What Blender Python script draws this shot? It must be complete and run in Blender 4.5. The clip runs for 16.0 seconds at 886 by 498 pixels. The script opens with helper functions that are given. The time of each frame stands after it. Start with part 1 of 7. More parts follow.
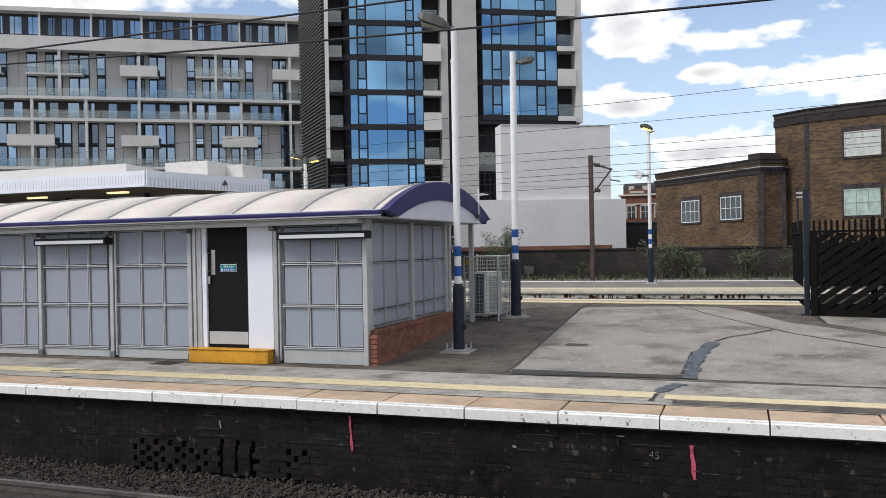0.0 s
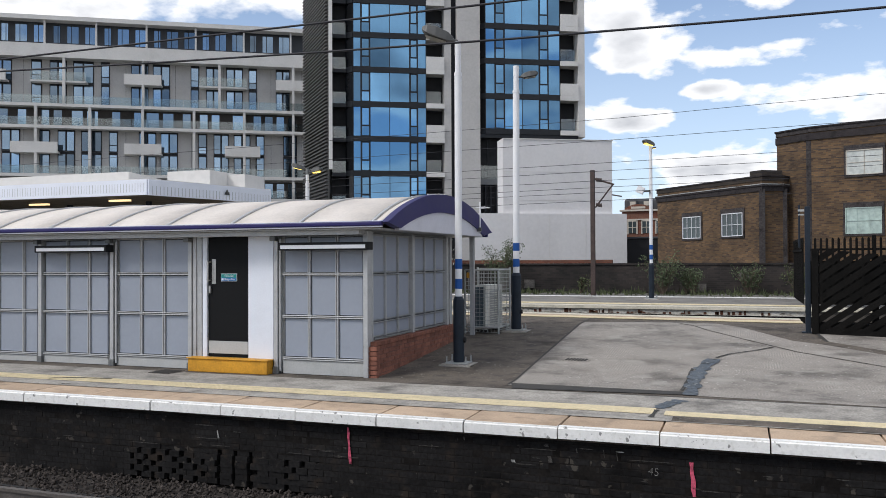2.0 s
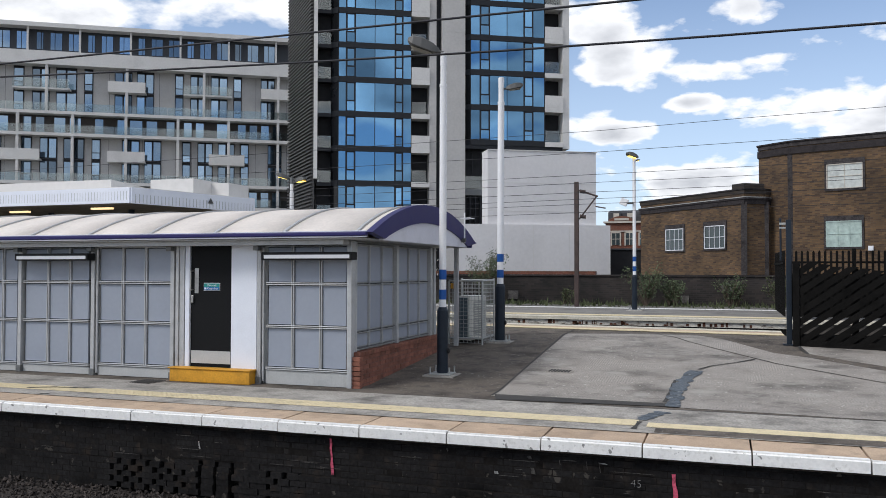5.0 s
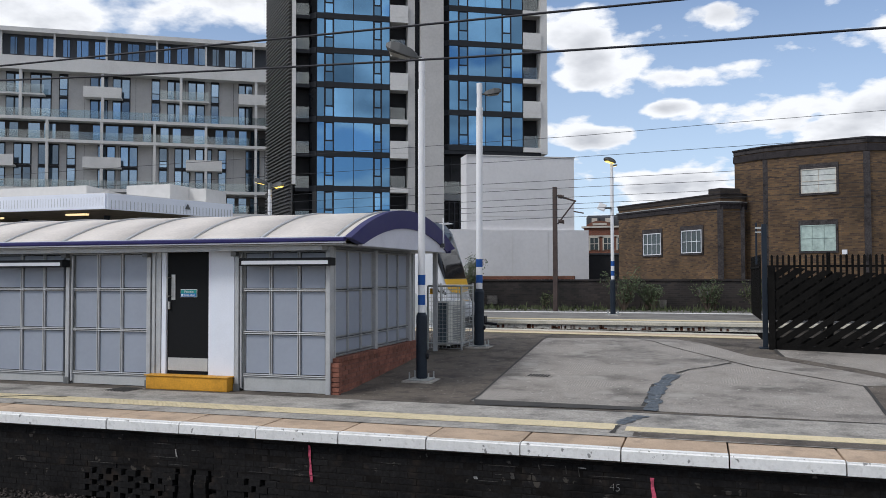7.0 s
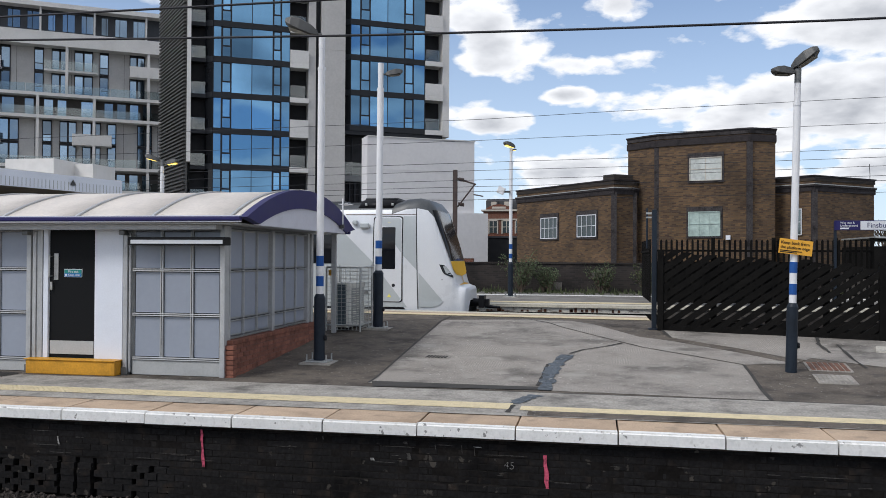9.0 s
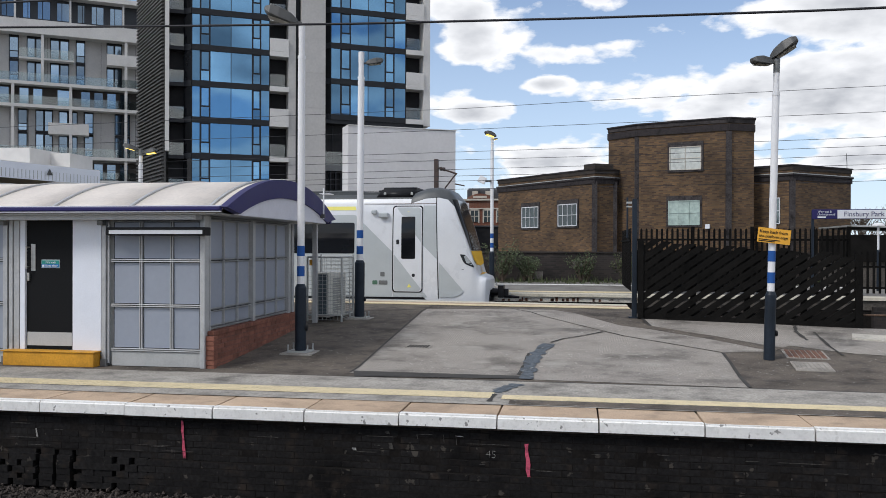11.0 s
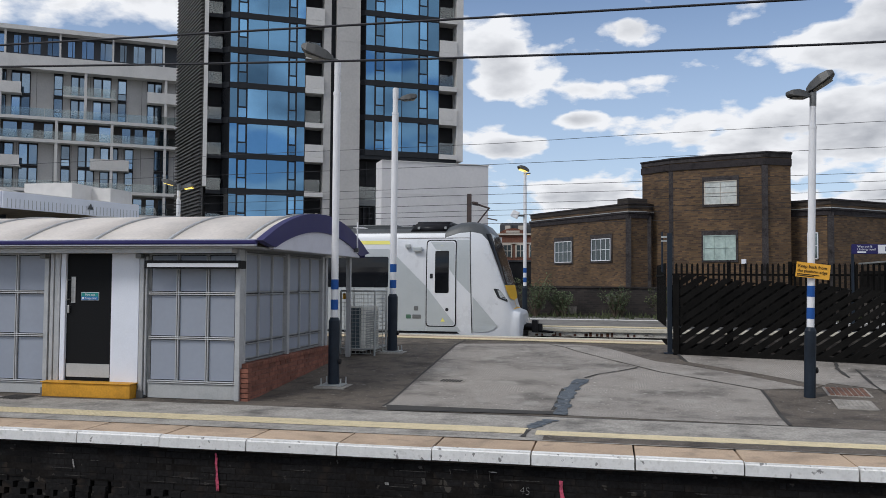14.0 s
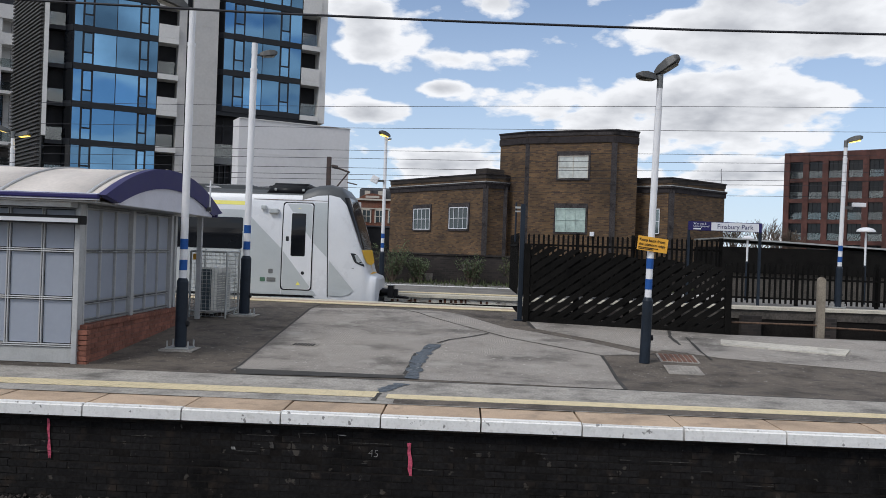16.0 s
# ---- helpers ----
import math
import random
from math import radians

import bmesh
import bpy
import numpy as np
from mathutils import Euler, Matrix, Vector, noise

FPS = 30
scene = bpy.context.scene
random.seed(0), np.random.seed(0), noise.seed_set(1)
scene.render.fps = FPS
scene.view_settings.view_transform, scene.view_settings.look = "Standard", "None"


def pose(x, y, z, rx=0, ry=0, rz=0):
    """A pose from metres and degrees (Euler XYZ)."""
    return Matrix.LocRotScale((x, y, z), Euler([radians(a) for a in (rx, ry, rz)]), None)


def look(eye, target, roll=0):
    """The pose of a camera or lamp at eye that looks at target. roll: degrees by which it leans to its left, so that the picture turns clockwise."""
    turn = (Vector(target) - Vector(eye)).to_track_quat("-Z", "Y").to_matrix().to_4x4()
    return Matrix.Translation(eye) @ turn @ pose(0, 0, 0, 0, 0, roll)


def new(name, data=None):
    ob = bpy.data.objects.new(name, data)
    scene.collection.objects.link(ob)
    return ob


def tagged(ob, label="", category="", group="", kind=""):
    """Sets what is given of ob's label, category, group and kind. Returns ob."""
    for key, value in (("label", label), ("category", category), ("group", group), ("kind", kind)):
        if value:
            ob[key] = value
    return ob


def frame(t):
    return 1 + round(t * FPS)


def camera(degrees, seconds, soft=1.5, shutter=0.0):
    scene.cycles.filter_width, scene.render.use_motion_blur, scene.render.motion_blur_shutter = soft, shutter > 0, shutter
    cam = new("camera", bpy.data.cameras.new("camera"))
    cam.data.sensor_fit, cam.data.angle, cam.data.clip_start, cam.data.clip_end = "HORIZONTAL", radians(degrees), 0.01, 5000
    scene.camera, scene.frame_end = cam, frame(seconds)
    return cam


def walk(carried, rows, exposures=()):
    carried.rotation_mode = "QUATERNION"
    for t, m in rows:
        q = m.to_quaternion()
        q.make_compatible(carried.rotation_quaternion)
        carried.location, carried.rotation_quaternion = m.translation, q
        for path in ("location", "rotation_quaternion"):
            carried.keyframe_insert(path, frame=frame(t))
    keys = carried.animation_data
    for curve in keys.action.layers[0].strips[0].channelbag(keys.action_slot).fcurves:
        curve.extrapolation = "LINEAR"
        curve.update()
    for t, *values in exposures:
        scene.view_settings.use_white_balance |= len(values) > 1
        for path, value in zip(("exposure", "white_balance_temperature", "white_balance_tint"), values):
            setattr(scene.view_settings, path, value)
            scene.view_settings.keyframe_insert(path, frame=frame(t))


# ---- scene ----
cam = camera(56.48, 16.0, soft=0.8)
PATH = [
    (0, pose(0.018, -0.007, 1.853, 89.873, 1.078, 19.782)),
    (0.5, pose(0.011, -0.009, 1.850, 90.186, 0.887, 20.273)),
    (1, pose(0.006, -0.005, 1.852, 90.316, 0.577, 20.121)),
    (1.5, pose(0.000, 0.000, 1.850, 90.646, 0.421, 19.939)),
    (2, pose(0.004, 0.001, 1.851, 90.749, 0.260, 19.815)),
    (2.5, pose(0.002, -0.002, 1.856, 90.486, 0.087, 19.951)),
    (3, pose(-0.010, 0.008, 1.856, 90.170, -0.017, 19.704)),
    (3.5, pose(0.001, -0.003, 1.857, 90.221, 0.217, 19.018)),
    (4, pose(0.000, -0.004, 1.855, 90.710, 0.078, 18.981)),
    (6.5, pose(0.007, -0.005, 1.860, 91.826, 0.006, 17.759)),
    (7, pose(0.007, 0.001, 1.857, 91.828, 0.137, 17.265)),
    (7.5, pose(0.003, 0.013, 1.855, 91.569, 0.017, 16.017)),
    (8, pose(0.008, 0.018, 1.853, 91.214, -0.318, 13.807)),
    (8.5, pose(0.012, 0.036, 1.848, 90.950, -0.411, 11.669)),
    (9, pose(0.015, 0.042, 1.849, 90.591, -0.317, 10.354)),
    (11.5, pose(0.013, 0.050, 1.854, 89.812, -0.396, 8.658)),
    (12, pose(0.013, 0.058, 1.845, 89.812, -0.646, 8.208)),
    (12.5, pose(0.015, 0.055, 1.841, 89.876, -0.720, 8.599)),
    (13, pose(0.006, 0.028, 1.838, 90.487, -0.508, 9.591)),
    (13.5, pose(0.010, 0.028, 1.839, 92.007, 0.077, 10.622)),
    (14, pose(0.003, 0.035, 1.840, 92.256, -0.353, 11.307)),
    (14.5, pose(0.006, 0.025, 1.837, 91.957, -1.018, 10.996)),
    (15, pose(0.002, 0.043, 1.825, 90.875, -2.043, 9.719)),
    (15.5, pose(0.017, 0.048, 1.830, 89.983, -2.110, 6.893)),
    (16, pose(0.036, 0.058, 1.831, 90.062, -2.002, 1.508)),
]
walk(cam, PATH, exposures=[(0, 0.25, 6450, 10), (0.5, 0.08, 6350, 10), (1.5, 0.16, 6300, 10), (4, 0.20, 6250, 10), (6.5, -0.03, 6150, 10), (7, -0.01, 6150, 10), (9, 0.04, 6200, 10), (12, 0.06, 6250, 10), (13.2, 0.04, 6250, 10), (14, -0.16, 6200, 10), (16, -0.09, 6200, 10)])

# ---- sky and sun ----
world = bpy.data.worlds.new("sky")
scene.world = world
world.use_nodes = True
wn, wl = world.node_tree.nodes, world.node_tree.links
wn.clear()
SUN_AZ, SUN_EL = 222.0, 46.0   # degrees: azimuth clockwise from +y, height


def wnode(kind, **props):
    n = wn.new(kind)
    for key, value in props.items():
        if key == "op":
            n.operation = value
    return n


sky = wn.new("ShaderNodeTexSky")
sky.sky_type = "NISHITA"
sky.sun_disc = False
sky.sun_elevation = radians(SUN_EL)
sky.sun_rotation = radians(SUN_AZ)
sky.air_density, sky.dust_density, sky.ozone_density = 1.0, 0.4, 3.0
coord = wn.new("ShaderNodeTexCoord")
sep = wn.new("ShaderNodeSeparateXYZ")
wl.new(coord.outputs["Generated"], sep.inputs[0])
lift = wnode("ShaderNodeMath", op="ADD")
lift.inputs[1].default_value = 0.30
wl.new(sep.outputs["Z"], lift.inputs[0])
dx, dy = wnode("ShaderNodeMath", op="DIVIDE"), wnode("ShaderNodeMath", op="DIVIDE")
wl.new(sep.outputs["X"], dx.inputs[0]); wl.new(lift.outputs[0], dx.inputs[1])
wl.new(sep.outputs["Y"], dy.inputs[0]); wl.new(lift.outputs[0], dy.inputs[1])
comb = wn.new("ShaderNodeCombineXYZ")
wl.new(dx.outputs[0], comb.inputs["X"]); wl.new(dy.outputs[0], comb.inputs["Y"])
comb.inputs["Z"].default_value = 7.35
cloud = wn.new("ShaderNodeTexNoise")
cloud.inputs["Scale"].default_value, cloud.inputs["Detail"].default_value, cloud.inputs["Roughness"].default_value = 3.7, 12.0, 0.53
wl.new(comb.outputs[0], cloud.inputs["Vector"])
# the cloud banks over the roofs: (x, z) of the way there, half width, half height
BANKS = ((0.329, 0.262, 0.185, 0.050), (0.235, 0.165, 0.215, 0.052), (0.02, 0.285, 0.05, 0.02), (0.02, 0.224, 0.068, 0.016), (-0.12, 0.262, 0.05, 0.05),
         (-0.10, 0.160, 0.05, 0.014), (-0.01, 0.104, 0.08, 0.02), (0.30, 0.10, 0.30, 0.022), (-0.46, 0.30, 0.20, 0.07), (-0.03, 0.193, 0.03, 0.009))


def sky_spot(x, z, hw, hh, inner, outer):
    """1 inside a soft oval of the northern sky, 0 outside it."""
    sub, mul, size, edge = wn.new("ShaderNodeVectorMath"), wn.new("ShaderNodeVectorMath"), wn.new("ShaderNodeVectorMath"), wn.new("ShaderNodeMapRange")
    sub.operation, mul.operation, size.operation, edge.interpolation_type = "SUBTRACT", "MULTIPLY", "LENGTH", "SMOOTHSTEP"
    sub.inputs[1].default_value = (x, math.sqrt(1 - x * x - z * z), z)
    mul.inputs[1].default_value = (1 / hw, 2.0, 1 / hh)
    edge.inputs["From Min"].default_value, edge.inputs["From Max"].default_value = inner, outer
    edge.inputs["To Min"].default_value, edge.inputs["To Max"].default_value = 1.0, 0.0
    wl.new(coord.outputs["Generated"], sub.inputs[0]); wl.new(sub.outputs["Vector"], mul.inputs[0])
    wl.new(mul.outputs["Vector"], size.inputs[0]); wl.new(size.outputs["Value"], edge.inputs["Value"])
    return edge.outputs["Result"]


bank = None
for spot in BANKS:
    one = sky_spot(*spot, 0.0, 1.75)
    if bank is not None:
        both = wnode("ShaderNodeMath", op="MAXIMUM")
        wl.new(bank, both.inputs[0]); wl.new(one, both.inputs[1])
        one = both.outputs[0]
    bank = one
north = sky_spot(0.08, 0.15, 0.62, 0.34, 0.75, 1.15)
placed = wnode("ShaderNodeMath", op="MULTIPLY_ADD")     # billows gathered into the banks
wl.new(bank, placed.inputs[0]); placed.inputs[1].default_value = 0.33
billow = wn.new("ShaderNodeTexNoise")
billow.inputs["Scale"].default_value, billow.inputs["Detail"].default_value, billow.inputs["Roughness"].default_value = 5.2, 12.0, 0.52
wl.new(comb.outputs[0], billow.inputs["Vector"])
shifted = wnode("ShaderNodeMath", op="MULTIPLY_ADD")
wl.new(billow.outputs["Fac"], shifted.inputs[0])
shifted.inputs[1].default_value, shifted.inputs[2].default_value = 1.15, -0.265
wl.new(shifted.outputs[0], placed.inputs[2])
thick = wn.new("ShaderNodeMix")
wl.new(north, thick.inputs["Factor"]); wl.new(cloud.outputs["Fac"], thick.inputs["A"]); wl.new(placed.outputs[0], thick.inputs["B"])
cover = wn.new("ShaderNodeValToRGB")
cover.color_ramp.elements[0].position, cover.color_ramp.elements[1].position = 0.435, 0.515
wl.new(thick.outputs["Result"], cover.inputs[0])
# thin cloud rims are bright, thick bodies grey
tone = wn.new("ShaderNodeValToRGB")
tone.color_ramp.elements[0].position, tone.color_ramp.elements[1].position = 0.53, 0.76
tone.color_ramp.elements[0].color, tone.color_ramp.elements[1].color = (10.6, 10.5, 10.45, 1), (5.3, 5.4, 5.7, 1)
higher = wn.new("ShaderNodeVectorMath")
higher.operation = "ADD"
higher.inputs[1].default_value = (0, -0.09, 0)
above = wn.new("ShaderNodeTexNoise")
above.inputs["Scale"].default_value, above.inputs["Detail"].default_value, above.inputs["Roughness"].default_value = 5.2, 6.0, 0.5
wl.new(comb.outputs[0], higher.inputs[0]); wl.new(higher.outputs["Vector"], above.inputs["Vector"])
slope = wnode("ShaderNodeMath", op="SUBTRACT")
wl.new(above.outputs["Fac"], slope.inputs[0]); wl.new(billow.outputs["Fac"], slope.inputs[1])
shade = wnode("ShaderNodeMath", op="MULTIPLY_ADD")      # cloud bases, with more cloud above them, are greyer
wl.new(slope.outputs[0], shade.inputs[0]); wl.new(thick.outputs["Result"], shade.inputs[2])
shade.inputs[1].default_value = 0.55
wl.new(shade.outputs[0], tone.inputs[0])
haze = wn.new("ShaderNodeMapRange")
haze.inputs["From Min"].default_value, haze.inputs["From Max"].default_value = 0.0, 0.38
haze.inputs["To Min"].default_value, haze.inputs["To Max"].default_value = 0.74, 0.06
wl.new(sep.outputs["Z"], haze.inputs["Value"])
hazed = wn.new("ShaderNodeMix")
hazed.data_type = "RGBA"
hazed.inputs["B"].default_value = (8.5, 9.6, 10.9, 1)
wl.new(haze.outputs["Result"], hazed.inputs["Factor"]); clear = wn.new("ShaderNodeMix")
clear.data_type, clear.blend_type = "RGBA", "MULTIPLY"
clear.inputs["Factor"].default_value, clear.inputs["B"].default_value = 1.0, (0.93, 1.04, 1.16, 1)
wl.new(sky.outputs[0], clear.inputs["A"]); wl.new(clear.outputs["Result"], hazed.inputs["A"])
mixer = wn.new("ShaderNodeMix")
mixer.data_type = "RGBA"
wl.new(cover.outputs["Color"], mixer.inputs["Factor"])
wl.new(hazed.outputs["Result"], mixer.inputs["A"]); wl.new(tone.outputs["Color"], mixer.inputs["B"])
bg = wn.new("ShaderNodeBackground")
bg.inputs["Strength"].default_value = 0.095
wl.new(mixer.outputs["Result"], bg.inputs["Color"])
wout = wn.new("ShaderNodeOutputWorld")
wl.new(bg.outputs[0], wout.inputs["Surface"])

sun_data = bpy.data.lights.new("sun", "SUN")
sun_data.energy, sun_data.angle, sun_data.color = 1.9, radians(16), (1.0, 0.95, 0.88)
sun = new("sun", sun_data)
_az, _el = radians(SUN_AZ), radians(SUN_EL)
sun.matrix_world = look((30 * math.sin(_az), 30 * math.cos(_az), 40), (30 * math.sin(_az) - math.sin(_az) * math.cos(_el), 30 * math.cos(_az) - math.cos(_az) * math.cos(_el), 40 - math.sin(_el)))


# ---- materials ----
def mat(name, colour, rough=0.8, metal=0.0, vary=0.18, scale=3.0, fine=40.0, bump=0.15, spec=0.4, second=None, island=0.0, stretch=(1, 1, 1), each=0.0, spots=None, blot=None, ridge=0.0):
    """A surface with broad stains, fine grain and relief. second: a colour for the stains; each: change from piece to piece."""
    m = bpy.data.materials.new(name)
    m.use_nodes = True
    nt = m.node_tree
    n, l = nt.nodes, nt.links
    b = n["Principled BSDF"]
    b.inputs["Roughness"].default_value, b.inputs["Metallic"].default_value = rough, metal
    b.inputs["Specular IOR Level"].default_value = spec
    tc, mp = n.new("ShaderNodeTexCoord"), n.new("ShaderNodeMapping")
    mp.inputs["Scale"].default_value = stretch
    geo = n.new("ShaderNodeNewGeometry")
    l.new(geo.outputs["Position"] if island >= 0 else tc.outputs["Object"], mp.inputs["Vector"])
    big, small = n.new("ShaderNodeTexNoise"), n.new("ShaderNodeTexNoise")
    big.inputs["Scale"].default_value, big.inputs["Detail"].default_value, big.inputs["Roughness"].default_value = scale, 6, 0.62
    small.inputs["Scale"].default_value, small.inputs["Detail"].default_value = fine, 4
    l.new(mp.outputs[0], big.inputs["Vector"]); l.new(mp.outputs[0], small.inputs["Vector"])
    dark = second or tuple(c * (1 - 2 * vary) for c in colour)
    light = tuple(min(1, c * (1 + vary)) for c in colour)
    ramp = n.new("ShaderNodeValToRGB")
    e = ramp.color_ramp.elements
    e[0].position, e[0].color, e[1].position, e[1].color = 0.3, (*dark, 1), 0.68, (*light, 1)
    mid = e.new(0.48)
    mid.color = (*colour, 1)
    l.new(big.outputs["Fac"], ramp.inputs[0])
    grain = n.new("ShaderNodeMapRange")
    grain.inputs["From Min"].default_value, grain.inputs["From Max"].default_value = 0.3, 0.7
    grain.inputs["To Min"].default_value, grain.inputs["To Max"].default_value = 1 - vary, 1 + vary * 0.7
    l.new(small.outputs["Fac"], grain.inputs["Value"])
    mul = n.new("ShaderNodeMix")
    mul.data_type, mul.blend_type = "RGBA", "MULTIPLY"
    mul.inputs["Factor"].default_value = 1.0
    l.new(ramp.outputs["Color"], mul.inputs["A"]); l.new(grain.outputs["Result"], mul.inputs["B"])
    last = mul.outputs["Result"]
    for kind, lo, hi, sc in ((spots, 0.66, 0.70, fine * 0.35), (blot, 0.56, 0.70, scale * 2.7)):
        if kind:
            sp, sr, sm = n.new("ShaderNodeTexNoise"), n.new("ShaderNodeMapRange"), n.new("ShaderNodeMix")
            sp.inputs["Scale"].default_value, sp.inputs["Detail"].default_value = sc, 3
            sr.inputs["From Min"].default_value, sr.inputs["From Max"].default_value = lo, hi
            sr.inputs["To Max"].default_value = 0.75
            sm.data_type = "RGBA"
            l.new(mp.outputs[0], sp.inputs["Vector"]); l.new(sp.outputs["Fac"], sr.inputs["Value"]); l.new(sr.outputs["Result"], sm.inputs["Factor"])
            l.new(last, sm.inputs["A"])
            sm.inputs["B"].default_value = (*kind, 1)
            last = sm.outputs["Result"]
    if ridge:
        wv, wr, wm, mk = n.new("ShaderNodeTexWave"), n.new("ShaderNodeMapRange"), n.new("ShaderNodeMix"), n.new("ShaderNodeMath")
        wv.bands_direction = "X"
        wv.inputs["Scale"].default_value, wv.inputs["Distortion"].default_value, wv.inputs["Detail"].default_value, wv.inputs["Detail Scale"].default_value = ridge, 1.6, 2.0, 3.0
        wr.inputs["To Min"].default_value, wr.inputs["To Max"].default_value = 0.80, 1.05
        l.new(mp.outputs[0], wv.inputs["Vector"]); l.new(wv.outputs["Fac"], wr.inputs["Value"])
        mk.operation = "GREATER_THAN"
        mk.inputs[1].default_value = 0.585
        l.new(big.outputs["Fac"], mk.inputs[0])
        wm.data_type, wm.blend_type = "RGBA", "MULTIPLY"
        l.new(mk.outputs[0], wm.inputs["Factor"]); l.new(last, wm.inputs["A"]); l.new(wr.outputs["Result"], wm.inputs["B"])
        last = wm.outputs["Result"]
    if each or island > 0:
        pick = n.new("ShaderNodeObjectInfo").outputs["Random"] if each else geo.outputs["Random Per Island"]
        amount = each or island
        rng = n.new("ShaderNodeMapRange")
        rng.inputs["To Min"].default_value, rng.inputs["To Max"].default_value = 1 - amount, 1 + amount
        l.new(pick, rng.inputs["Value"])
        mul2 = n.new("ShaderNodeMix")
        mul2.data_type, mul2.blend_type = "RGBA", "MULTIPLY"
        mul2.inputs["Factor"].default_value = 1.0
        l.new(last, mul2.inputs["A"]); l.new(rng.outputs["Result"], mul2.inputs["B"])
        last = mul2.outputs["Result"]
    l.new(last, b.inputs["Base Color"])
    rr = n.new("ShaderNodeMapRange")
    rr.inputs["To Min"].default_value, rr.inputs["To Max"].default_value = max(0.02, rough - 0.1), min(1, rough + 0.1)
    l.new(big.outputs["Fac"], rr.inputs["Value"]); l.new(rr.outputs["Result"], b.inputs["Roughness"])
    if bump:
        bp = n.new("ShaderNodeBump")
        bp.inputs["Strength"].default_value, bp.inputs["Distance"].default_value = bump, 0.01
        l.new(small.outputs["Fac"], bp.inputs["Height"]); l.new(bp.outputs[0], b.inputs["Normal"])
    return m


def brick_mat(name, c1, c2, mortar, size=1.0, vary=0.5):
    """Brickwork for walls that stay far off: courses of 75 mm in the wall's own plane."""
    m = bpy.data.materials.new(name)
    m.use_nodes = True
    n, l = m.node_tree.nodes, m.node_tree.links
    b = n["Principled BSDF"]
    b.inputs["Roughness"].default_value = 0.9
    uv = n.new("ShaderNodeUVMap")
    br = n.new("ShaderNodeTexBrick")
    br.inputs["Color1"].default_value, br.inputs["Color2"].default_value, br.inputs["Mortar"].default_value = (*c1, 1), (*c2, 1), (*mortar, 1)
    br.inputs["Scale"].default_value = 1.0
    br.inputs["Brick Width"].default_value, br.inputs["Row Height"].default_value = 0.225 * size, 0.075 * size
    br.inputs["Mortar Size"].default_value = 0.008 * size
    l.new(uv.outputs[0], br.inputs["Vector"])
    ns = n.new("ShaderNodeTexNoise")
    ns.inputs["Scale"].default_value, ns.inputs["Detail"].default_value = 0.7, 8
    l.new(n.new("ShaderNodeNewGeometry").outputs["Position"], ns.inputs["Vector"])
    rng = n.new("ShaderNodeMapRange")
    rng.inputs["From Min"].default_value, rng.inputs["From Max"].default_value = 0.3, 0.7
    rng.inputs["To Min"].default_value, rng.inputs["To Max"].default_value = 1 - vary, 1 + vary * 0.4
    l.new(ns.outputs["Fac"], rng.inputs["Value"])
    mul = n.new("ShaderNodeMix")
    mul.data_type, mul.blend_type = "RGBA", "MULTIPLY"
    mul.inputs["Factor"].default_value = 1.0
    l.new(br.outputs["Color"], mul.inputs["A"]); l.new(rng.outputs["Result"], mul.inputs["B"])
    l.new(mul.outputs["Result"], b.inputs["Base Color"])
    bp = n.new("ShaderNodeBump")
    bp.inputs["Strength"].default_value, bp.inputs["Distance"].default_value = 0.4, 0.01
    l.new(br.outputs["Fac"], bp.inputs["Height"])
    bp.invert = True
    l.new(bp.outputs[0], b.inputs["Normal"])
    return m


def glass_mat(name, tint, rough=0.03, mirror=0.0, spec=1.0, each=0.25):
    """Coated window glass seen from outside: a dark pane with a strong mirror of the sky."""
    m = mat(name, tint, rough, mirror, 0.02, 0.22, 2.0, 0.0, spec=spec, each=each)
    b = m.node_tree.nodes["Principled BSDF"]
    for link in list(b.inputs["Roughness"].links):
        m.node_tree.links.remove(link)
    b.inputs["Roughness"].default_value = rough
    return m


def clear_mat(name, tint, alpha_mix=0.75):
    m = bpy.data.materials.new(name)
    m.use_nodes = True
    n, l = m.node_tree.nodes, m.node_tree.links
    n.clear()
    out, mixs, tr, gl = n.new("ShaderNodeOutputMaterial"), n.new("ShaderNodeMixShader"), n.new("ShaderNodeBsdfTransparent"), n.new("ShaderNodeBsdfGlossy")
    tr.inputs["Color"].default_value, gl.inputs["Roughness"].default_value = (*tint, 1), 0.03
    mixs.inputs[0].default_value = 1 - alpha_mix
    l.new(tr.outputs[0], mixs.inputs[1]); l.new(gl.outputs[0], mixs.inputs[2]); l.new(mixs.outputs[0], out.inputs["Surface"])
    return m


def glow_mat(name, colour, strength):
    m = bpy.data.materials.new(name)
    m.use_nodes = True
    b = m.node_tree.nodes["Principled BSDF"]
    b.inputs["Base Color"].default_value = (*colour, 1)
    b.inputs["Emission Color"].default_value, b.inputs["Emission Strength"].default_value = (*colour, 1), strength
    return m


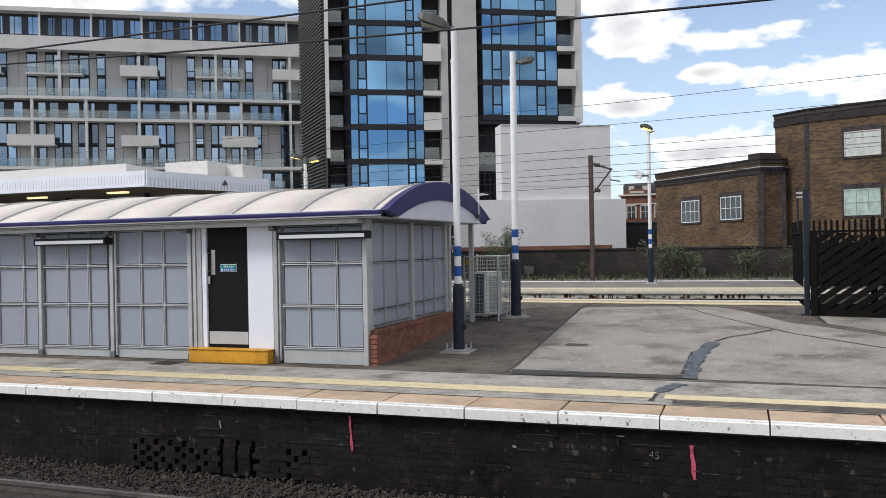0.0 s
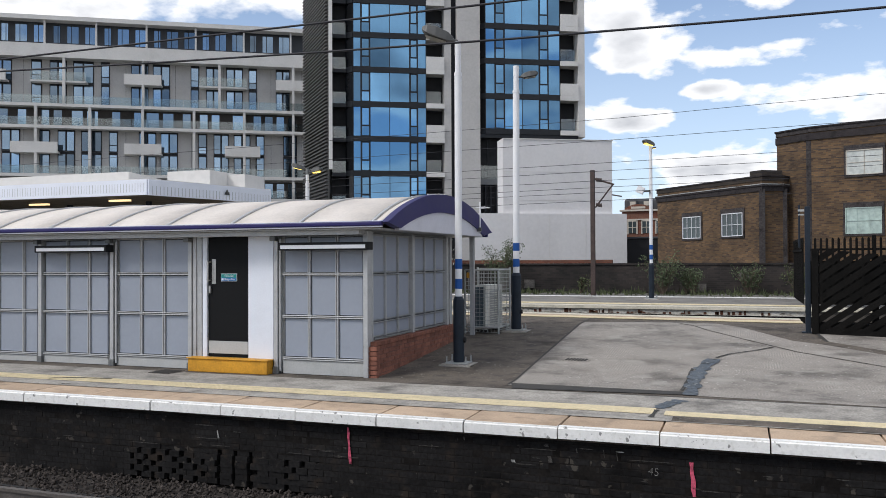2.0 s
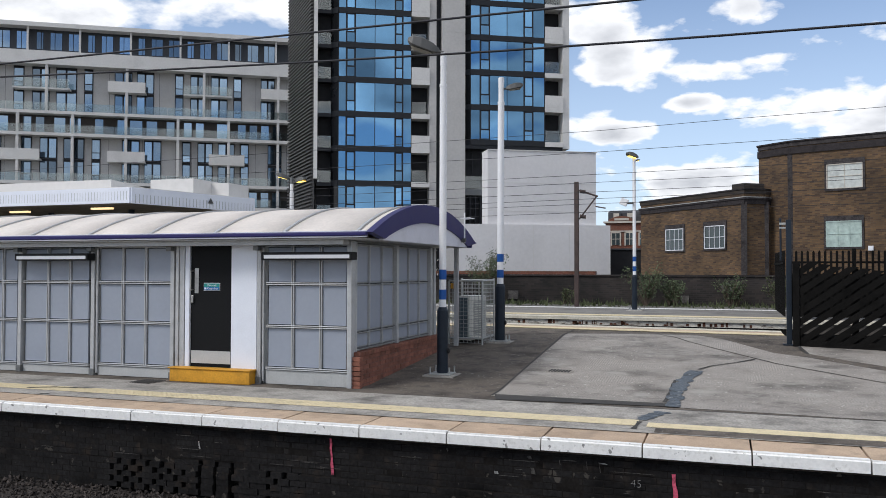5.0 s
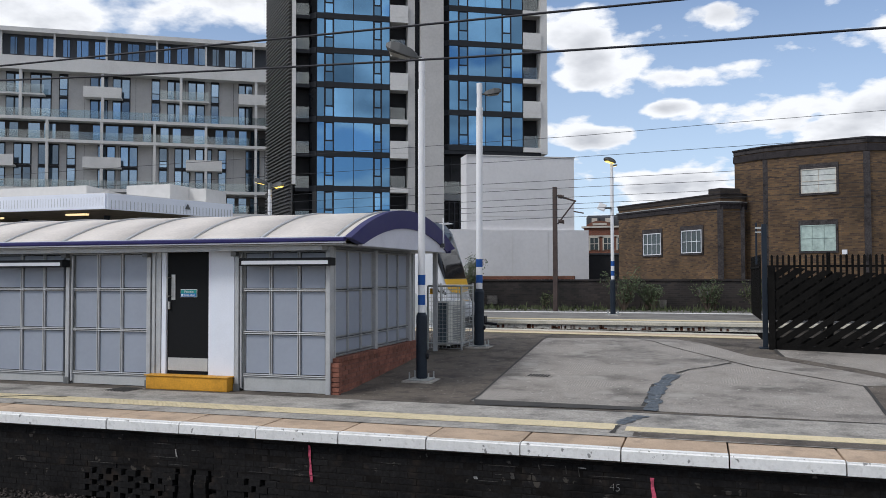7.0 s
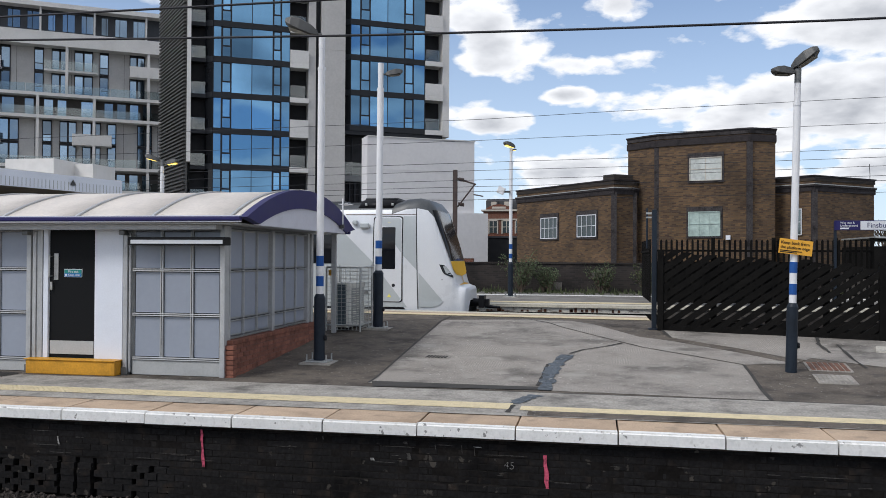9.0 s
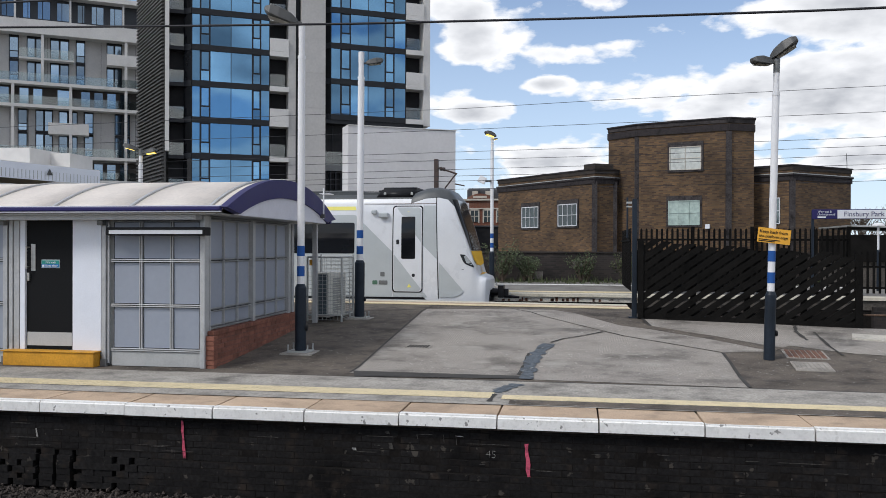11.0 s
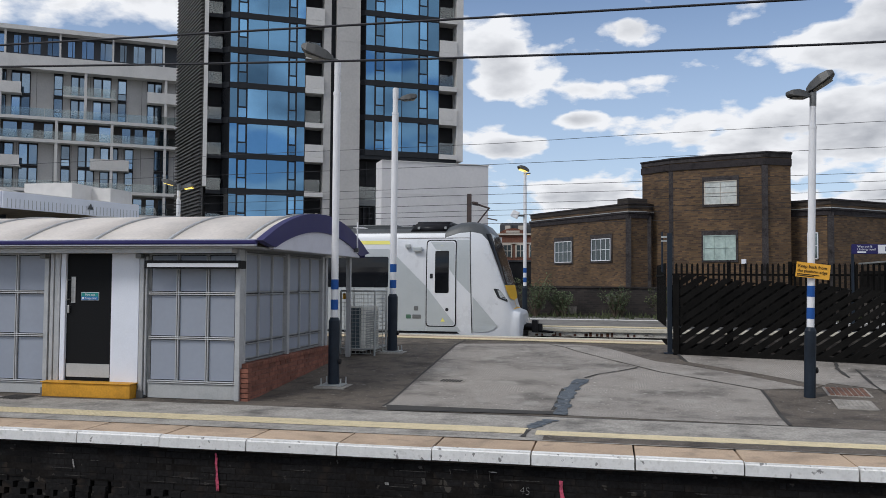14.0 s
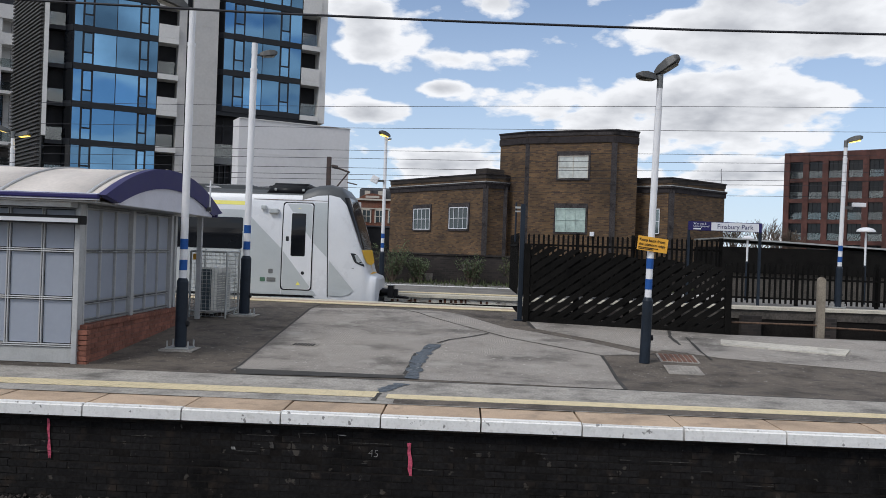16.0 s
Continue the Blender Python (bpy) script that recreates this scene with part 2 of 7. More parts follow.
M = dict(
    asphalt=mat("asphalt", (0.118, 0.100, 0.083), 0.92, vary=0.34, scale=1.6, fine=60, bump=0.5, spec=0.25, spots=(0.34, 0.33, 0.31), blot=(0.06, 0.055, 0.05)),
    asphalt_old=mat("worn_asphalt", (0.20, 0.19, 0.175), 0.92, vary=0.22, scale=1.2, fine=60, bump=0.4, spec=0.25),
    concrete=mat("platform_concrete", (0.275, 0.251, 0.224), 0.9, vary=0.32, scale=0.75, fine=45, bump=0.4, spec=0.25, stretch=(1, 1.2, 1), spots=(0.55, 0.53, 0.48), blot=(0.35, 0.33, 0.295), ridge=7.5),
    concrete_pale=mat("pale_concrete", (0.33, 0.308, 0.275), 0.9, vary=0.28, scale=1.6, fine=40, bump=0.35, spec=0.25, blot=(0.22, 0.21, 0.19)),
    slab=mat("buff_coping_slab", (0.46, 0.345, 0.245), 0.9, vary=0.16, spec=0.25, blot=(0.30, 0.235, 0.175), scale=1.4, fine=50, bump=0.2, each=0.08),
    white_edge=mat("worn_white_edge_paint", (0.78, 0.77, 0.745), 0.7, vary=0.05, scale=7, fine=34, bump=0.1, spec=0.3, each=0.05, spots=(0.10, 0.095, 0.09), blot=(0.62, 0.605, 0.57)),
    yellow_line=mat("faded_yellow_line", (0.66, 0.56, 0.36), 0.8, vary=0.10, scale=6, fine=50, bump=0.15),
    sealant=mat("blue_grey_sealant", (0.085, 0.10, 0.115), 0.65, vary=0.45, scale=9, fine=34, bump=0.5, spots=(0.33, 0.34, 0.33), blot=(0.035, 0.04, 0.045)),
    joint=mat("dark_joint", (0.05, 0.047, 0.043), 0.95, bump=0.1),
    sooty=mat("sooty_brick", (0.0125, 0.0118, 0.0118), 0.9, spec=0.15, spots=(0.075, 0.066, 0.056), blot=(0.030, 0.0225, 0.0175), vary=0.38, scale=1.7, fine=24, bump=0.4, each=0.16),
    sooty_stuff=mat("sooty_brickwork", (0.0125, 0.0118, 0.0118), 0.9, spec=0.15, spots=(0.075, 0.066, 0.056), blot=(0.030, 0.0225, 0.0175), vary=0.38, scale=1.7, fine=24, bump=0.4, island=0.16),
    soot_and_void=mat("sooty_mortar_and_void_shade", (0.013, 0.0115, 0.0105), 0.95, spec=0.1, vary=0.3, scale=3, fine=30, bump=0.3),
    ballast=mat("ballast_stone", (0.048, 0.039, 0.034), 0.95, vary=0.3, scale=5, fine=30, bump=0.3, island=0.4),
    ballast_bed=mat("ballast_bed", (0.036, 0.030, 0.026), 0.98, vary=0.4, scale=4, fine=25, bump=0.6),
    rail=mat("rail_steel", (0.20, 0.18, 0.165), 0.5, 0.7, scale=4),
    rust=mat("rusty_steel", (0.12, 0.075, 0.05), 0.8, 0.2, vary=0.3, scale=5),
    pink=mat("pink_spray_paint", (0.50, 0.085, 0.14), 0.8, vary=0.25, scale=14, second=(0.06, 0.02, 0.025), spec=0.2),
    chalk=mat("white_chalk_paint", (0.26, 0.255, 0.245), 0.8, vary=0.4, scale=30, second=(0.03, 0.03, 0.03)),
    panel=mat("grey_cladding_panel", (0.285, 0.312, 0.368), 0.45, vary=0.025, spec=0.3, scale=1.2, fine=14, bump=0.03, each=0.03),
    alu=mat("weathered_aluminium", (0.44, 0.445, 0.45), 0.45, 0.25, vary=0.07, scale=5, fine=30, bump=0.05),
    kick=mat("grey_kick_panel", (0.41, 0.415, 0.41), 0.7, vary=0.07, scale=3),
    white=mat("white_powder_coat", (0.72, 0.75, 0.82), 0.5, vary=0.03, scale=1.5, bump=0.02),
    black=mat("black_paint", (0.012, 0.012, 0.013), 0.55, spec=0.2, vary=0.15, bump=0.05),
    charcoal=mat("charcoal_door", (0.009, 0.0095, 0.0105), 0.6, spec=0.12, vary=0.1, scale=1, bump=0.03),
    steel=mat("brushed_steel", (0.5, 0.49, 0.47), 0.35, 0.8, vary=0.08, stretch=(1, 1, 8)),
    step_yellow=mat("yellow_step_paint", (0.58, 0.28, 0.02), 0.6, vary=0.14, scale=4, fine=30),
    roof=mat("cream_roof_sheet", (0.66, 0.60, 0.54), 0.5, vary=0.07, scale=1.0, fine=20, bump=0.04),
    navy=mat("navy_blue_paint", (0.024, 0.021, 0.105), 0.45, spec=0.25, vary=0.06, bump=0.02),
    blue=mat("bright_blue_band", (0.02, 0.085, 0.30), 0.5, spec=0.2, vary=0.05, bump=0.02),
    fascia=mat("pale_grey_fascia", (0.60, 0.60, 0.66), 0.5, vary=0.04, bump=0.02),
    red_brick=mat("red_plinth_brick", (0.205, 0.082, 0.055), 0.85, vary=0.2, scale=6, fine=50, bump=0.35, each=0.22),
    mortar=mat("plinth_mortar", (0.155, 0.085, 0.065), 0.95),
    post_white=mat("white_post_paint", (0.74, 0.74, 0.75), 0.45, vary=0.04, scale=3, bump=0.02),
    post_grey=mat("grey_galvanised_neck", (0.16, 0.165, 0.165), 0.5, 0.3, vary=0.12, scale=8),
    post_dark=mat("blue_black_post_paint", (0.014, 0.021, 0.032), 0.5, spec=0.25, vary=0.15, scale=4, bump=0.05),
    lamp_grey=mat("lamp_housing_grey", (0.085, 0.085, 0.083), 0.5, 0.2, vary=0.06),
    lens=mat("lamp_lens", (0.50, 0.48, 0.42), 0.3, vary=0.05, bump=0.0, spec=0.8),
    lit=glow_mat("lit_lamp", (1.0, 0.78, 0.2), 1.6),
    strip=glow_mat("lit_tube", (1.0, 0.72, 0.36), 1.1),
    galv=mat("galvanised_mesh", (0.42, 0.43, 0.42), 0.5, 0.5, vary=0.1),
    ac=mat("air_conditioner_beige", (0.70, 0.69, 0.64), 0.55, vary=0.06, scale=4),
    timber=mat("black_stained_timber", (0.007, 0.0065, 0.006), 0.85, spec=0.1, vary=0.3, scale=3, fine=30, bump=0.25, each=0.25),
    sign_yellow=mat("orange_yellow_sign", (0.80, 0.40, 0.04), 0.5, vary=0.03, bump=0.0),
    sign_white=mat("white_sign", (0.72, 0.73, 0.76), 0.4, vary=0.03, bump=0.0),
    london=brick_mat("yellow_stock_brick", (0.172, 0.102, 0.046), (0.062, 0.036, 0.024), (0.105, 0.078, 0.052), size=0.95, vary=0.5),
    sooty_parapet=brick_mat("sooty_parapet_brick", (0.05, 0.037, 0.028), (0.026, 0.021, 0.019), (0.045, 0.037, 0.031), size=1.1, vary=0.5),
    quoin=mat("blue_grey_quoin_brick", (0.052, 0.046, 0.046), 0.85, spec=0.2, vary=0.35, scale=3, fine=14, bump=0.3),
    blue_brick=mat("dark_brick_trim", (0.036, 0.031, 0.032), 0.85, spec=0.2, vary=0.3, scale=4, fine=20, bump=0.3),
    victorian=brick_mat("red_victorian_brick", (0.20, 0.066, 0.038), (0.15, 0.045, 0.028), (0.2, 0.14, 0.1)),
    red_block=brick_mat("dark_red_block_brick", (0.115, 0.042, 0.032), (0.085, 0.030, 0.024), (0.07, 0.05, 0.043)),
    dark_wall=brick_mat("sooty_boundary_brick", (0.042, 0.032, 0.028), (0.017, 0.0145, 0.014), (0.036, 0.031, 0.028), size=1.2, vary=0.75),
    pane=glass_mat("window_pane", (0.14, 0.18, 0.19), 0.05, 0.6),
    pane_green=mat("pale_green_pane", (0.36, 0.45, 0.41), 0.2, vary=0.22, scale=1.1, fine=5, bump=0.0, spec=0.8),
    house_pane=glass_mat("old_window_pane", (0.055, 0.075, 0.08), 0.08, 0.15, spec=0.6),
    frosted=mat("frosted_pane", (0.50, 0.52, 0.49), 0.25, vary=0.1, scale=1.5, fine=6, bump=0.0, spec=0.8),
    blue_glass=glass_mat("blue_tower_glass", (0.125, 0.262, 0.425), 0.03, 0.92, each=0.42),
    apt_glass=glass_mat("apartment_glass", (0.19, 0.265, 0.35), 0.04, 0.8, each=0.55),
    spandrel=mat("dark_spandrel", (0.022, 0.024, 0.028), 0.5, spec=0.2, vary=0.1),
    frame_dark=mat("anthracite_frame", (0.022, 0.023, 0.027), 0.5, spec=0.2, vary=0.1),
    render_white=mat("pale_concrete_cladding", (0.62, 0.605, 0.585), 0.8, vary=0.05, scale=0.4, fine=6, bump=0.03),
    white_box=mat("white_render", (0.66, 0.645, 0.645), 0.85, vary=0.04, scale=0.3, fine=5, bump=0.02),
    grey_clad=mat("warm_grey_cladding", (0.47, 0.455, 0.44), 0.8, vary=0.06, scale=0.3, fine=5, bump=0.03),
    slate_clad=mat("slate_grey_cladding", (0.05, 0.054, 0.062), 0.6, spec=0.3, vary=0.12, scale=0.5, fine=6, bump=0.05),
    storey_wall=mat("brown_storey_wall", (0.065, 0.058, 0.054), 0.8, spec=0.2, vary=0.15, scale=0.6, fine=6, bump=0.05),
    recess=mat("recess_shade_and_shed", (0.03, 0.03, 0.032), 0.85, spec=0.15, vary=0.2, scale=0.7),
    balcony_glass=clear_mat("balcony_glass", (0.80, 0.86, 0.86), 0.90),
    louvre=mat("dark_louvre", (0.085, 0.082, 0.078), 0.5, 0.2, vary=0.15),
    train_white=mat("train_white", (0.66, 0.675, 0.70), 0.3, vary=0.03, scale=1.2, bump=0.0),
    train_grey=mat("train_pale_grey", (0.43, 0.46, 0.47), 0.35, vary=0.03, scale=1.2, bump=0.0),
    train_dark=mat("train_roof_grey", (0.066, 0.072, 0.077), 0.4, vary=0.12),
    train_black=mat("train_black", (0.010, 0.010, 0.012), 0.4, spec=0.2, vary=0.1, bump=0.0),
    lamp_clear=mat("clear_headlight", (0.42, 0.44, 0.45), 0.15, 0.3, vary=0.12, scale=20, bump=0.0, spec=0.8),
    train_glass=glass_mat("train_glass", (0.008, 0.009, 0.011), 0.06, spec=0.35),
    train_yellow=mat("train_yellow", (0.80, 0.46, 0.02), 0.4, vary=0.03, bump=0.0),
    stripe_yellow=mat("pale_yellow_stripe", (0.78, 0.72, 0.16), 0.4, vary=0.03, bump=0.0),
    leaf=mat("bush_leaf", (0.085, 0.11, 0.055), 0.8, vary=0.3, scale=5, island=0.4, bump=0.0),
    leaf_grass=mat("weed_leaf", (0.065, 0.078, 0.035), 0.85, vary=0.3, scale=5, island=0.4, bump=0.0),
    bark=mat("twig_bark", (0.10, 0.075, 0.055), 0.9),
    mast=mat("brown_mast_steel", (0.07, 0.05, 0.045), 0.7, 0.2, vary=0.2),
    wire=mat("overhead_wire", (0.03, 0.03, 0.035), 0.6, 0.3),
    far_beam=mat("dirty_beam", (0.075, 0.066, 0.057), 0.9, vary=0.3, scale=2.5, fine=20, bump=0.3),
    post_and_ceiling=mat("weathered_post_and_lit_ceiling", (0.22, 0.19, 0.15), 0.9, vary=0.2, scale=4),
    earth=mat("town_ground", (0.12, 0.115, 0.10), 0.95, vary=0.2, scale=0.1, fine=2),
    slate=mat("slate_roof", (0.06, 0.062, 0.068), 0.7, vary=0.15, scale=2),
    stone=mat("pale_stone_trim", (0.50, 0.46, 0.40), 0.85, vary=0.08),
    green=mat("green_notice", (0.02, 0.25, 0.22), 0.5, vary=0.05, bump=0.0),
    grille=mat("rusty_drain_cover", (0.15, 0.075, 0.05), 0.85, vary=0.3, scale=12),
)


# ---- building helpers ----
def add_box(bm, x0, x1, y0, y1, z0, z1, mi=0):
    v = [bm.verts.new(c) for c in ((x0, y0, z0), (x1, y0, z0), (x1, y1, z0), (x0, y1, z0), (x0, y0, z1), (x1, y0, z1), (x1, y1, z1), (x0, y1, z1))]
    for f in ((0, 3, 2, 1), (4, 5, 6, 7), (0, 1, 5, 4), (1, 2, 6, 5), (2, 3, 7, 6), (3, 0, 4, 7)):
        bm.faces.new([v[i] for i in f]).material_index = mi
    return v


def bbox(x0, x1, y0, y1, z0, z1, bevel=0.0):
    bm = bmesh.new()
    add_box(bm, min(x0, x1), max(x0, x1), min(y0, y1), max(y0, y1), min(z0, z1), max(z0, z1))
    if bevel:
        bmesh.ops.bevel(bm, geom=bm.edges[:], offset=bevel, segments=2, profile=0.5, affect="EDGES")
    return bm


def tube(bm, a, b, r0, r1=None, n=12, caps=True):
    """A round bar from a to b."""
    a, b = Vector(a), Vector(b)
    r1 = r0 if r1 is None else r1
    q = (b - a).to_track_quat("Z", "Y")
    rings = []
    for p, r in ((a, r0), (b, r1)):
        rings.append([bm.verts.new(p + q @ Vector((r * math.cos(2 * math.pi * i / n), r * math.sin(2 * math.pi * i / n), 0))) for i in range(n)])
    for i in range(n):
        f = bm.faces.new((rings[0][i], rings[0][(i + 1) % n], rings[1][(i + 1) % n], rings[1][i]))
        f.smooth = n > 6
    if caps:
        bm.faces.new([bm.verts.new(v.co) for v in rings[0][::-1]]); bm.faces.new([bm.verts.new(v.co) for v in rings[1]])
    return bm


def btube(a, b, r0, r1=None, n=12):
    return tube(bmesh.new(), a, b, r0, r1, n)


def prism(poly, z0, z1):
    """An upright prism over a plan polygon (counter-clockwise)."""
    bm = bmesh.new()
    lo, hi = [bm.verts.new((x, y, z0)) for x, y in poly], [bm.verts.new((x, y, z1)) for x, y in poly]
    k = len(poly)
    for i in range(k):
        bm.faces.new((lo[i], lo[(i + 1) % k], hi[(i + 1) % k], hi[i]))
    bm.faces.new(hi); bm.faces.new(lo[::-1])
    return bm


def wall_uv(bm):
    """Lays metres along the wall and up it into the UV map, for brickwork."""
    uv = bm.loops.layers.uv.verify()
    for f in bm.faces:
        nrm = f.normal if f.normal.length else Vector((0, -1, 0))
        if abs(nrm.z) > 0.8:
            for lp in f.loops:
                lp[uv].uv = (lp.vert.co.x, lp.vert.co.y)
        else:
            along = Vector((-nrm.y, nrm.x, 0)).normalized()
            for lp in f.loops:
                lp[uv].uv = (lp.vert.co.dot(along), lp.vert.co.z)


def part(name, bm, material, parent=None, label=""):
    bm.normal_update()
    me = bpy.data.meshes.new(name)
    mats = material if isinstance(material, (list, tuple)) else [material]
    if any("brick" in m.name and m.node_tree.nodes.get("UV Map") for m in mats):
        wall_uv(bm)
    bm.to_mesh(me)
    bm.free()
    for m in mats:
        me.materials.append(m)
    ob = new(name, me)
    if parent is not None:
        ob.parent = parent
    if label:
        ob["label"] = label
    return ob


def thing(name, label, category, x=0, y=0, z=0, rz=0, group="", kind=""):
    ob = new(name)
    ob.matrix_basis = pose(x, y, z, 0, 0, rz)
    return tagged(ob, label, category, group, kind)


def structure(name, bm, material, label="", category=""):
    return tagged(part(name, bm, material), label, category, kind="structure")


def rise(y):
    """Height of the island platform's surface above its front edge."""
    return 0.40 * min(1, max(0, (y - 12.3) / 6.2))


BREAKS = (12.3, 18.5)


def sheet(poly, off):
    """A thin surfacing laid on the platform over a plan polygon; follows the ramp."""
    bm = bmesh.new()
    bm.faces.new([bm.verts.new((x, y, 0)) for x, y in poly])
    for b in BREAKS:
        bmesh.ops.bisect_plane(bm, geom=bm.verts[:] + bm.edges[:] + bm.faces[:], plane_co=(0, b, 0), plane_no=(0, 1, 0))
    for v in bm.verts:
        v.co.z = rise(v.co.y) + off
    bm.normal_update()
    for f in bm.faces:
        if f.normal.z < 0:
            f.normal_flip()
    return bm

# ---- ground, tracks and platforms ----
structure("ground", bbox(-2500, 2500, -600, 2500, -1.7, -1.16), [M["earth"]], "grey-brown town ground under the railway", "ground")
structure("track_bed", bbox(-150, 150, 1.9, 7.95, -1.15, -1.01), M["ballast_bed"], "dark stone ballast bed between the platforms", "track bed")
structure("track_bed_side", bbox(-150, 150, 7.951, 9.36, -1.15, -1.09), M["ballast_bed"], "dark stone ballast bed between the platforms", "track bed")
structure("track_bed_far", bbox(-150, 150, 9.95, 24.9, -1.145, -0.6), M["ballast_bed"], "dark ballast bed of the far track", "track bed")
structure("platform_near", bbox(-150, 150, -8, 1.95, -1.15, 0.0), M["asphalt_old"], "worn grey platform under the viewer", "platform")

ISLAND = [(-90, 9.9), (90, 9.9), (90, 15.4), (5.5, 17.05), (1.4, 18.0), (1.3, 21.1), (-5.6, 21.75), (-90, 22.6)]
bm = sheet(ISLAND, 0.0)
rim = [e for e in bm.edges if e.is_boundary]
ext = bmesh.ops.extrude_edge_only(bm, edges=rim)
for v in [g for g in ext["geom"] if isinstance(g, bmesh.types.BMVert)]:
    v.co.z = -1.0
island = structure("platform_island", bm, M["asphalt"], "dark worn asphalt island platform", "platform")


def surfacing(name, poly, off, material, label):
    return tagged(part(name, sheet(poly, off), material), label, "paving", kind="structure")


surfacing("pavement_walkway", [(-90, 9.70), (90, 9.66), (90, 10.9), (5.7, 11.2), (2.3, 11.36), (-5.2, 11.42), (-90, 11.6)], 0.009, M["concrete_pale"], "worn pale grey strip behind the platform edge")
LINE = [(2.41, 14.17), (1.75, 14.81), (0.91, 15.6), (0.07, 16.82), (-0.66, 17.93), (-1.46, 19.5)]
STRIP_FAR = [(-0.35, 19.9), (0.0, 19.3), (1.02, 17.89), (1.53, 16.84), (2.11, 16.21), (2.57, 15.78), (3.22, 15.01), (3.5, 14.75)]
STRIP_NEAR = [(-0.5, 19.3), (0.0, 18.49), (0.91, 16.85), (1.49, 16.42), (2.06, 15.82), (2.51, 15.36), (3.05, 14.65), (3.3, 14.4)]
surfacing("pavement_patch", [(-3.24, 11.78), (2.30, 11.45), (2.39, 13.39), *LINE, (-3.37, 18.9)], 0.005, M["concrete"], "grey ridged concrete resurfacing patch")
surfacing("pavement_middle", [(2.43, 14.19), (3.3, 14.4), *STRIP_NEAR[-2::-1], (-1.44, 19.53), *[(x + 0.02, y + 0.02) for x, y in LINE[-2:0:-1]]], 0.0055, M["concrete"], "grey worn concrete paving")
surfacing("pavement_right", [*[(x + 0.01, y + 0.01) for x, y in STRIP_FAR[-1:2:-1]], (1.45, 17.9), (5.45, 16.98), (40, 15.9), (40, 12.6), (7.0, 13.65), (4.5, 14.36), (3.66, 14.95)], 0.006, M["concrete"], "pale worn concrete paving by the fence")
surfacing("pavement_band", [*STRIP_NEAR, *STRIP_FAR[::-1]], 0.009, M["asphalt"], "dark curved asphalt trench repair")
surfacing("trim_slot", [(-3.08, 11.46), (-0.67, 11.64), (-0.69, 11.90), (-3.23, 11.95)], 0.010, M["joint"], "dark recessed joint along the patch")
surfacing("trim_channel", [(-90, 11.44), (2.2, 11.38), (6, 11.2), (90, 10.7), (90, 10.74), (6, 11.24), (2.2, 11.42), (-90, 11.48)], 0.008, M["joint"], "thin dark cable channel joint")
surfacing("trim_patch_side", [(-3.26, 11.8), (-3.22, 11.8), (-3.42, 20.2), (-3.46, 20.2)], 0.011, M["joint"], "dark tar joint beside the patch")
surfacing("trim_right_joint", [(2.28, 11.45), (2.34, 11.45), (2.43, 13.39), (2.45, 14.15), (2.40, 14.19), (2.38, 13.39)], 0.012, M["joint"], "dark crack at the asphalt's edge")
surfacing("trim_dark_line", [(-0.75, 9.72), (90, 9.40), (90, 9.70), (-0.75, 10.0)], 0.011, M["asphalt"], "dark strip beside the yellow line")


def crack(points, width, material, name, label, off=0.016):
    """A ragged sealed crack along a plan line."""
    rnd = random.Random(len(points) * 7 + int(width * 1000))
    left, right = [], []
    for i in range(len(points) - 1):
        (x0, y0), (x1, y1) = points[i], points[i + 1]
        steps = 6
        for k in range(steps):
            f = k / steps
            x, y = x0 + (x1 - x0) * f, y0 + (y1 - y0) * f
            d = math.hypot(x1 - x0, y1 - y0)
            nx, ny = -(y1 - y0) / d, (x1 - x0) / d
            w = width * rnd.uniform(0.55, 1.3) / 2
            left.append((x + nx * w, y + ny * w)); right.append((x - nx * w, y - ny * w))
    bm = bmesh.new()
    lv = [bm.verts.new((x, y, rise(y) + off)) for x, y in left]
    rv = [bm.verts.new((x, y, rise(y) + off)) for x, y in right]
    for i in range(len(lv) - 1):
        bm.faces.new((lv[i], rv[i], rv[i + 1], lv[i + 1]))
    return tagged(part(name, bm, material), label, "crack", kind="structure")


crack([(-0.65, 11.6), (-0.65, 12.2), (-0.66, 12.8), (-0.62, 13.4), (-0.55, 13.95), (-0.40, 14.75)], 0.22, M["sealant"], "trim_sealant", "blue-grey tar sealant over a crack")
crack([(-0.78, 12.0), (-0.74, 12.9), (-0.72, 13.9)], 0.06, M["joint"], "trim_sealant_edge", "dark tar stain beside the sealant", 0.013)
crack([(-0.96, 10.45), (-0.87, 10.81), (-0.70, 11.22)], 0.2, M["sealant"], "trim_sealant_front", "blue-grey tar sealant over a crack")
crack([(-0.40, 14.75), (-0.18, 15.16), (0.23, 15.59), (0.61, 16.09)], 0.045, M["joint"], "trim_crack", "thin dark crack in the paving")
crack([(-0.99, 9.85), (-0.96, 10.45)], 0.06, M["joint"], "trim_crack_front", "thin dark crack in the paving")
crack([(4.30, 17.2), (4.22, 16.8), (4.13, 16.4), (4.09, 15.34)], 0.07, M["joint"], "trim_crack_side", "thin dark crack in the paving")
crack([(4.45, 16.4), (4.30, 14.9), (4.28, 14.0)], 0.05, M["joint"], "trim_crack_far", "thin dark crack in the paving")
crack([(1.42, 17.9), (1.45, 17.25), (1.52, 16.7)], 0.06, M["joint"], "trim_crack_post", "thin dark crack in the paving")
crack(LINE, 0.022, M["joint"], "trim_crack_curve", "thin dark crack in the paving")

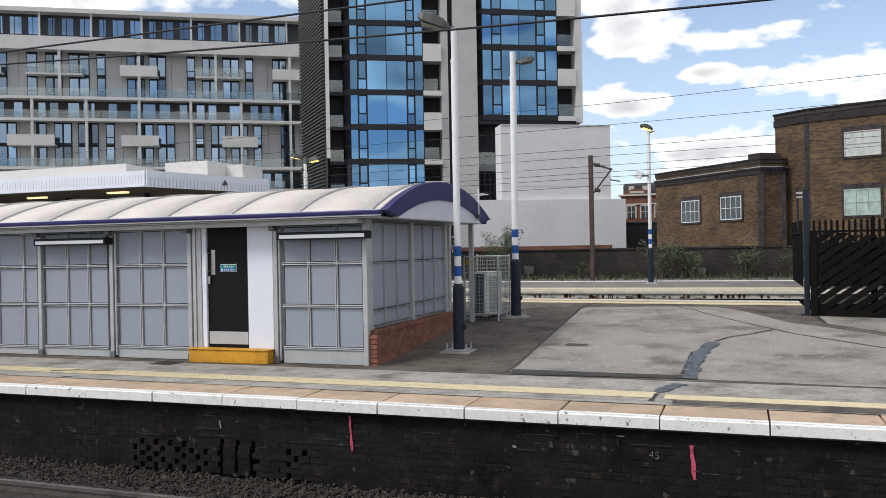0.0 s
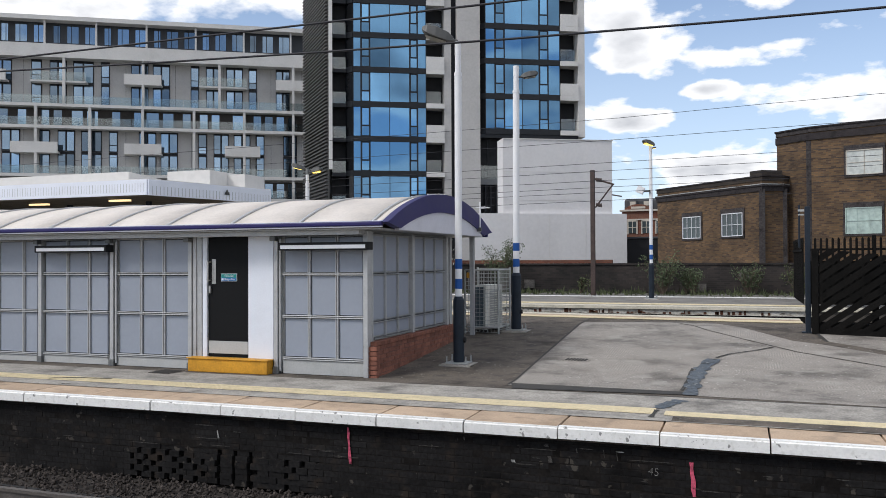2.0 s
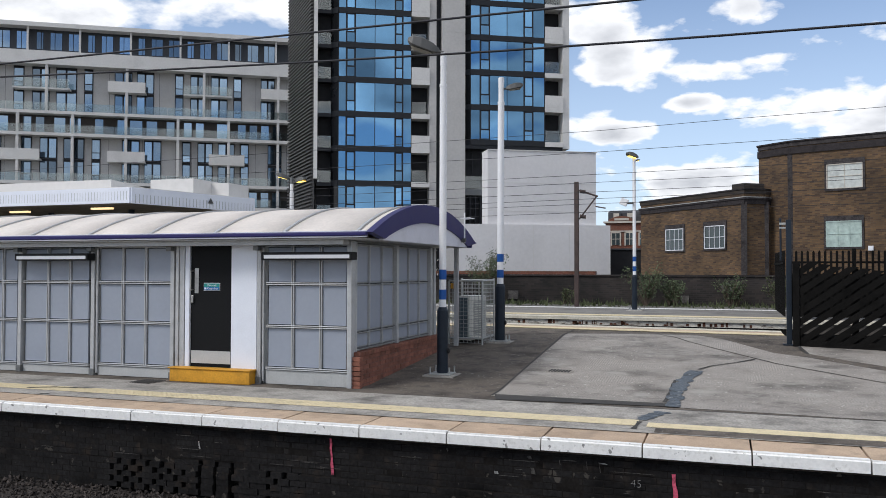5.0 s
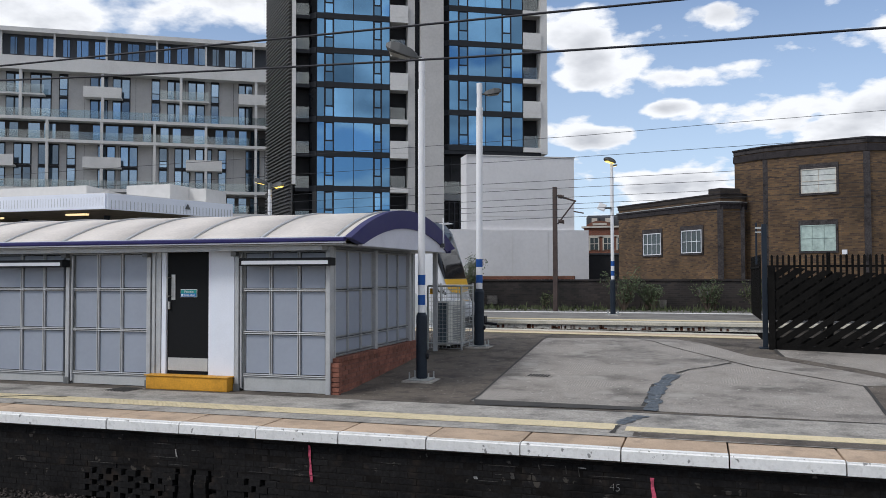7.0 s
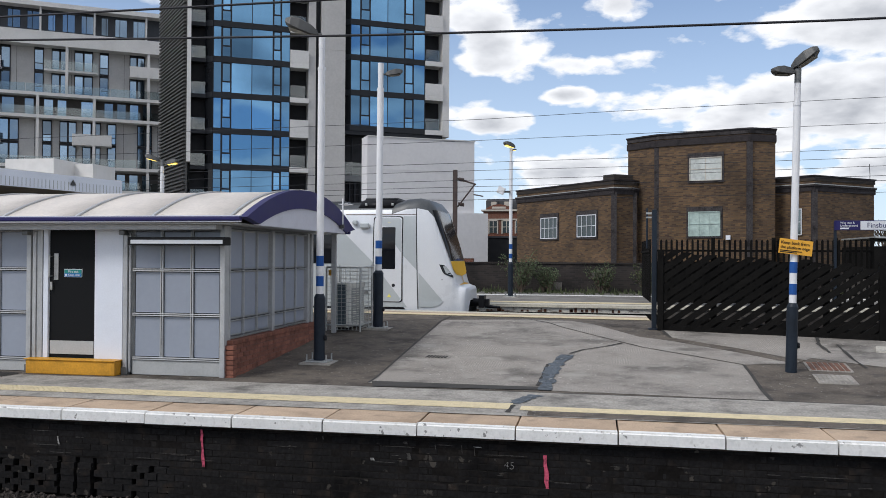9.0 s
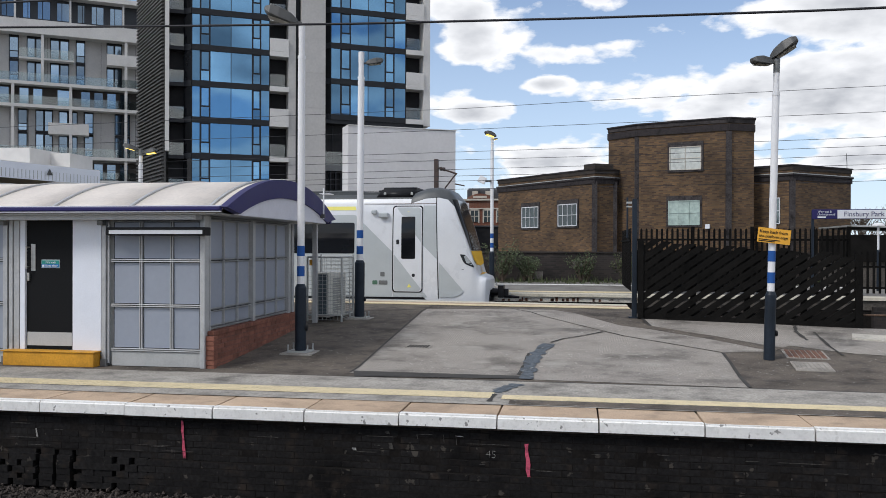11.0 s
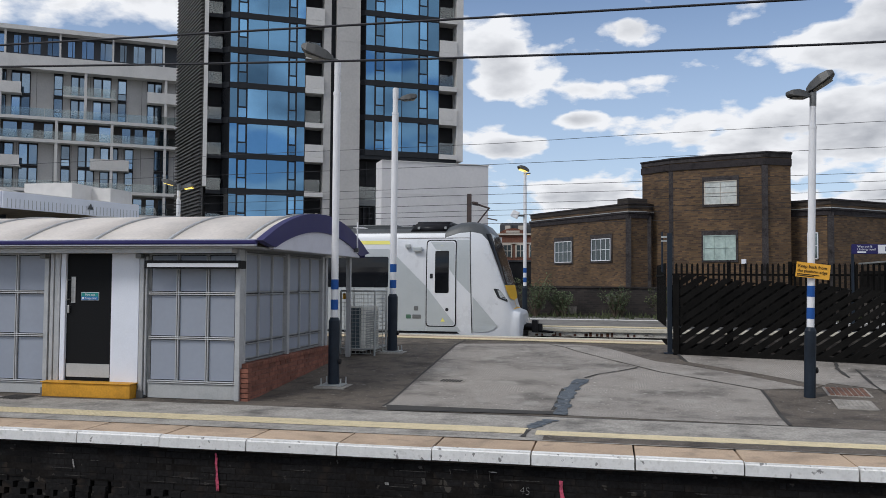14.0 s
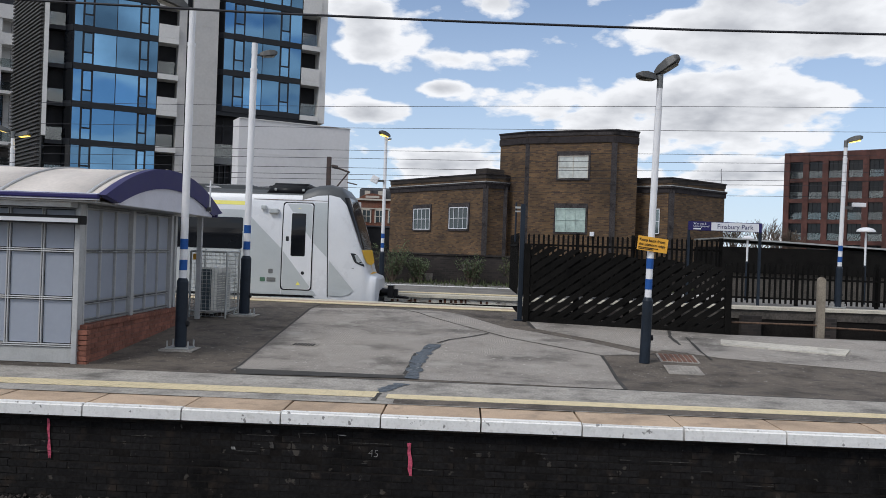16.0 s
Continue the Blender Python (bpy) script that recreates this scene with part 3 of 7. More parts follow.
crack([(-10.25, 10.12), (-9.9, 10.32), (-9.5, 10.36), (-9.2, 10.42)], 0.07, M["joint"], "trim_worn_paint", "dark worn streak across the yellow line", 0.0205)
crack([(-9.62, 9.74), (-9.45, 9.78)], 0.06, M["joint"], "trim_worn_spot", "dark worn spot on the paving")

# front wall under the coping, and the yellow line
bm = bmesh.new()
for xa, xb, ya, za, zb in ((-90, -7.78, 9.123, -1.15, -0.122), (-4.92, 90, 9.123, -1.15, -0.122), (-7.779, -4.921, 9.123, -0.60, -0.122), (-7.779, -4.921, 9.20, -1.15, -0.601), (-90, -7.78, 9.079, -1.15, -0.66), (-4.92, 90, 9.079, -1.15, -0.66)):
    add_box(bm, xa, xb, ya, 9.9, za, zb)
structure("wall_platform", bm, M["soot_and_void"], "sooty black platform wall", "wall")


def yellow_line(x0, y0, x1, y1, w, name):
    bm = bmesh.new()
    n = max(2, int((x1 - x0) / 0.45))
    for i in range(n):
        a, b = x0 + (x1 - x0) * i / n - 0.0, x0 + (x1 - x0) * (i + 1) / n
        ya, yb = y0 + (y1 - y0) * i / n, y0 + (y1 - y0) * (i + 1) / n
        add = [bm.verts.new(c) for c in ((a, ya, 0.014), (b, yb, 0.014), (b, yb + w, 0.014), (a, ya + w, 0.014))]
        bm.faces.new(add)
    # raised ribs of the worn tactile paint
    ribs = max(0, int((min(x1, 12) - max(x0, -15)) / 0.066))
    for i in range(ribs):
        xa = max(x0, -15) + 0.066 * i
        yy = y0 + (y1 - y0) * (xa - x0) / (x1 - x0)
        add_box(bm, xa, xa + 0.044, yy + 0.03, yy + w - 0.03, 0.0142, 0.017)
    return tagged(part(name, bm, M["yellow_line"]), "faded yellow safety line on the platform", "safety line", kind="structure")


yellow_line(-60, 10.02, -0.98, 10.06, 0.40, "trim_yellow_line")
yellow_line(-0.86, 10.02, 60, 9.76, 0.30, "trim_yellow_line_right")

# far side of the island
M["far_slab"] = mat("cream_edge_slab", (0.56, 0.52, 0.43), 0.85, vary=0.12, scale=2.5, fine=20, bump=0.1, spec=0.25)
FARE = [(-90, 22.6), (-5.6, 21.75), (1.3, 21.1)]
for i in range(2):
    (xa, ya), (xb, yb) = FARE[i], FARE[i + 1]
    for o0, o1, zz, mt, lab in ((0.03, -0.45, 0.030, "far_slab", "pale cream edge slabs of the platform"), (-0.46, -0.85, 0.020, "slab", "buff paving behind the edge slabs"), (-0.86, -1.25, 0.024, "yellow_line", "faded yellow line behind the edge slabs")):
        bm = bmesh.new()
        bm.faces.new([bm.verts.new(c) for c in ((xa, ya + o1, 0.4 + zz), (xb, yb + o1, 0.4 + zz), (xb, yb + o0, 0.4 + zz), (xa, ya + o0, 0.4 + zz))])
        r = bmesh.ops.extrude_face_region(bm, geom=bm.faces[:])
        bmesh.ops.translate(bm, verts=[g for g in r["geom"] if isinstance(g, bmesh.types.BMVert)], vec=(0, 0, -0.12 if o0 > 0 else -0.015))
        bmesh.ops.recalc_face_normals(bm, faces=bm.faces[:])
        tagged(part("trim_far_edge", bm, M[mt]), lab, "edge line", kind="structure")

bm = bbox(-120, 120, 25.0, 31.6, -1.04, 0.45)
structure("platform_far", bm, M["asphalt_old"], "grey platform beyond the far track", "platform")
M["far_edge"] = mat("stained_white_edge", (0.50, 0.48, 0.43), 0.85, vary=0.3, second=(0.07, 0.045, 0.032), scale=2.6, fine=14, bump=0.1, spec=0.2, stretch=(1, 1, 2.5), spots=(0.05, 0.028, 0.018), blot=(0.16, 0.12, 0.095))
structure("trim_far_tactile", bbox(-120, 1.8, 25.9, 26.5, 0.452, 0.466), M["yellow_line"], "faded cream line on the far platform", "edge line")
structure("trim_far_beam_right", bbox(1.9, 120, 24.92, 24.99, 0.10, 0.365), M["far_beam"], "dirty grey-brown beam under the far platform edge", "beam")
structure("trim_far_beam", bbox(-120, 1.89, 24.92, 24.99, 0.225, 0.365), M["far_edge"], "stained white riser under the far platform edge", "beam")
FAR_COPING = structure("trim_far_coping", bbox(-120, 120, 24.86, 25.5, 0.375, 0.463), M["far_slab"], "cream far platform edge", "platform edge")
M["rust_stain"] = mat("rust_stain", (0.085, 0.038, 0.024), 0.9, vary=0.5, scale=6, second=(0.02, 0.015, 0.012), spec=0.1)
rr_ = random.Random(77)
for k in range(46):
    xs_ = rr_.choice((-4.6, -3.2, -1.2, -6.5, 0.3)) + rr_.uniform(-1.0, 1.0)
    structure("trim_rust_stain", bbox(xs_, xs_ + rr_.uniform(0.02, 0.09), 24.914, 24.919, 0.24, 0.24 + rr_.uniform(0.04, 0.12)), M["rust_stain"], "rusty dark stain on the far platform riser", "stain")
# near-black sheet stands in for the shaded void below the far edge
structure("wall_far_platform", bbox(-120, 120, 24.95, 24.995, -1.04, 0.22), M["soot_and_void"], "near-black sheet for the shaded void under the far platform", "wall")
structure("trim_far_line", bbox(-120, 120, 30.9, 31.3, 0.455, 0.47), M["white_edge"], "pale line at the platform's back edge", "edge line")
structure("ground_verge", bbox(-120, 120, 31.6, 38.2, -1.04, 0.32), M["earth"], "weedy verge before the boundary wall", "verge")
w = part("wall_boundary", bbox(-120, 60, 38.0, 38.4, -1.0, 1.58), M["dark_wall"])
tagged(w, "long low sooty brick boundary wall", "wall", kind="structure")
tagged(part("trim_wall_cap", bbox(-120, 60, 37.95, 38.45, 1.583, 1.66), M["dark_wall"]), "brick capping of the boundary wall", "wall capping", kind="structure")
for xa, xb, h in ((-40, -5.5, 0.16),):
    tagged(part("trim_wall_raise", bbox(xa, xb, 38.02, 38.38, 1.663, 1.66 + h), M["victorian"]), "raised red-brick course on the wall", "wall capping", kind="structure")


def rail(y, z, name, x0=-90, x1=90):
    bm = bmesh.new()
    add_box(bm, x0, x1, y - 0.035, y + 0.035, z - 0.04, z)
    add_box(bm, x0, x1, y - 0.01, y + 0.01, z - 0.13, z - 0.041)
    add_box(bm, x0, x1, y - 0.07, y + 0.07, z - 0.15, z - 0.131)
    return tagged(part(name, bm, [M["rail"]]), "worn steel running rail with rusty sides", "rail", group="rails", kind="structure")


cable = thing("ballast_cable", "black cable lying on the ballast beside the rail", "cable")
bm = bmesh.new()
rc = random.Random(3)
pp = [(-16 + 0.8 * k, 8.12 + rc.uniform(-0.05, 0.05), -1.05 + rc.uniform(0, 0.02)) for k in range(24)]
for a_, b_ in zip(pp, pp[1:]):
    tube(bm, a_, b_, 0.02, None, 8, False)
part("sheath", bm, M["black"], cable)
for y, z in ((7.63, -0.88), (6.19, -0.88), (4.2, -0.88), (2.76, -0.88), (22.55, -0.44), (23.99, -0.44)):
    rail(y, z, "track_rail")


# ---- shelter ----
SHELTER_Y, SHELTER_X = 11.82, -5.52
shelter = thing("platform_shelter", "grey panelled platform building with a cream barrel roof", "building")
ROOF_X1, ROOF_X0 = -5.05, -40.0
EAVE_F, EAVE_B = 11.42, 16.88


def arch_z(y, base=2.40, top=2.99):
    """Height of the barrel roof over the depth of the building."""
    f = (y - (EAVE_F + EAVE_B) / 2) / ((EAVE_B - EAVE_F) / 2)
    return base + (top - base) * (1 - abs(f) ** 2.1)


def arch_strip(x0, x1, lift, thick, n=28, y0=EAVE_F, y1=EAVE_B):
    bm = bmesh.new()
    rows = []
    for i in range(n + 1):
        y = y0 + (y1 - y0) * i / n
        z = arch_z(y) + lift
        rows.append([bm.verts.new((x, y, zz)) for x, zz in ((x0, z), (x1, z), (x1, z - thick), (x0, z - thick))])
    for a, b in zip(rows, rows[1:]):
        for k in range(4):
            f = bm.faces.new((a[k], a[(k + 1) % 4], b[(k + 1) % 4], b[k]))
            f.smooth = k in (0, 2)
    bm.faces.new(rows[0]); bm.faces.new(rows[-1][::-1])
    bmesh.ops.recalc_face_normals(bm, faces=bm.faces[:])
    return bm


BAY = 1.27
x, wide = ROOF_X1 - 0.06, 0.18
while x > ROOF_X0:
    part("roof_sheet", arch_strip(x - wide + 0.02, x, 0.0, 0.05), M["roof"], shelter, "cream curved roof sheet")
    part("roof_seam", arch_strip(x - wide - 0.015, x - wide + 0.035, 0.025, 0.06), M["alu"], shelter, "raised roof seam")
    x, wide = x - wide, BAY
part("eave_edge", bbox(ROOF_X0, ROOF_X1 - 0.02, EAVE_F - 0.07, EAVE_F + 0.03, 2.372, 2.44, 0.018), M["navy"], shelter, "navy blue eaves gutter")
part("drip_strip", bbox(ROOF_X0, ROOF_X1 - 0.03, EAVE_F - 0.05, EAVE_F + 0.02, 2.352, 2.370), M["fascia"], shelter, "pale drip strip")
# bright line along the roof edge, a highlight made as a white strip
part("eave_flashing", bbox(ROOF_X0, ROOF_X1 - 0.03, EAVE_F - 0.045, EAVE_F + 0.02, 2.4405, 2.452), M["white"], shelter, "white strip for the highlight along the roof edge")
part("eave_edge", bbox(ROOF_X0, ROOF_X1 - 0.02, EAVE_B - 0.03, EAVE_B + 0.07, 2.33, 2.42, 0.02), M["navy"], shelter, "navy blue eaves gutter")
part("soffit", bbox(ROOF_X0, ROOF_X1 - 0.1, EAVE_F + 0.04, EAVE_B - 0.1, 2.325, 2.345), M["alu"], shelter)
part("head_channel", bbox(ROOF_X0, SHELTER_X - 0.02, EAVE_F + 0.14, SHELTER_Y - 0.03, 2.25, 2.322), M["alu"], shelter, "grey head channel under the eaves")
# gable: navy arch with a pale infill
bm = bmesh.new()
n = 32
outer, inner = [], []
for i in range(n + 1):
    y = EAVE_F - 0.02 + (EAVE_B - EAVE_F + 0.1) * i / n
    yy = min(max(y, EAVE_F), EAVE_B)
    outer.append((y, arch_z(yy) + 0.03))
    f = i / n
    yi = EAVE_F + 0.48 + (EAVE_B - EAVE_F - 1.03) * f
    inner.append((yi, 2.345 + 0.35 * (1 - abs(2 * f - 1) ** 2.1)))
ro = [[bm.verts.new((xx, y, z)) for y, z in outer] for xx in (ROOF_X1 + 0.07, ROOF_X1 - 0.05)]
ri = [[bm.verts.new((xx, y, z)) for y, z in inner] for xx in (ROOF_X1 + 0.07, ROOF_X1 - 0.05)]
for i in range(n):
    bm.faces.new((ro[0][i], ro[0][i + 1], ri[0][i + 1], ri[0][i]))
    bm.faces.new((ro[0][i], ro[1][i], ro[1][i + 1], ro[0][i + 1]))
    bm.faces.new((ri[0][i], ri[0][i + 1], ri[1][i + 1], ri[1][i]))
for k in (0, -1):
    bm.faces.new((ro[0][k], ri[0][k], ri[1][k], ro[1][k]))
bmesh.ops.recalc_face_normals(bm, faces=bm.faces[:])
part("gable_arch", bm, M["navy"], shelter, "navy blue arched gable trim")
bm = bmesh.new()
gp = [(y, z + 0.02) for y, z in inner] + [(inner[-1][0], 2.325), (inner[0][0], 2.325)]
ga, gb = [bm.verts.new((ROOF_X1 + 0.04, y, z)) for y, z in gp], [bm.verts.new((ROOF_X1 - 0.03, y, z)) for y, z in gp]
bm.faces.new(ga); bm.faces.new(gb[::-1])
for i in range(len(gp)):
    bm.faces.new((ga[i], gb[i], gb[(i + 1) % len(gp)], ga[(i + 1) % len(gp)]))
bmesh.ops.recalc_face_normals(bm, faces=bm.faces[:])
part("gable_panel", bm, M["fascia"], shelter, "pale lilac-grey gable infill panel")
# back and core walls
part("rear_wall", bbox(ROOF_X0, SHELTER_X - 0.45, 16.7, 16.8, 0.2, 2.32), M["panel"], shelter)
part("core_wall", bbox(ROOF_X0, SHELTER_X - 0.1, SHELTER_Y + 0.075, SHELTER_Y + 0.12, 0.02, 2.32), M["kick"], shelter)


def clad(along, a, b, plane, cuts, name="bay", z_lo=0.26, z_bars=(0.94, 1.63, 2.25), base=0.0):
    """A bay of grey panels between bars; along 'x' faces -y at y=plane, along 'y' faces +x at x=plane."""
    def bx(p0, p1, d0, d1, z0, z1, bev=0.0):
        if along == "x":
            return bbox(p0, p1, plane + d0, plane + d1, z0, z1, bev)
        return bbox(plane - d1, plane - d0, p0, p1, z0, z1, bev)
    xs, zs = [a, *cuts, b], [z_lo, *z_bars]
    bw = 0.022 if along == "x" else 0.015
    for i in range(len(xs) - 1):
        for k in range(len(zs) - 1):
            part("panel", bx(xs[i] + 0.034, xs[i + 1] - 0.034, 0.02, 0.06, zs[k] + 0.034, zs[k + 1] - 0.034), M["panel"], shelter)
    for z in zs:
        part("bar", bx(a, b, -0.022, 0.03, z - bw, z - 0.006, 0.004), M["alu"], shelter, "weathered aluminium glazing bar")
        part("bar", bx(a, b, -0.022, 0.03, z + 0.006, z + bw, 0.004), M["alu"] if along == "x" else M["post_grey"], shelter, "weathered aluminium glazing bar")
    for c in cuts:
        part("mullion", bx(c - bw - 0.002, c - 0.007, -0.012, 0.03, z_lo, zs[-1], 0.003), M["alu"], shelter)
        part("mullion", bx(c + 0.007, c + bw + 0.002, -0.012, 0.03, z_lo, zs[-1], 0.003), M["alu"], shelter)
    for z in zs[1:-1]:
        part("gasket", bx(a, b, 0.012, 0.0195, z - 0.0115, z + 0.0115), M["black"], shelter)
    for c in cuts:
        part("gasket", bx(c - 0.0115, c + (0.0115 if along == "x" else 0.032), 0.010, 0.0193, z_lo + 0.02, zs[-1]), M["black"], shelter)
    # black sheet seen through the panel gaps, as shadow lines beside the bars
    part("backing", bx(a, b, 0.0605, 0.07, z_lo, zs[-1]), M["black"], shelter, "black backing that draws the shadow lines round the panels")
    if base is not None:
        part("kick_panel", bx(a, b, 0.0, 0.05, 0.01, z_lo - 0.03), M["kick"], shelter, "dirty grey kick panel")


def upright(p, w=0.075, deep=0.12, y=SHELTER_Y):
    part("post", bbox(p - w / 2, p + w / 2, y - 0.05, y + deep, 0.0, 2.25, 0.006), M["alu"], shelter, "weathered aluminium post")
    part("post_foot", bbox(p - w / 2 - 0.018, p + w / 2 + 0.018, y - 0.065, y + 0.02, 0.0, 0.12, 0.008), M["post_grey"], shelter)
    part("post_bracket", bbox(p - 0.05, p + 0.05, y - 0.16, y - 0.051, 2.17, 2.245, 0.01), M["post_grey"], shelter)


clad("x", -7.04, -5.58, SHELTER_Y, (-6.555, -6.055))
clad("x", -10.40, -8.88, SHELTER_Y, (-9.88, -9.40), z_lo=0.20)
clad("x", -12.08, -10.60, SHELTER_Y, (-11.52, -11.03), z_lo=0.17)
clad("x", -13.70, -12.22, SHELTER_Y, (-13.18, -12.56), z_lo=0.15)
for k in range(4):
    clad("x", -15.35 - 1.64 * k, -13.82 - 1.64 * k, SHELTER_Y, (-14.84 - 1.64 * k, -14.33 - 1.64 * k), z_lo=0.14)
    upright(-13.76 - 1.64 * k)
for p in (-12.13, -10.49, -8.83):
    upright(p)
part("conduit", btube((-10.41, SHELTER_Y - 0.02, 0.05), (-10.41, SHELTER_Y - 0.02, 2.2), 0.02), M["alu"], shelter)
part("conduit", btube((-7.08, SHELTER_Y - 0.02, 0.05), (-7.08, SHELTER_Y - 0.02, 2.2), 0.018), M["alu"], shelter)
upright(-7.15, 0.07)
part("post", bbox(-5.575, -5.495, SHELTER_Y - 0.05, SHELTER_Y + 0.12, 0.0, 2.32, 0.008), M["alu"], shelter, "aluminium corner post")
# door set
part("door_frame", bbox(-8.76, -8.70, SHELTER_Y - 0.05, SHELTER_Y + 0.08, 0.2, 2.3, 0.006), M["alu"], shelter)
part("door_frame", bbox(-8.695, -8.60, SHELTER_Y - 0.03, SHELTER_Y + 0.08, 0.2, 2.3, 0.006), M["alu"], shelter)
part("door_frame", bbox(-8.59, -8.505, SHELTER_Y - 0.02, SHELTER_Y + 0.08, 0.2, 2.3, 0.006), M["white"], shelter, "white door frame")
part("door_head", bbox(-8.59, -7.22, SHELTER_Y - 0.02, SHELTER_Y + 0.08, 2.273, 2.32), M["white"], shelter)
part("white_panel", bbox(-7.69, -7.21, SHELTER_Y - 0.02, SHELTER_Y + 0.07, 0.225, 2.27, 0.004), M["white"], shelter, "plain white side panel")
door = part("door", bbox(-8.50, -7.697, SHELTER_Y + 0.02, SHELTER_Y + 0.065, 0.235, 2.268, 0.004), M["charcoal"], shelter, "charcoal flush door")
part("kick_plate", bbox(-8.48, -7.72, SHELTER_Y + 0.008, SHELTER_Y + 0.018, 0.29, 0.50), M["kick"], door, "dull metal kick plate")
part("push_plate", bbox(-8.42, -8.345, SHELTER_Y + 0.008, SHELTER_Y + 0.018, 1.46, 1.88), M["steel"], door, "brushed steel plate")
bm = btube((-8.455, SHELTER_Y - 0.06, 1.50), (-8.455, SHELTER_Y - 0.06, 1.85), 0.013)
tube(bm, (-8.455, SHELTER_Y - 0.06, 1.52), (-8.455, SHELTER_Y + 0.02, 1.52), 0.01)
tube(bm, (-8.455, SHELTER_Y - 0.06, 1.83), (-8.455, SHELTER_Y + 0.02, 1.83), 0.01)
part("pull_handle", bm, M["steel"], door, "steel pull handle")
part("lock", bbox(-8.47, -8.435, SHELTER_Y - 0.02, SHELTER_Y + 0.018, 1.30, 1.43, 0.008), M["steel"], door)
M["notice_blue"] = mat("notice_blue", (0.02, 0.16, 0.42), 0.5, vary=0.05, bump=0.0)
notice = part("notice", bbox(-8.235, -7.94, SHELTER_Y + 0.006, SHELTER_Y + 0.016, 1.515, 1.625), M["green"], door, "green and white safety notice")
part("notice_edge", bbox(-8.245, -7.93, SHELTER_Y + 0.0165, SHELTER_Y + 0.019, 1.505, 1.635), M["sign_white"], notice, "pale border")
part("notice_lower", bbox(-8.235, -7.94, SHELTER_Y + 0.002, SHELTER_Y + 0.0055, 1.515, 1.567), M["notice_blue"], notice, "blue lower half")
part("notice_symbol", bbox(-8.225, -8.185, SHELTER_Y + 0.001, SHELTER_Y + 0.0018, 1.525, 1.557, 0.0), M["sign_white"], notice)
notice_words = notice
step = part("door_step", bbox(-8.74, -7.21, SHELTER_Y - 0.22, SHELTER_Y - 0.025, 0.0, 0.215, 0.012), M["step_yellow"], shelter, "worn yellow-painted door step")
part("step_edge", bbox(-8.76, -7.19, SHELTER_Y - 0.24, SHELTER_Y - 0.026, 0.218, 0.235, 0.004), M["step_yellow"], shelter)
for xa, xb in ((-12.05, -10.43), (-6.99, -5.40)):
    lb = thing("wall_light", "long black wall light box with a pale diffuser", "light", group="wall light boxes")
    bm = bmesh.new()
    prof = [(-0.25, 2.137), (-0.25, 2.012), (-0.05, 2.012), (-0.05, 2.137)]
    ends = [[bm.verts.new((x_, SHELTER_Y + y_, z_)) for y_, z_ in prof] for x_ in (xa, xb)]
    bm.faces.new(ends[0]); bm.faces.new(ends[1][::-1])
    for i in range(4):
        bm.faces.new((ends[0][i], ends[1][i], ends[1][(i + 1) % 4], ends[0][(i + 1) % 4]))
    bmesh.ops.recalc_face_normals(bm, faces=bm.faces[:])
    bmesh.ops.bevel(bm, geom=bm.edges[:], offset=0.006, segments=2, affect="EDGES")
    part("housing", bm, M["black"], lb)
    bm = bbox(xa + 0.05, xb - 0.04, SHELTER_Y - 0.256, SHELTER_Y - 0.2505, 2.036, 2.094)
    part("diffuser", bm, M["sign_white"], lb, "pale diffuser strip")
# side wall on a brick plinth
PLINTH_TOP = 0.555
SIDE = SHELTER_X
plinth = thing("brick_plinth", "low red brick plinth under the side panels", "plinth")
part("core", bbox(SIDE - 0.12, SIDE + 0.100, SHELTER_Y + 0.03, 15.78, -0.02, PLINTH_TOP - 0.06), M["mortar"], plinth)
clad("y", 12.0, 13.60, SIDE, (12.52, 13.06), z_lo=0.60, z_bars=(0.86, 1.63, 2.27), base=None)
clad("y", 13.78, 15.40, SIDE, (14.32, 14.87), z_lo=0.60, z_bars=(0.86, 1.63, 2.27), base=None)
part("post", bbox(SIDE - 0.08, SIDE + 0.03, 11.945, 11.985, PLINTH_TOP, 2.30, 0.006), M["alu"], shelter, "weathered aluminium post")
for y in (13.69, 15.49, 15.7):
    part("post", bbox(SIDE - 0.1, SIDE + 0.04, y - 0.055, y + 0.055, PLINTH_TOP, 2.30, 0.006), M["alu"], shelter, "weathered aluminium post")
part("end_wall", bbox(SIDE - 0.12, SIDE - 0.04, 11.95, 15.75, 0.02, 2.32), M["kick"], shelter)
part("return_wall", bbox(SIDE - 0.5, SIDE - 0.42, 15.75, 16.69, 0.22, 2.32), M["panel"], shelter)
part("entrance_frame", bbox(SIDE - 0.41, SIDE - 0.36, 15.9, 16.6, 0.25, 2.1), M["white"], shelter, "white side door frame")
part("entrance_pane", bbox(SIDE - 0.355, SIDE - 0.34, 15.98, 16.5, 1.2, 2.0), M["train_glass"], shelter, "dark glazed door pane")
part("entrance_post", bbox(-5.35, -5.26, 16.5, 16.59, 0.24, 2.33), M["alu"], shelter)
part("call_box", bbox(-5.45, -5.35, 16.6, 16.66, 1.46, 1.58, 0.01), M["sign_yellow"], shelter, "small yellow call box")

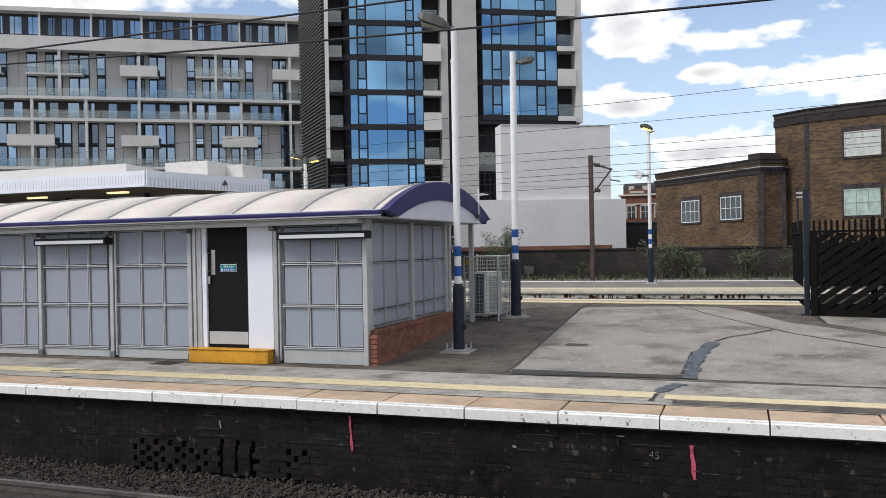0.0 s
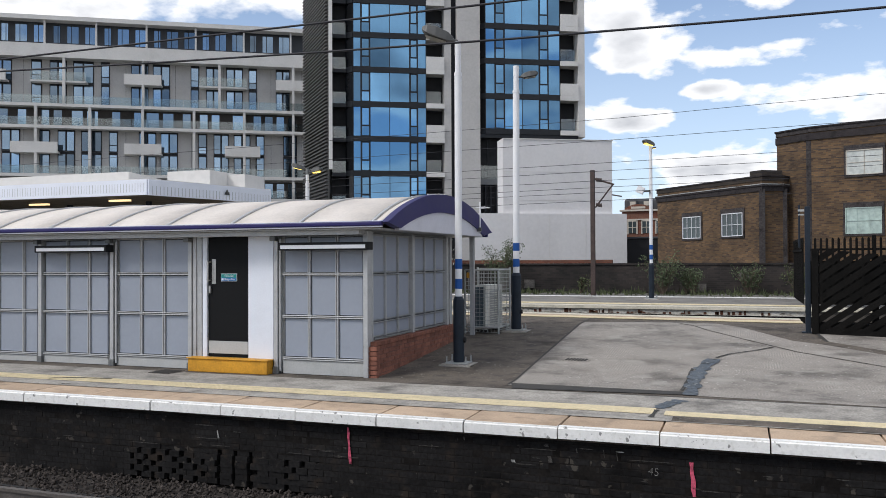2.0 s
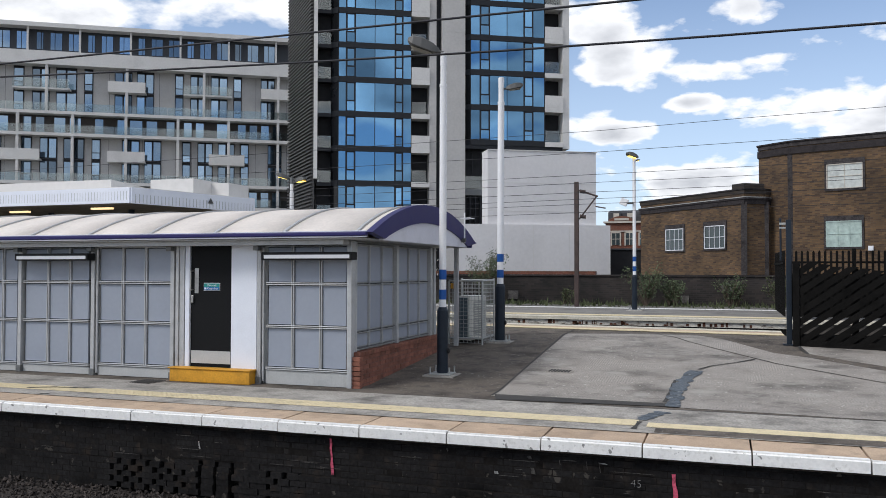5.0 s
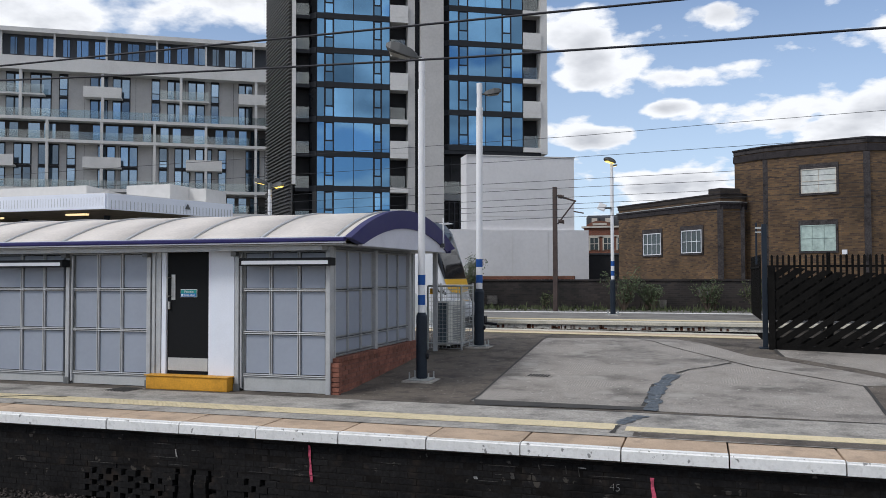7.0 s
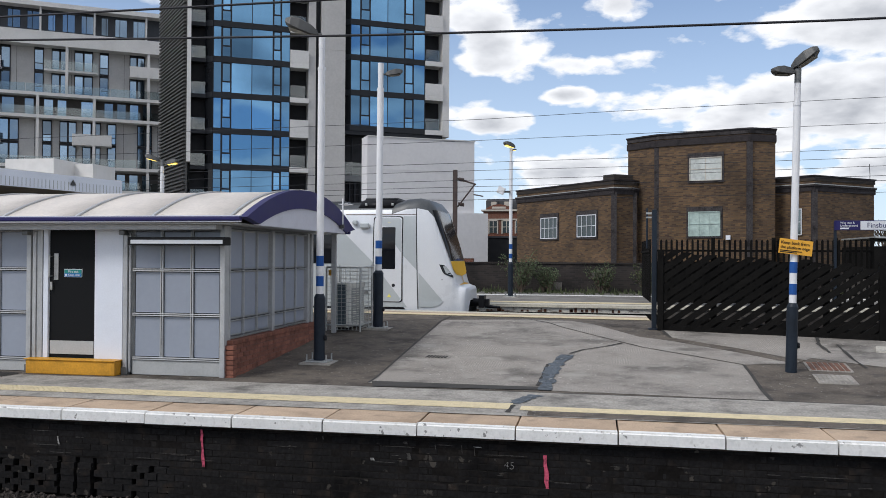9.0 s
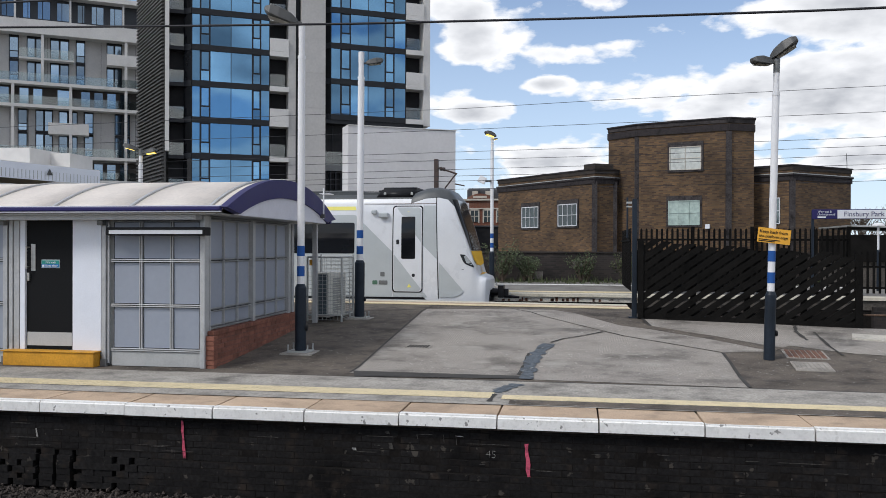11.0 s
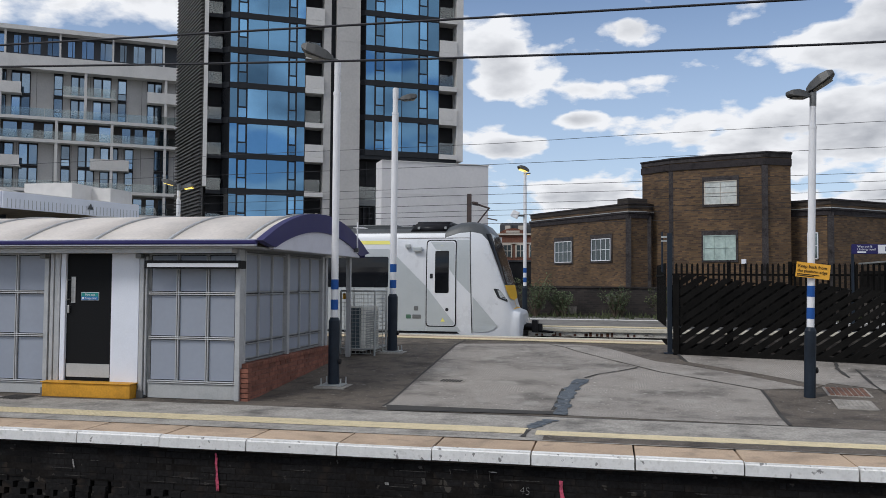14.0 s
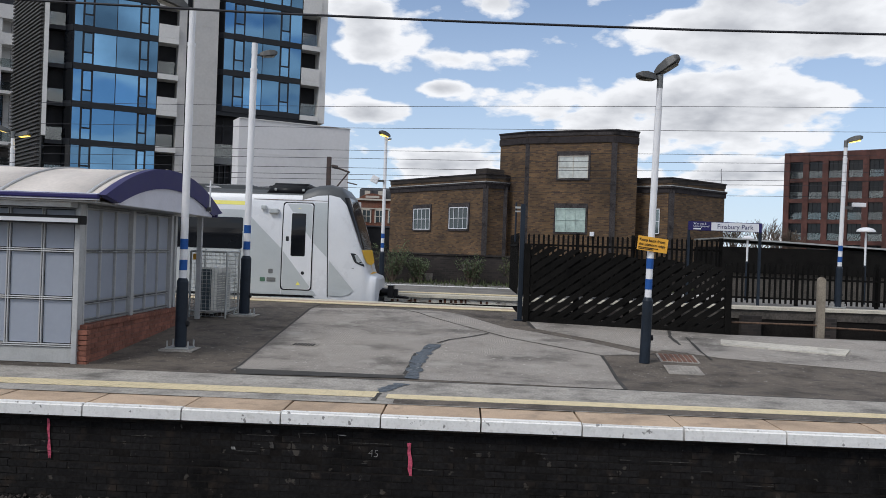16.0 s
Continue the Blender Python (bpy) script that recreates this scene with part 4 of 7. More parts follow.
# ---- lamp posts ----
def lamp_head(post, x, y, z, yaw, size=1.0, lit=False, tilt=8, name="lamp_head"):
    """A flat street-lamp head on a short arm; its lens hangs below."""
    L, W = 0.56 * size, 0.30 * size
    bm = bmesh.new()
    ring = []
    for f, hw, h0, h1 in ((0.0, 0.05, -0.03, 0.05), (0.2, 0.12, -0.06, 0.10), (0.55, 0.17, -0.06, 0.13), (0.85, 0.155, -0.04, 0.11), (1.0, 0.09, 0.0, 0.07)):
        ring.append([bm.verts.new((f * L, s * hw * size, h * size + f * L * 0.14)) for s, h in ((-1, h0), (1, h0), (0.75, h1), (-0.75, h1))])
    for a, b in zip(ring, ring[1:]):
        for k in range(4):
            bm.faces.new((a[k], a[(k + 1) % 4], b[(k + 1) % 4], b[k]))
    bm.faces.new(ring[0][::-1]); bm.faces.new(ring[-1])
    bmesh.ops.recalc_face_normals(bm, faces=bm.faces[:])
    bmesh.ops.bevel(bm, geom=bm.edges[:], offset=0.012 * size, segments=1, affect="EDGES")
    h = part(name, bm, M["lamp_grey"], post, "grey lamp head")
    h.matrix_basis = pose(x, y, z, 0, 0, yaw) @ pose(0, 0, 0, 0, -tilt, 0)
    bm = bmesh.new()
    bm.faces.new([bm.verts.new((fx * L, fy * size, (-0.075 + 0.0) * size + fx * L * 0.14)) for fx, fy in ((0.2, -0.10), (0.5, -0.135), (0.86, -0.12), (0.86, 0.12), (0.5, 0.135), (0.2, 0.10))])
    bmesh.ops.solidify(bm, geom=bm.faces[:], thickness=0.02 * size)
    part("lens", bm, M["lit"] if lit else M["lens"], h, "glowing yellow lens" if lit else "clear lens")
    return h


def lamp_post(x, y, z, height, dark, label, heads, lean=(0, 0), bands=True, r=0.075, lit=False, plate=True):
    """A tubular post: wide dark base, white shaft with blue bands, lamp heads."""
    p = thing("lamp_post", label, "lamp post", x, y, z, group="platform lamp posts")
    p.matrix_basis = pose(x, y, z, lean[0], lean[1], 0)
    bm = btube((0, 0, 0.0), (0, 0, dark - 0.06), r * 1.55, None, 14)
    tube(bm, (0, 0, dark - 0.06), (0, 0, dark), r * 1.55, r * 1.1, 14)
    part("base_section", bm, M["post_dark"], p, "dark blue-black base section")
    bm = btube((r * 1.5, 0, 0.42), (r * 1.5 + 0.03, 0, 0.42), 0.05, 0.045, 10)
    part("access_cap", bm, M["black"], p)
    if plate:
        bm = bbox(-0.27, 0.27, -0.24, 0.24, -0.06, 0.02, 0.012)
        rr = random.Random(int(x * 10))
        for v in bm.verts:
            v.co += Vector((rr.uniform(-0.02, 0.02), rr.uniform(-0.02, 0.02), 0))
        part("footing", bm, M["concrete_pale"], p, "rough pale mortar footing")
        part("base_plate", bbox(-0.19, 0.19, -0.17, 0.17, 0.021, 0.045, 0.006), M["galv"], p, "steel base plate")
    for sx in (-1, 1) if plate else ():
        for sy in (-1, 1):
            part("bolt", btube((sx * 0.17, sy * 0.14, 0.02), (sx * 0.17, sy * 0.14, 0.15), 0.014, None, 6), M["galv"], p)
    part("shaft", btube((0, 0, dark), (0, 0, height - 0.55), r, None, 16), M["post_white"], p, "white-painted shaft")
    part("shaft_top", btube((0, 0, height - 0.55), (0, 0, height - 0.22), r * 0.84, None, 16), M["post_white"], p)
    part("neck", btube((0, 0, height - 0.22), (0, 0, height), r * 0.9, None, 16), M["post_grey"] if height < 5.3 else M["post_white"], p)
    part("collar", btube((0, 0, height - 0.58), (0, 0, height - 0.53), r * 1.08, None, 16), M["post_white"], p)
    if bands:
        for z0, z1 in ((dark + 0.13, dark + 0.30), (dark + 0.47, dark + 0.64)):
            part("blue_band", btube((0, 0, z0), (0, 0, z1), r + 0.003, None, 16), M["blue"], p, "bright blue band")
    for tilt, hz, yaw, size, arm in heads:
        a = radians(yaw)
        part("arm", btube((0, 0, hz), (math.cos(a) * arm, math.sin(a) * arm, hz + 0.02), 0.03 * size), M["lamp_grey"], p)
        lamp_head(p, math.cos(a) * (arm - 0.02), math.sin(a) * (arm - 0.02), hz + 0.02, yaw, size, lit, tilt)
    return p


lamp_post(-4.53, 13.36, 0.065, 5.52, 1.16, "tall white lamp post with blue bands beside the shelter", ((10, 5.53, 195, 1.0, 0.10),), lean=(0, 0.1), r=0.061)
lamp_post(-4.53, 17.20, 0.315, 5.70, 1.25, "tall white lamp post with blue bands by the fenced cage", ((0, 5.45, 20, 0.66, 0.12),), lean=(0, 0.3), r=0.07)
lamp_post(3.05, 13.70, 0.09, 4.74, 1.08, "white lamp post with blue bands and a yellow warning sign", ((24, 4.74, -22, 0.82, -0.07), (-9, 4.66, 200, 0.66, 0.08)), lean=(0, 1.2), r=0.056, plate=False)
lamp_post(-2.90, 29.4, 0.45, 5.35, 1.25, "slim lit lamp post on the far platform", ((6, 5.34, 215, 0.82, -0.14), (0, 5.22, 10, 0.3, 0.05)), r=0.06, lit=True)
lamp_post(11.62, 25.9, 0.45, 5.2, 1.3, "lit lamp post with a camera on the far platform", ((4, 5.15, -25, 0.85, 0.02),), lean=(0, 1.0), r=0.064, lit=True)

flood = thing("flood_light", "white tilted flood light beside the far lamp post", "flood light", -3.12, 29.3, 4.2)
fb = part("housing", bbox(-0.26, 0.0, -0.08, 0.08, -0.13, 0.12, 0.02), M["post_white"], flood)
fb.matrix_basis = pose(0, 0, 0, 0, 25, 0)
part("bracket", bbox(-0.02, 0.2, -0.02, 0.06, -0.03, 0.03), M["lamp_grey"], flood)
aer = thing("aerial", "small white aerial on the shelter's gable", "aerial", -4.94, 15.95, 2.40)
part("mast", btube((0, 0, 0), (0, 0, 0.62), 0.016, None, 8), M["post_white"], aer)
part("boom", btube((0, -0.05, 0.50), (0.02, 0.42, 0.53), 0.012, None, 6), M["post_white"], aer)
for k in range(5):
    part("element", btube((-0.1, 0.02 + k * 0.09, 0.51), (0.1, 0.02 + k * 0.09, 0.52), 0.006, None, 5), M["post_white"], aer)
part("bracket", bbox(-0.06, 0.03, -0.03, 0.03, 0.02, 0.1), M["lamp_grey"], aer)

# ---- fenced cage with air conditioner ----
cage = thing("mesh_cage", "galvanised wire-mesh cage round an air conditioner", "cage")
CX0, CX1, CY0, CY1, CZ = -5.52, -4.78, 16.70, 17.62, 1.63
for cx in (CX0, CX1):
    for cy in (CY0, CY1):
        part("post", btube((cx, cy, rise(cy)), (cx, cy, CZ + (0.0 if cy < 17 else 0.05)), 0.022, None, 8), M["galv"], cage)
for z in (0.42, CZ):
    for a, b in (((CX0, CY0), (CX1, CY0)), ((CX1, CY0), (CX1, CY1)), ((CX0, CY1), (CX1, CY1))):
        part("rail", btube((*a, z), (*b, z), 0.02, None, 8), M["galv"], cage)


def mesh_panel(a, b, z0, z1, pitch=0.08):
    bm = bmesh.new()
    a, b = Vector(a), Vector(b)
    n = int((b - a).length / pitch)
    for i in range(n + 1):
        p = a + (b - a) * i / n
        tube(bm, (p.x, p.y, z0), (p.x, p.y, z1), 0.0045, None, 4, False)
    k = int((z1 - z0) / pitch)
    for i in range(k + 1):
        z = z0 + (z1 - z0) * i / k
        tube(bm, (a.x, a.y, z), (b.x, b.y, z), 0.0045, None, 4, False)
    return bm


part("mesh", mesh_panel((CX0, CY0), (CX1, CY0), 0.32, CZ), M["galv"], cage, "square wire mesh")
part("mesh", mesh_panel((CX1, CY0), (CX1, CY1), 0.36, CZ), M["galv"], cage, "square wire mesh")
part("mesh", mesh_panel((CX0, CY1), (CX1, CY1), 0.36, CZ), M["galv"], cage, "square wire mesh")
acu = thing("air_conditioner", "beige outdoor air-conditioning unit in the cage", "air conditioner", -5.13, 17.1, rise(17.1))
acu.matrix_basis = pose(-5.14, 17.12, rise(17.1), 0, 0, -10)
part("body", bbox(-0.16, 0.16, -0.38, 0.38, 0.06, 1.0, 0.015), M["ac"], acu)
part("front_panel", bbox(0.161, 0.175, -0.36, 0.36, 0.08, 0.98, 0.006), M["ac"], acu)
part("fan_grille", bbox(0.176, 0.182, -0.26, 0.30, 0.16, 0.88), M["galv"], acu, "recessed grey fan grille")
for k in range(14):
    part("slat", bbox(0.183, 0.19, -0.26, 0.30, 0.175 + k * 0.05, 0.19 + k * 0.05), M["ac"], acu)
M["coil"] = mat("blue_grey_coil", (0.085, 0.115, 0.135), 0.5, 0.2, vary=0.2, scale=6)
part("cooling_panel", bbox(-0.14, 0.12, -0.392, -0.381, 0.1, 0.96), M["coil"], acu, "dark blue-grey cooling fins")
for k in range(9):
    part("fin", bbox(-0.13 + k * 0.03, -0.125 + k * 0.03, -0.40, -0.3925, 0.1, 0.96), M["coil"], acu)
part("corner_post", bbox(0.125, 0.17, -0.40, -0.382, 0.06, 1.0), M["ac"], acu)
for s in (-0.3, 0.3):
    part("foot", bbox(-0.17, 0.17, s - 0.04, s + 0.04, 0.0, 0.058), M["black"], acu)

# ---- timber fence, posts and signs by the edge ----
fence = thing("timber_fence", "black-stained slanted-slat timber fence at the platform edge", "fence")
FA, FB = Vector((1.34, 17.80, 0)), Vector((5.52, 17.04, 0))
FD = (FB - FA).normalized()
FN = Vector((-FD.y, FD.x, 0))
FL = (FB - FA).length


def fence_top(s):
    """Top edge drops toward the far end."""
    return 2.03 - 0.30 * s / FL


def fence_box(s0, s1, d0, d1, z0a, z0b, z1a, z1b):
    bm = bmesh.new()
    v = []
    for s, za, zb in ((s0, z0a, z1a), (s1, z0b, z1b)):
        for d in (d0, d1):
            for z in (za, zb):
                p = FA + FD * s + FN * d
                v.append(bm.verts.new((p.x, p.y, z)))
    for f in ((0, 1, 3, 2), (4, 6, 7, 5), (0, 4, 5, 1), (2, 3, 7, 6), (0, 2, 6, 4), (1, 5, 7, 3)):
        bm.faces.new([v[i] for i in f])
    bmesh.ops.recalc_face_normals(bm, faces=bm.faces[:])
    return bm


for s in (1.1, 2.15, 3.2):
    zb = rise((FA + FD * s).y)
    part("post", fence_box(s - 0.06, s + 0.06, 0.03, 0.13, zb, zb, fence_top(s) - 0.05, fence_top(s) - 0.05), M["timber"], fence)
SL = math.tan(radians(36))
pitch = 0.198
rf = random.Random(12)
k = -1
while 0.2 - 0.05 + k * pitch - FL * SL < 2.1:
    # one slanted board that rises along the fence, sawn off near the top and foot
    low = 0.2 + k * pitch - FL * SL
    k += 1
    bm = bmesh.new()
    bm.faces.new([bm.verts.new(c) for c in ((0.02, 0, low + 0.02 * SL), (FL - 0.02, 0, low + (FL - 0.02) * SL), (FL - 0.02, 0, low + (FL - 0.02) * SL + 0.148), (0.02, 0, low + 0.02 * SL + 0.148))])
    for z_at, tilt_, keep in ((2.0 + rf.uniform(-0.05, 0.05), -0.30 / FL, 1), (0.40 + rf.uniform(-0.02, 0.02), -0.07 / FL, -1)):
        nrm = Vector((-tilt_, 0, 1)) * keep
        bmesh.ops.bisect_plane(bm, geom=bm.verts[:] + bm.edges[:] + bm.faces[:], plane_co=(0, 0, z_at), plane_no=nrm, clear_outer=True)
    if not bm.faces:
        bm.free()
        continue
    front = bm.faces[:]
    r = bmesh.ops.extrude_face_region(bm, geom=front)
    bmesh.ops.translate(bm, verts=[g for g in r["geom"] if isinstance(g, bmesh.types.BMVert)], vec=(0, 0.03, 0))
    for v in bm.verts:
        q = FA + FD * v.co.x + FN * (v.co.y - 0.012)
        v.co = Vector((q.x, q.y, v.co.z))
    bmesh.ops.recalc_face_normals(bm, faces=bm.faces[:])
    part("slat", bm, M["timber"], fence)
for s in (0.05, FL - 0.07):
    zb = rise((FA + FD * s).y)
    part("end_post", fence_box(s - 0.06, s + 0.06, -0.045, 0.13, zb, zb, fence_top(s), fence_top(s)), M["timber"], fence)
for z0, z1 in ((0.50, 0.60), (1.0, 1.1), (1.55, 1.65)):
    part("rail", fence_box(0.0, FL, 0.03, 0.07, z0, z0 - 0.08, z1, z1 - 0.12), M["timber"], fence)
part("gravel_board", fence_box(0.0, FL, -0.01, 0.03, 0.36, 0.30, 0.46, 0.40), M["timber"], fence)

pole = thing("signal_post", "dark slim steel post at the end of the fence", "post", 1.27, 17.95, rise(17.95))
part("shaft", bbox(-0.05, 0.05, -0.05, 0.05, 0, 2.52, 0.008), M["post_dark"], pole)
part("bracket", bbox(-0.17, -0.056, -0.03, 0.03, 2.42, 2.46), M["galv"], pole)
part("bracket", bbox(-0.17, -0.056, -0.03, 0.03, 2.34, 2.37), M["galv"], pole)
part("pipe", btube((-0.15, 0, 1.7), (-0.15, 0, 2.55), 0.02), M["post_dark"], pole)
part("base_plate", bbox(-0.12, 0.12, -0.1, 0.1, -0.03, 0.02), M["post_dark"], pole)


def lettering(text, size, parent, m, material, name="lettering", label="", thin=0.0):
    cu = bpy.data.curves.new(name, "FONT")
    cu.body, cu.size, cu.extrude, cu.offset = text, size, 0.002, thin
    cu.materials.append(material)
    ob = new(name, cu)
    ob.parent = parent
    ob.matrix_basis = m
    if label:
        ob["label"] = label
    return ob


lettering("Fire exit", 0.052, notice_words, pose(-8.165, SHELTER_Y + 0.003, 1.579, 90), M["sign_white"])
lettering("Keep clear", 0.048, notice_words, pose(-8.165, SHELTER_Y - 0.001, 1.527, 90), M["sign_white"])
warn = thing("warning_sign", "orange-yellow platform edge warning sign on the lamp post", "sign", 3.10, 13.61, 2.04)
warn.matrix_basis = pose(3.10, 13.61, 2.04, 0, 6.5, 8)
part("plate", bbox(-0.255, 0.255, 0.0, 0.012, -0.115, 0.115), M["sign_yellow"], warn)
lettering("Keep back from", 0.068, warn, pose(-0.235, -0.003, 0.035, 90), M["black"])
lettering("the platform edge", 0.0625, warn, pose(-0.235, -0.003, -0.035, 90), M["black"])
part("text_bar", bbox(-0.235, 0.1, -0.004, -0.001, -0.075, -0.062), M["black"], warn)
part("text_bar", bbox(-0.235, 0.02, -0.004, -0.001, -0.098, -0.085), M["black"], warn)
part("clamp", bbox(-0.06, 0.06, 0.013, 0.03, -0.02, 0.02), M["galv"], warn)

sign = thing("station_sign", "white and navy station name sign on two posts", "sign", 6.87, 25.55, 0.45)
part("post", bbox(-0.02, 0.05, -0.03, 0.03, 0, 2.48), M["post_dark"], sign)
part("post", bbox(2.14, 2.22, -0.03, 0.03, 0, 2.52), M["post_dark"], sign)
part("frame", bbox(-0.02, 2.22, -0.05, -0.031, 2.245, 2.53, 0.006), M["navy"], sign)
part("name_panel", bbox(0.68, 2.12, -0.062, -0.051, 2.265, 2.51), M["sign_white"], sign, "white name panel")
part("direction_panel", bbox(0.01, 0.66, -0.062, -0.051, 2.262, 2.512), M["navy"], sign, "navy direction panel")
lettering("Finsbury Park", 0.20, sign, pose(0.85, -0.066, 2.325, 90), M["navy"])
lettering("Way out &", 0.088, sign, pose(0.13, -0.066, 2.435, 90), M["sign_white"])
lettering("Underground", 0.088, sign, pose(0.13, -0.066, 2.355, 90), M["sign_white"])
part("text_bar", bbox(0.13, 0.36, -0.067, -0.063, 2.28, 2.325), M["sign_white"], sign)

pal = thing("palisade_fence", "black steel palisade fence on the far platform", "fence", 0, 26.2, 0.45)
x = 1.9
i = 0
while x < 24:
    tall = 2.0 if x < 8.05 else 1.32
    bm = bmesh.new()
    add_box(bm, -0.033, 0.033, -0.012, 0.012, 0.06, tall - 0.05)
    v = [bm.verts.new(c) for c in ((-0.033, -0.012, tall - 0.05), (0.033, -0.012, tall - 0.05), (0, -0.012, tall), (-0.033, 0.012, tall - 0.05), (0.033, 0.012, tall - 0.05), (0, 0.012, tall))]
    for f in ((0, 1, 2), (3, 5, 4), (0, 2, 5, 3), (1, 4, 5, 2)):
        bm.faces.new([v[q] for q in f])
    pale = part("pale", bm, M["timber"], pal)
    pale.location = (x, 0, 0)
    x += 0.155 if x < 8.05 else 0.17
    i += 1
for k in range(30):
    back = new("pale", pal.children[0].data)
    back.parent = pal
    back.matrix_basis = pose(1.74, 0.06 + 0.155 * k, 0, 0, 0, 90)
part("rail", bbox(1.70, 1.725, 0.0, 4.7, 1.6, 1.66), M["timber"], pal)
for xa, xb, zs in ((1.8, 8.1, (0.35, 1.65)), (8.1, 24.2, (0.22, 0.85))):
    for z in zs:
        part("rail", bbox(xa, xb, 0.013, 0.05, z - 0.03, z + 0.03), M["timber"], pal)
part("backing_board", bbox(1.8, 6.6, 0.143, 0.165, 0.05, 1.32), M["timber"], pal, "dark boarding behind the palisade")
for xp in (1.85, 3.6, 5.35, 7.1, 8.1, 10.5, 13, 15.5, 18, 20.5, 23):
    part("post", bbox(xp - 0.05, xp + 0.05, 0.051, 0.14, 0, 2.05 if xp < 8.2 else 1.4), M["timber"], pal)

bol = thing("concrete_post", "weathered concrete fence post with a rounded top", "post", 7.36, 17.15, rise(17.15) - 0.02)
bm = bbox(-0.075, 0.075, -0.06, 0.06, 0, 1.18, 0.012)
tube(bm, (0, -0.055, 1.175), (0, 0.055, 1.175), 0.073, None, 16)
part("shaft", bm, M["post_and_ceiling"], bol)
part("rail", btube((-1.8, 0, 0.26), (-0.076, 0, 0.26), 0.02, None, 8), M["rust"], bol, "rusty horizontal pipe rail")
part("rail", btube((0.076, 0, 0.22), (5.0, -0.5, 0.16), 0.02, None, 8), M["rust"], bol, "rusty horizontal pipe rail")
# piers under the far platform
for i, xp in enumerate((4.5, 6.3, 8.6, 10.8, 13.0)):
    tagged(part("platform_pier", bbox(xp - 0.3, xp + 0.3, 24.75, 25.0, -1.03, 0.2), M["dark_wall"]), "sooty brick pier under the far platform", "pier", group="platform piers", kind="structure")
M["slab_pale"] = mat("weathered_slab", (0.50, 0.47, 0.41), 0.9, vary=0.2, scale=2.2, fine=30, bump=0.25, spec=0.25, blot=(0.36, 0.34, 0.30))
slabx = thing("concrete_slab", "pale raised concrete slab on the platform", "slab")
bm = bmesh.new()
pts = ((4.90, 15.68), (6.90, 14.98), (7.24, 15.55), (5.06, 16.2))
lo, hi = [bm.verts.new((x, y, rise(y) + 0.006)) for x, y in pts], [bm.verts.new((x, y, rise(y) + 0.035)) for x, y in pts]
bm.faces.new(hi)
for i in range(4):
    bm.faces.new((lo[i], lo[(i + 1) % 4], hi[(i + 1) % 4], hi[i]))
part("top", bm, M["slab_pale"], slabx)
for (x0, y0, x1, y1, nm, mt, lab) in ((3.42, 13.85, 4.0, 14.5, "drain_cover", M["grille"], "rusty red drain cover in the paving"), (3.32, 12.9, 3.80, 13.5, "drain_cover", M["concrete_pale"], "concrete inspection cover in the paving"), (-9.2, 11.15, -8.75, 11.55, "drain_grate", M["joint"], "dark flat drain grate before the shelter"), (-2.84, 14.0, -2.46, 14.2, "drain_grate", M["joint"], "dark sunken drain grate in the paving")):
    d = thing(nm, lab, "drain cover", (x0 + x1) / 2, (y0 + y1) / 2, rise((y0 + y1) / 2))
    hw, hd = (x1 - x0) / 2, (y1 - y0) / 2
    tilt = math.degrees(math.atan(0.40 / 6.2)) if y0 > 12.3 else 0
    d.matrix_basis = pose((x0 + x1) / 2, (y0 + y1) / 2, rise((y0 + y1) / 2), tilt, 0, -6)
    part("rim", bbox(-hw - 0.03, hw + 0.03, -hd - 0.03, hd + 0.03, -0.01, 0.013), M["concrete"], d)
    for k in range(7):
        part("bar", bbox(-hw + k * hw * 2 / 7 + 0.01, -hw + (k + 1) * hw * 2 / 7 - 0.01, -hd, hd, 0.013, 0.02), mt, d)

# ---- canopy behind the shelter ----
can = thing("station_canopy", "pale ribbed station canopy with lit tubes underneath", "canopy")
CA, CB = (-14.75, 17.9), (-13.55, 22.0)
bm = prism([(-60, 17.95), (-14.78, 17.95), (-13.6, 22.0), (-19.3, 30), (-60, 30)], 3.60, 3.68)
# brown stands for a shaded underside warmed by the tubes; post material reused
part("ceiling", bm, M["post_and_ceiling"], can, "canopy underside with its shade and tube light in a brown colour")
bm = prism([(-60, 17.9), (-14.75, 17.9), (-13.55, 22.0), (-19.0, 30), (-60, 30)], 3.98, 4.04)
part("roof", bm, M["render_white"], can, "pale canopy roof")
bm = prism([(-60, 18.5), (-15.9, 18.5), (-17.5, 24), (-60, 24)], 4.05, 4.33)
part("roof", bm, M["render_white"], can, "pale upper roof step")
part("upstand", bbox(-14.597, -14.0, 21.3, 22.4, 4.05, 4.46), M["render_white"], can, "pale roof upstand")
part("upstand", bbox(-16.1, -14.6, 20.4, 22.2, 4.05, 4.52), M["render_white"], can, "pale roof upstand")
part("fascia", bbox(-60, -14.76, 17.86, 17.94, 3.61, 4.02), M["white"], can, "ribbed white fascia")
dd = Vector((CB[0] - CA[0], CB[1] - CA[1], 0))
ang = math.degrees(math.atan2(dd.y, dd.x))
f2 = part("fascia", bbox(0, dd.length, -0.04, 0.04, 3.60, 4.02), M["white"], can, "ribbed white fascia")
f2.matrix_basis = pose(CA[0], CA[1], 0, 0, 0, ang)
bm = bmesh.new()
bm.faces.new([bm.verts.new(c) for c in ((-0.1, 0, 3.76), (0.1, 0, 3.76), (0, 0, 3.93))])
bmesh.ops.solidify(bm, geom=bm.faces[:], thickness=0.006)
mark = part("warning_mark", bm, M["post_grey"], can, "small dark warning triangle")
mark.matrix_basis = pose(CA[0] + dd.x * 0.6 + 0.07, CA[1] + dd.y * 0.6 - 0.02, 0, 0, 0, ang)
rib_me = None
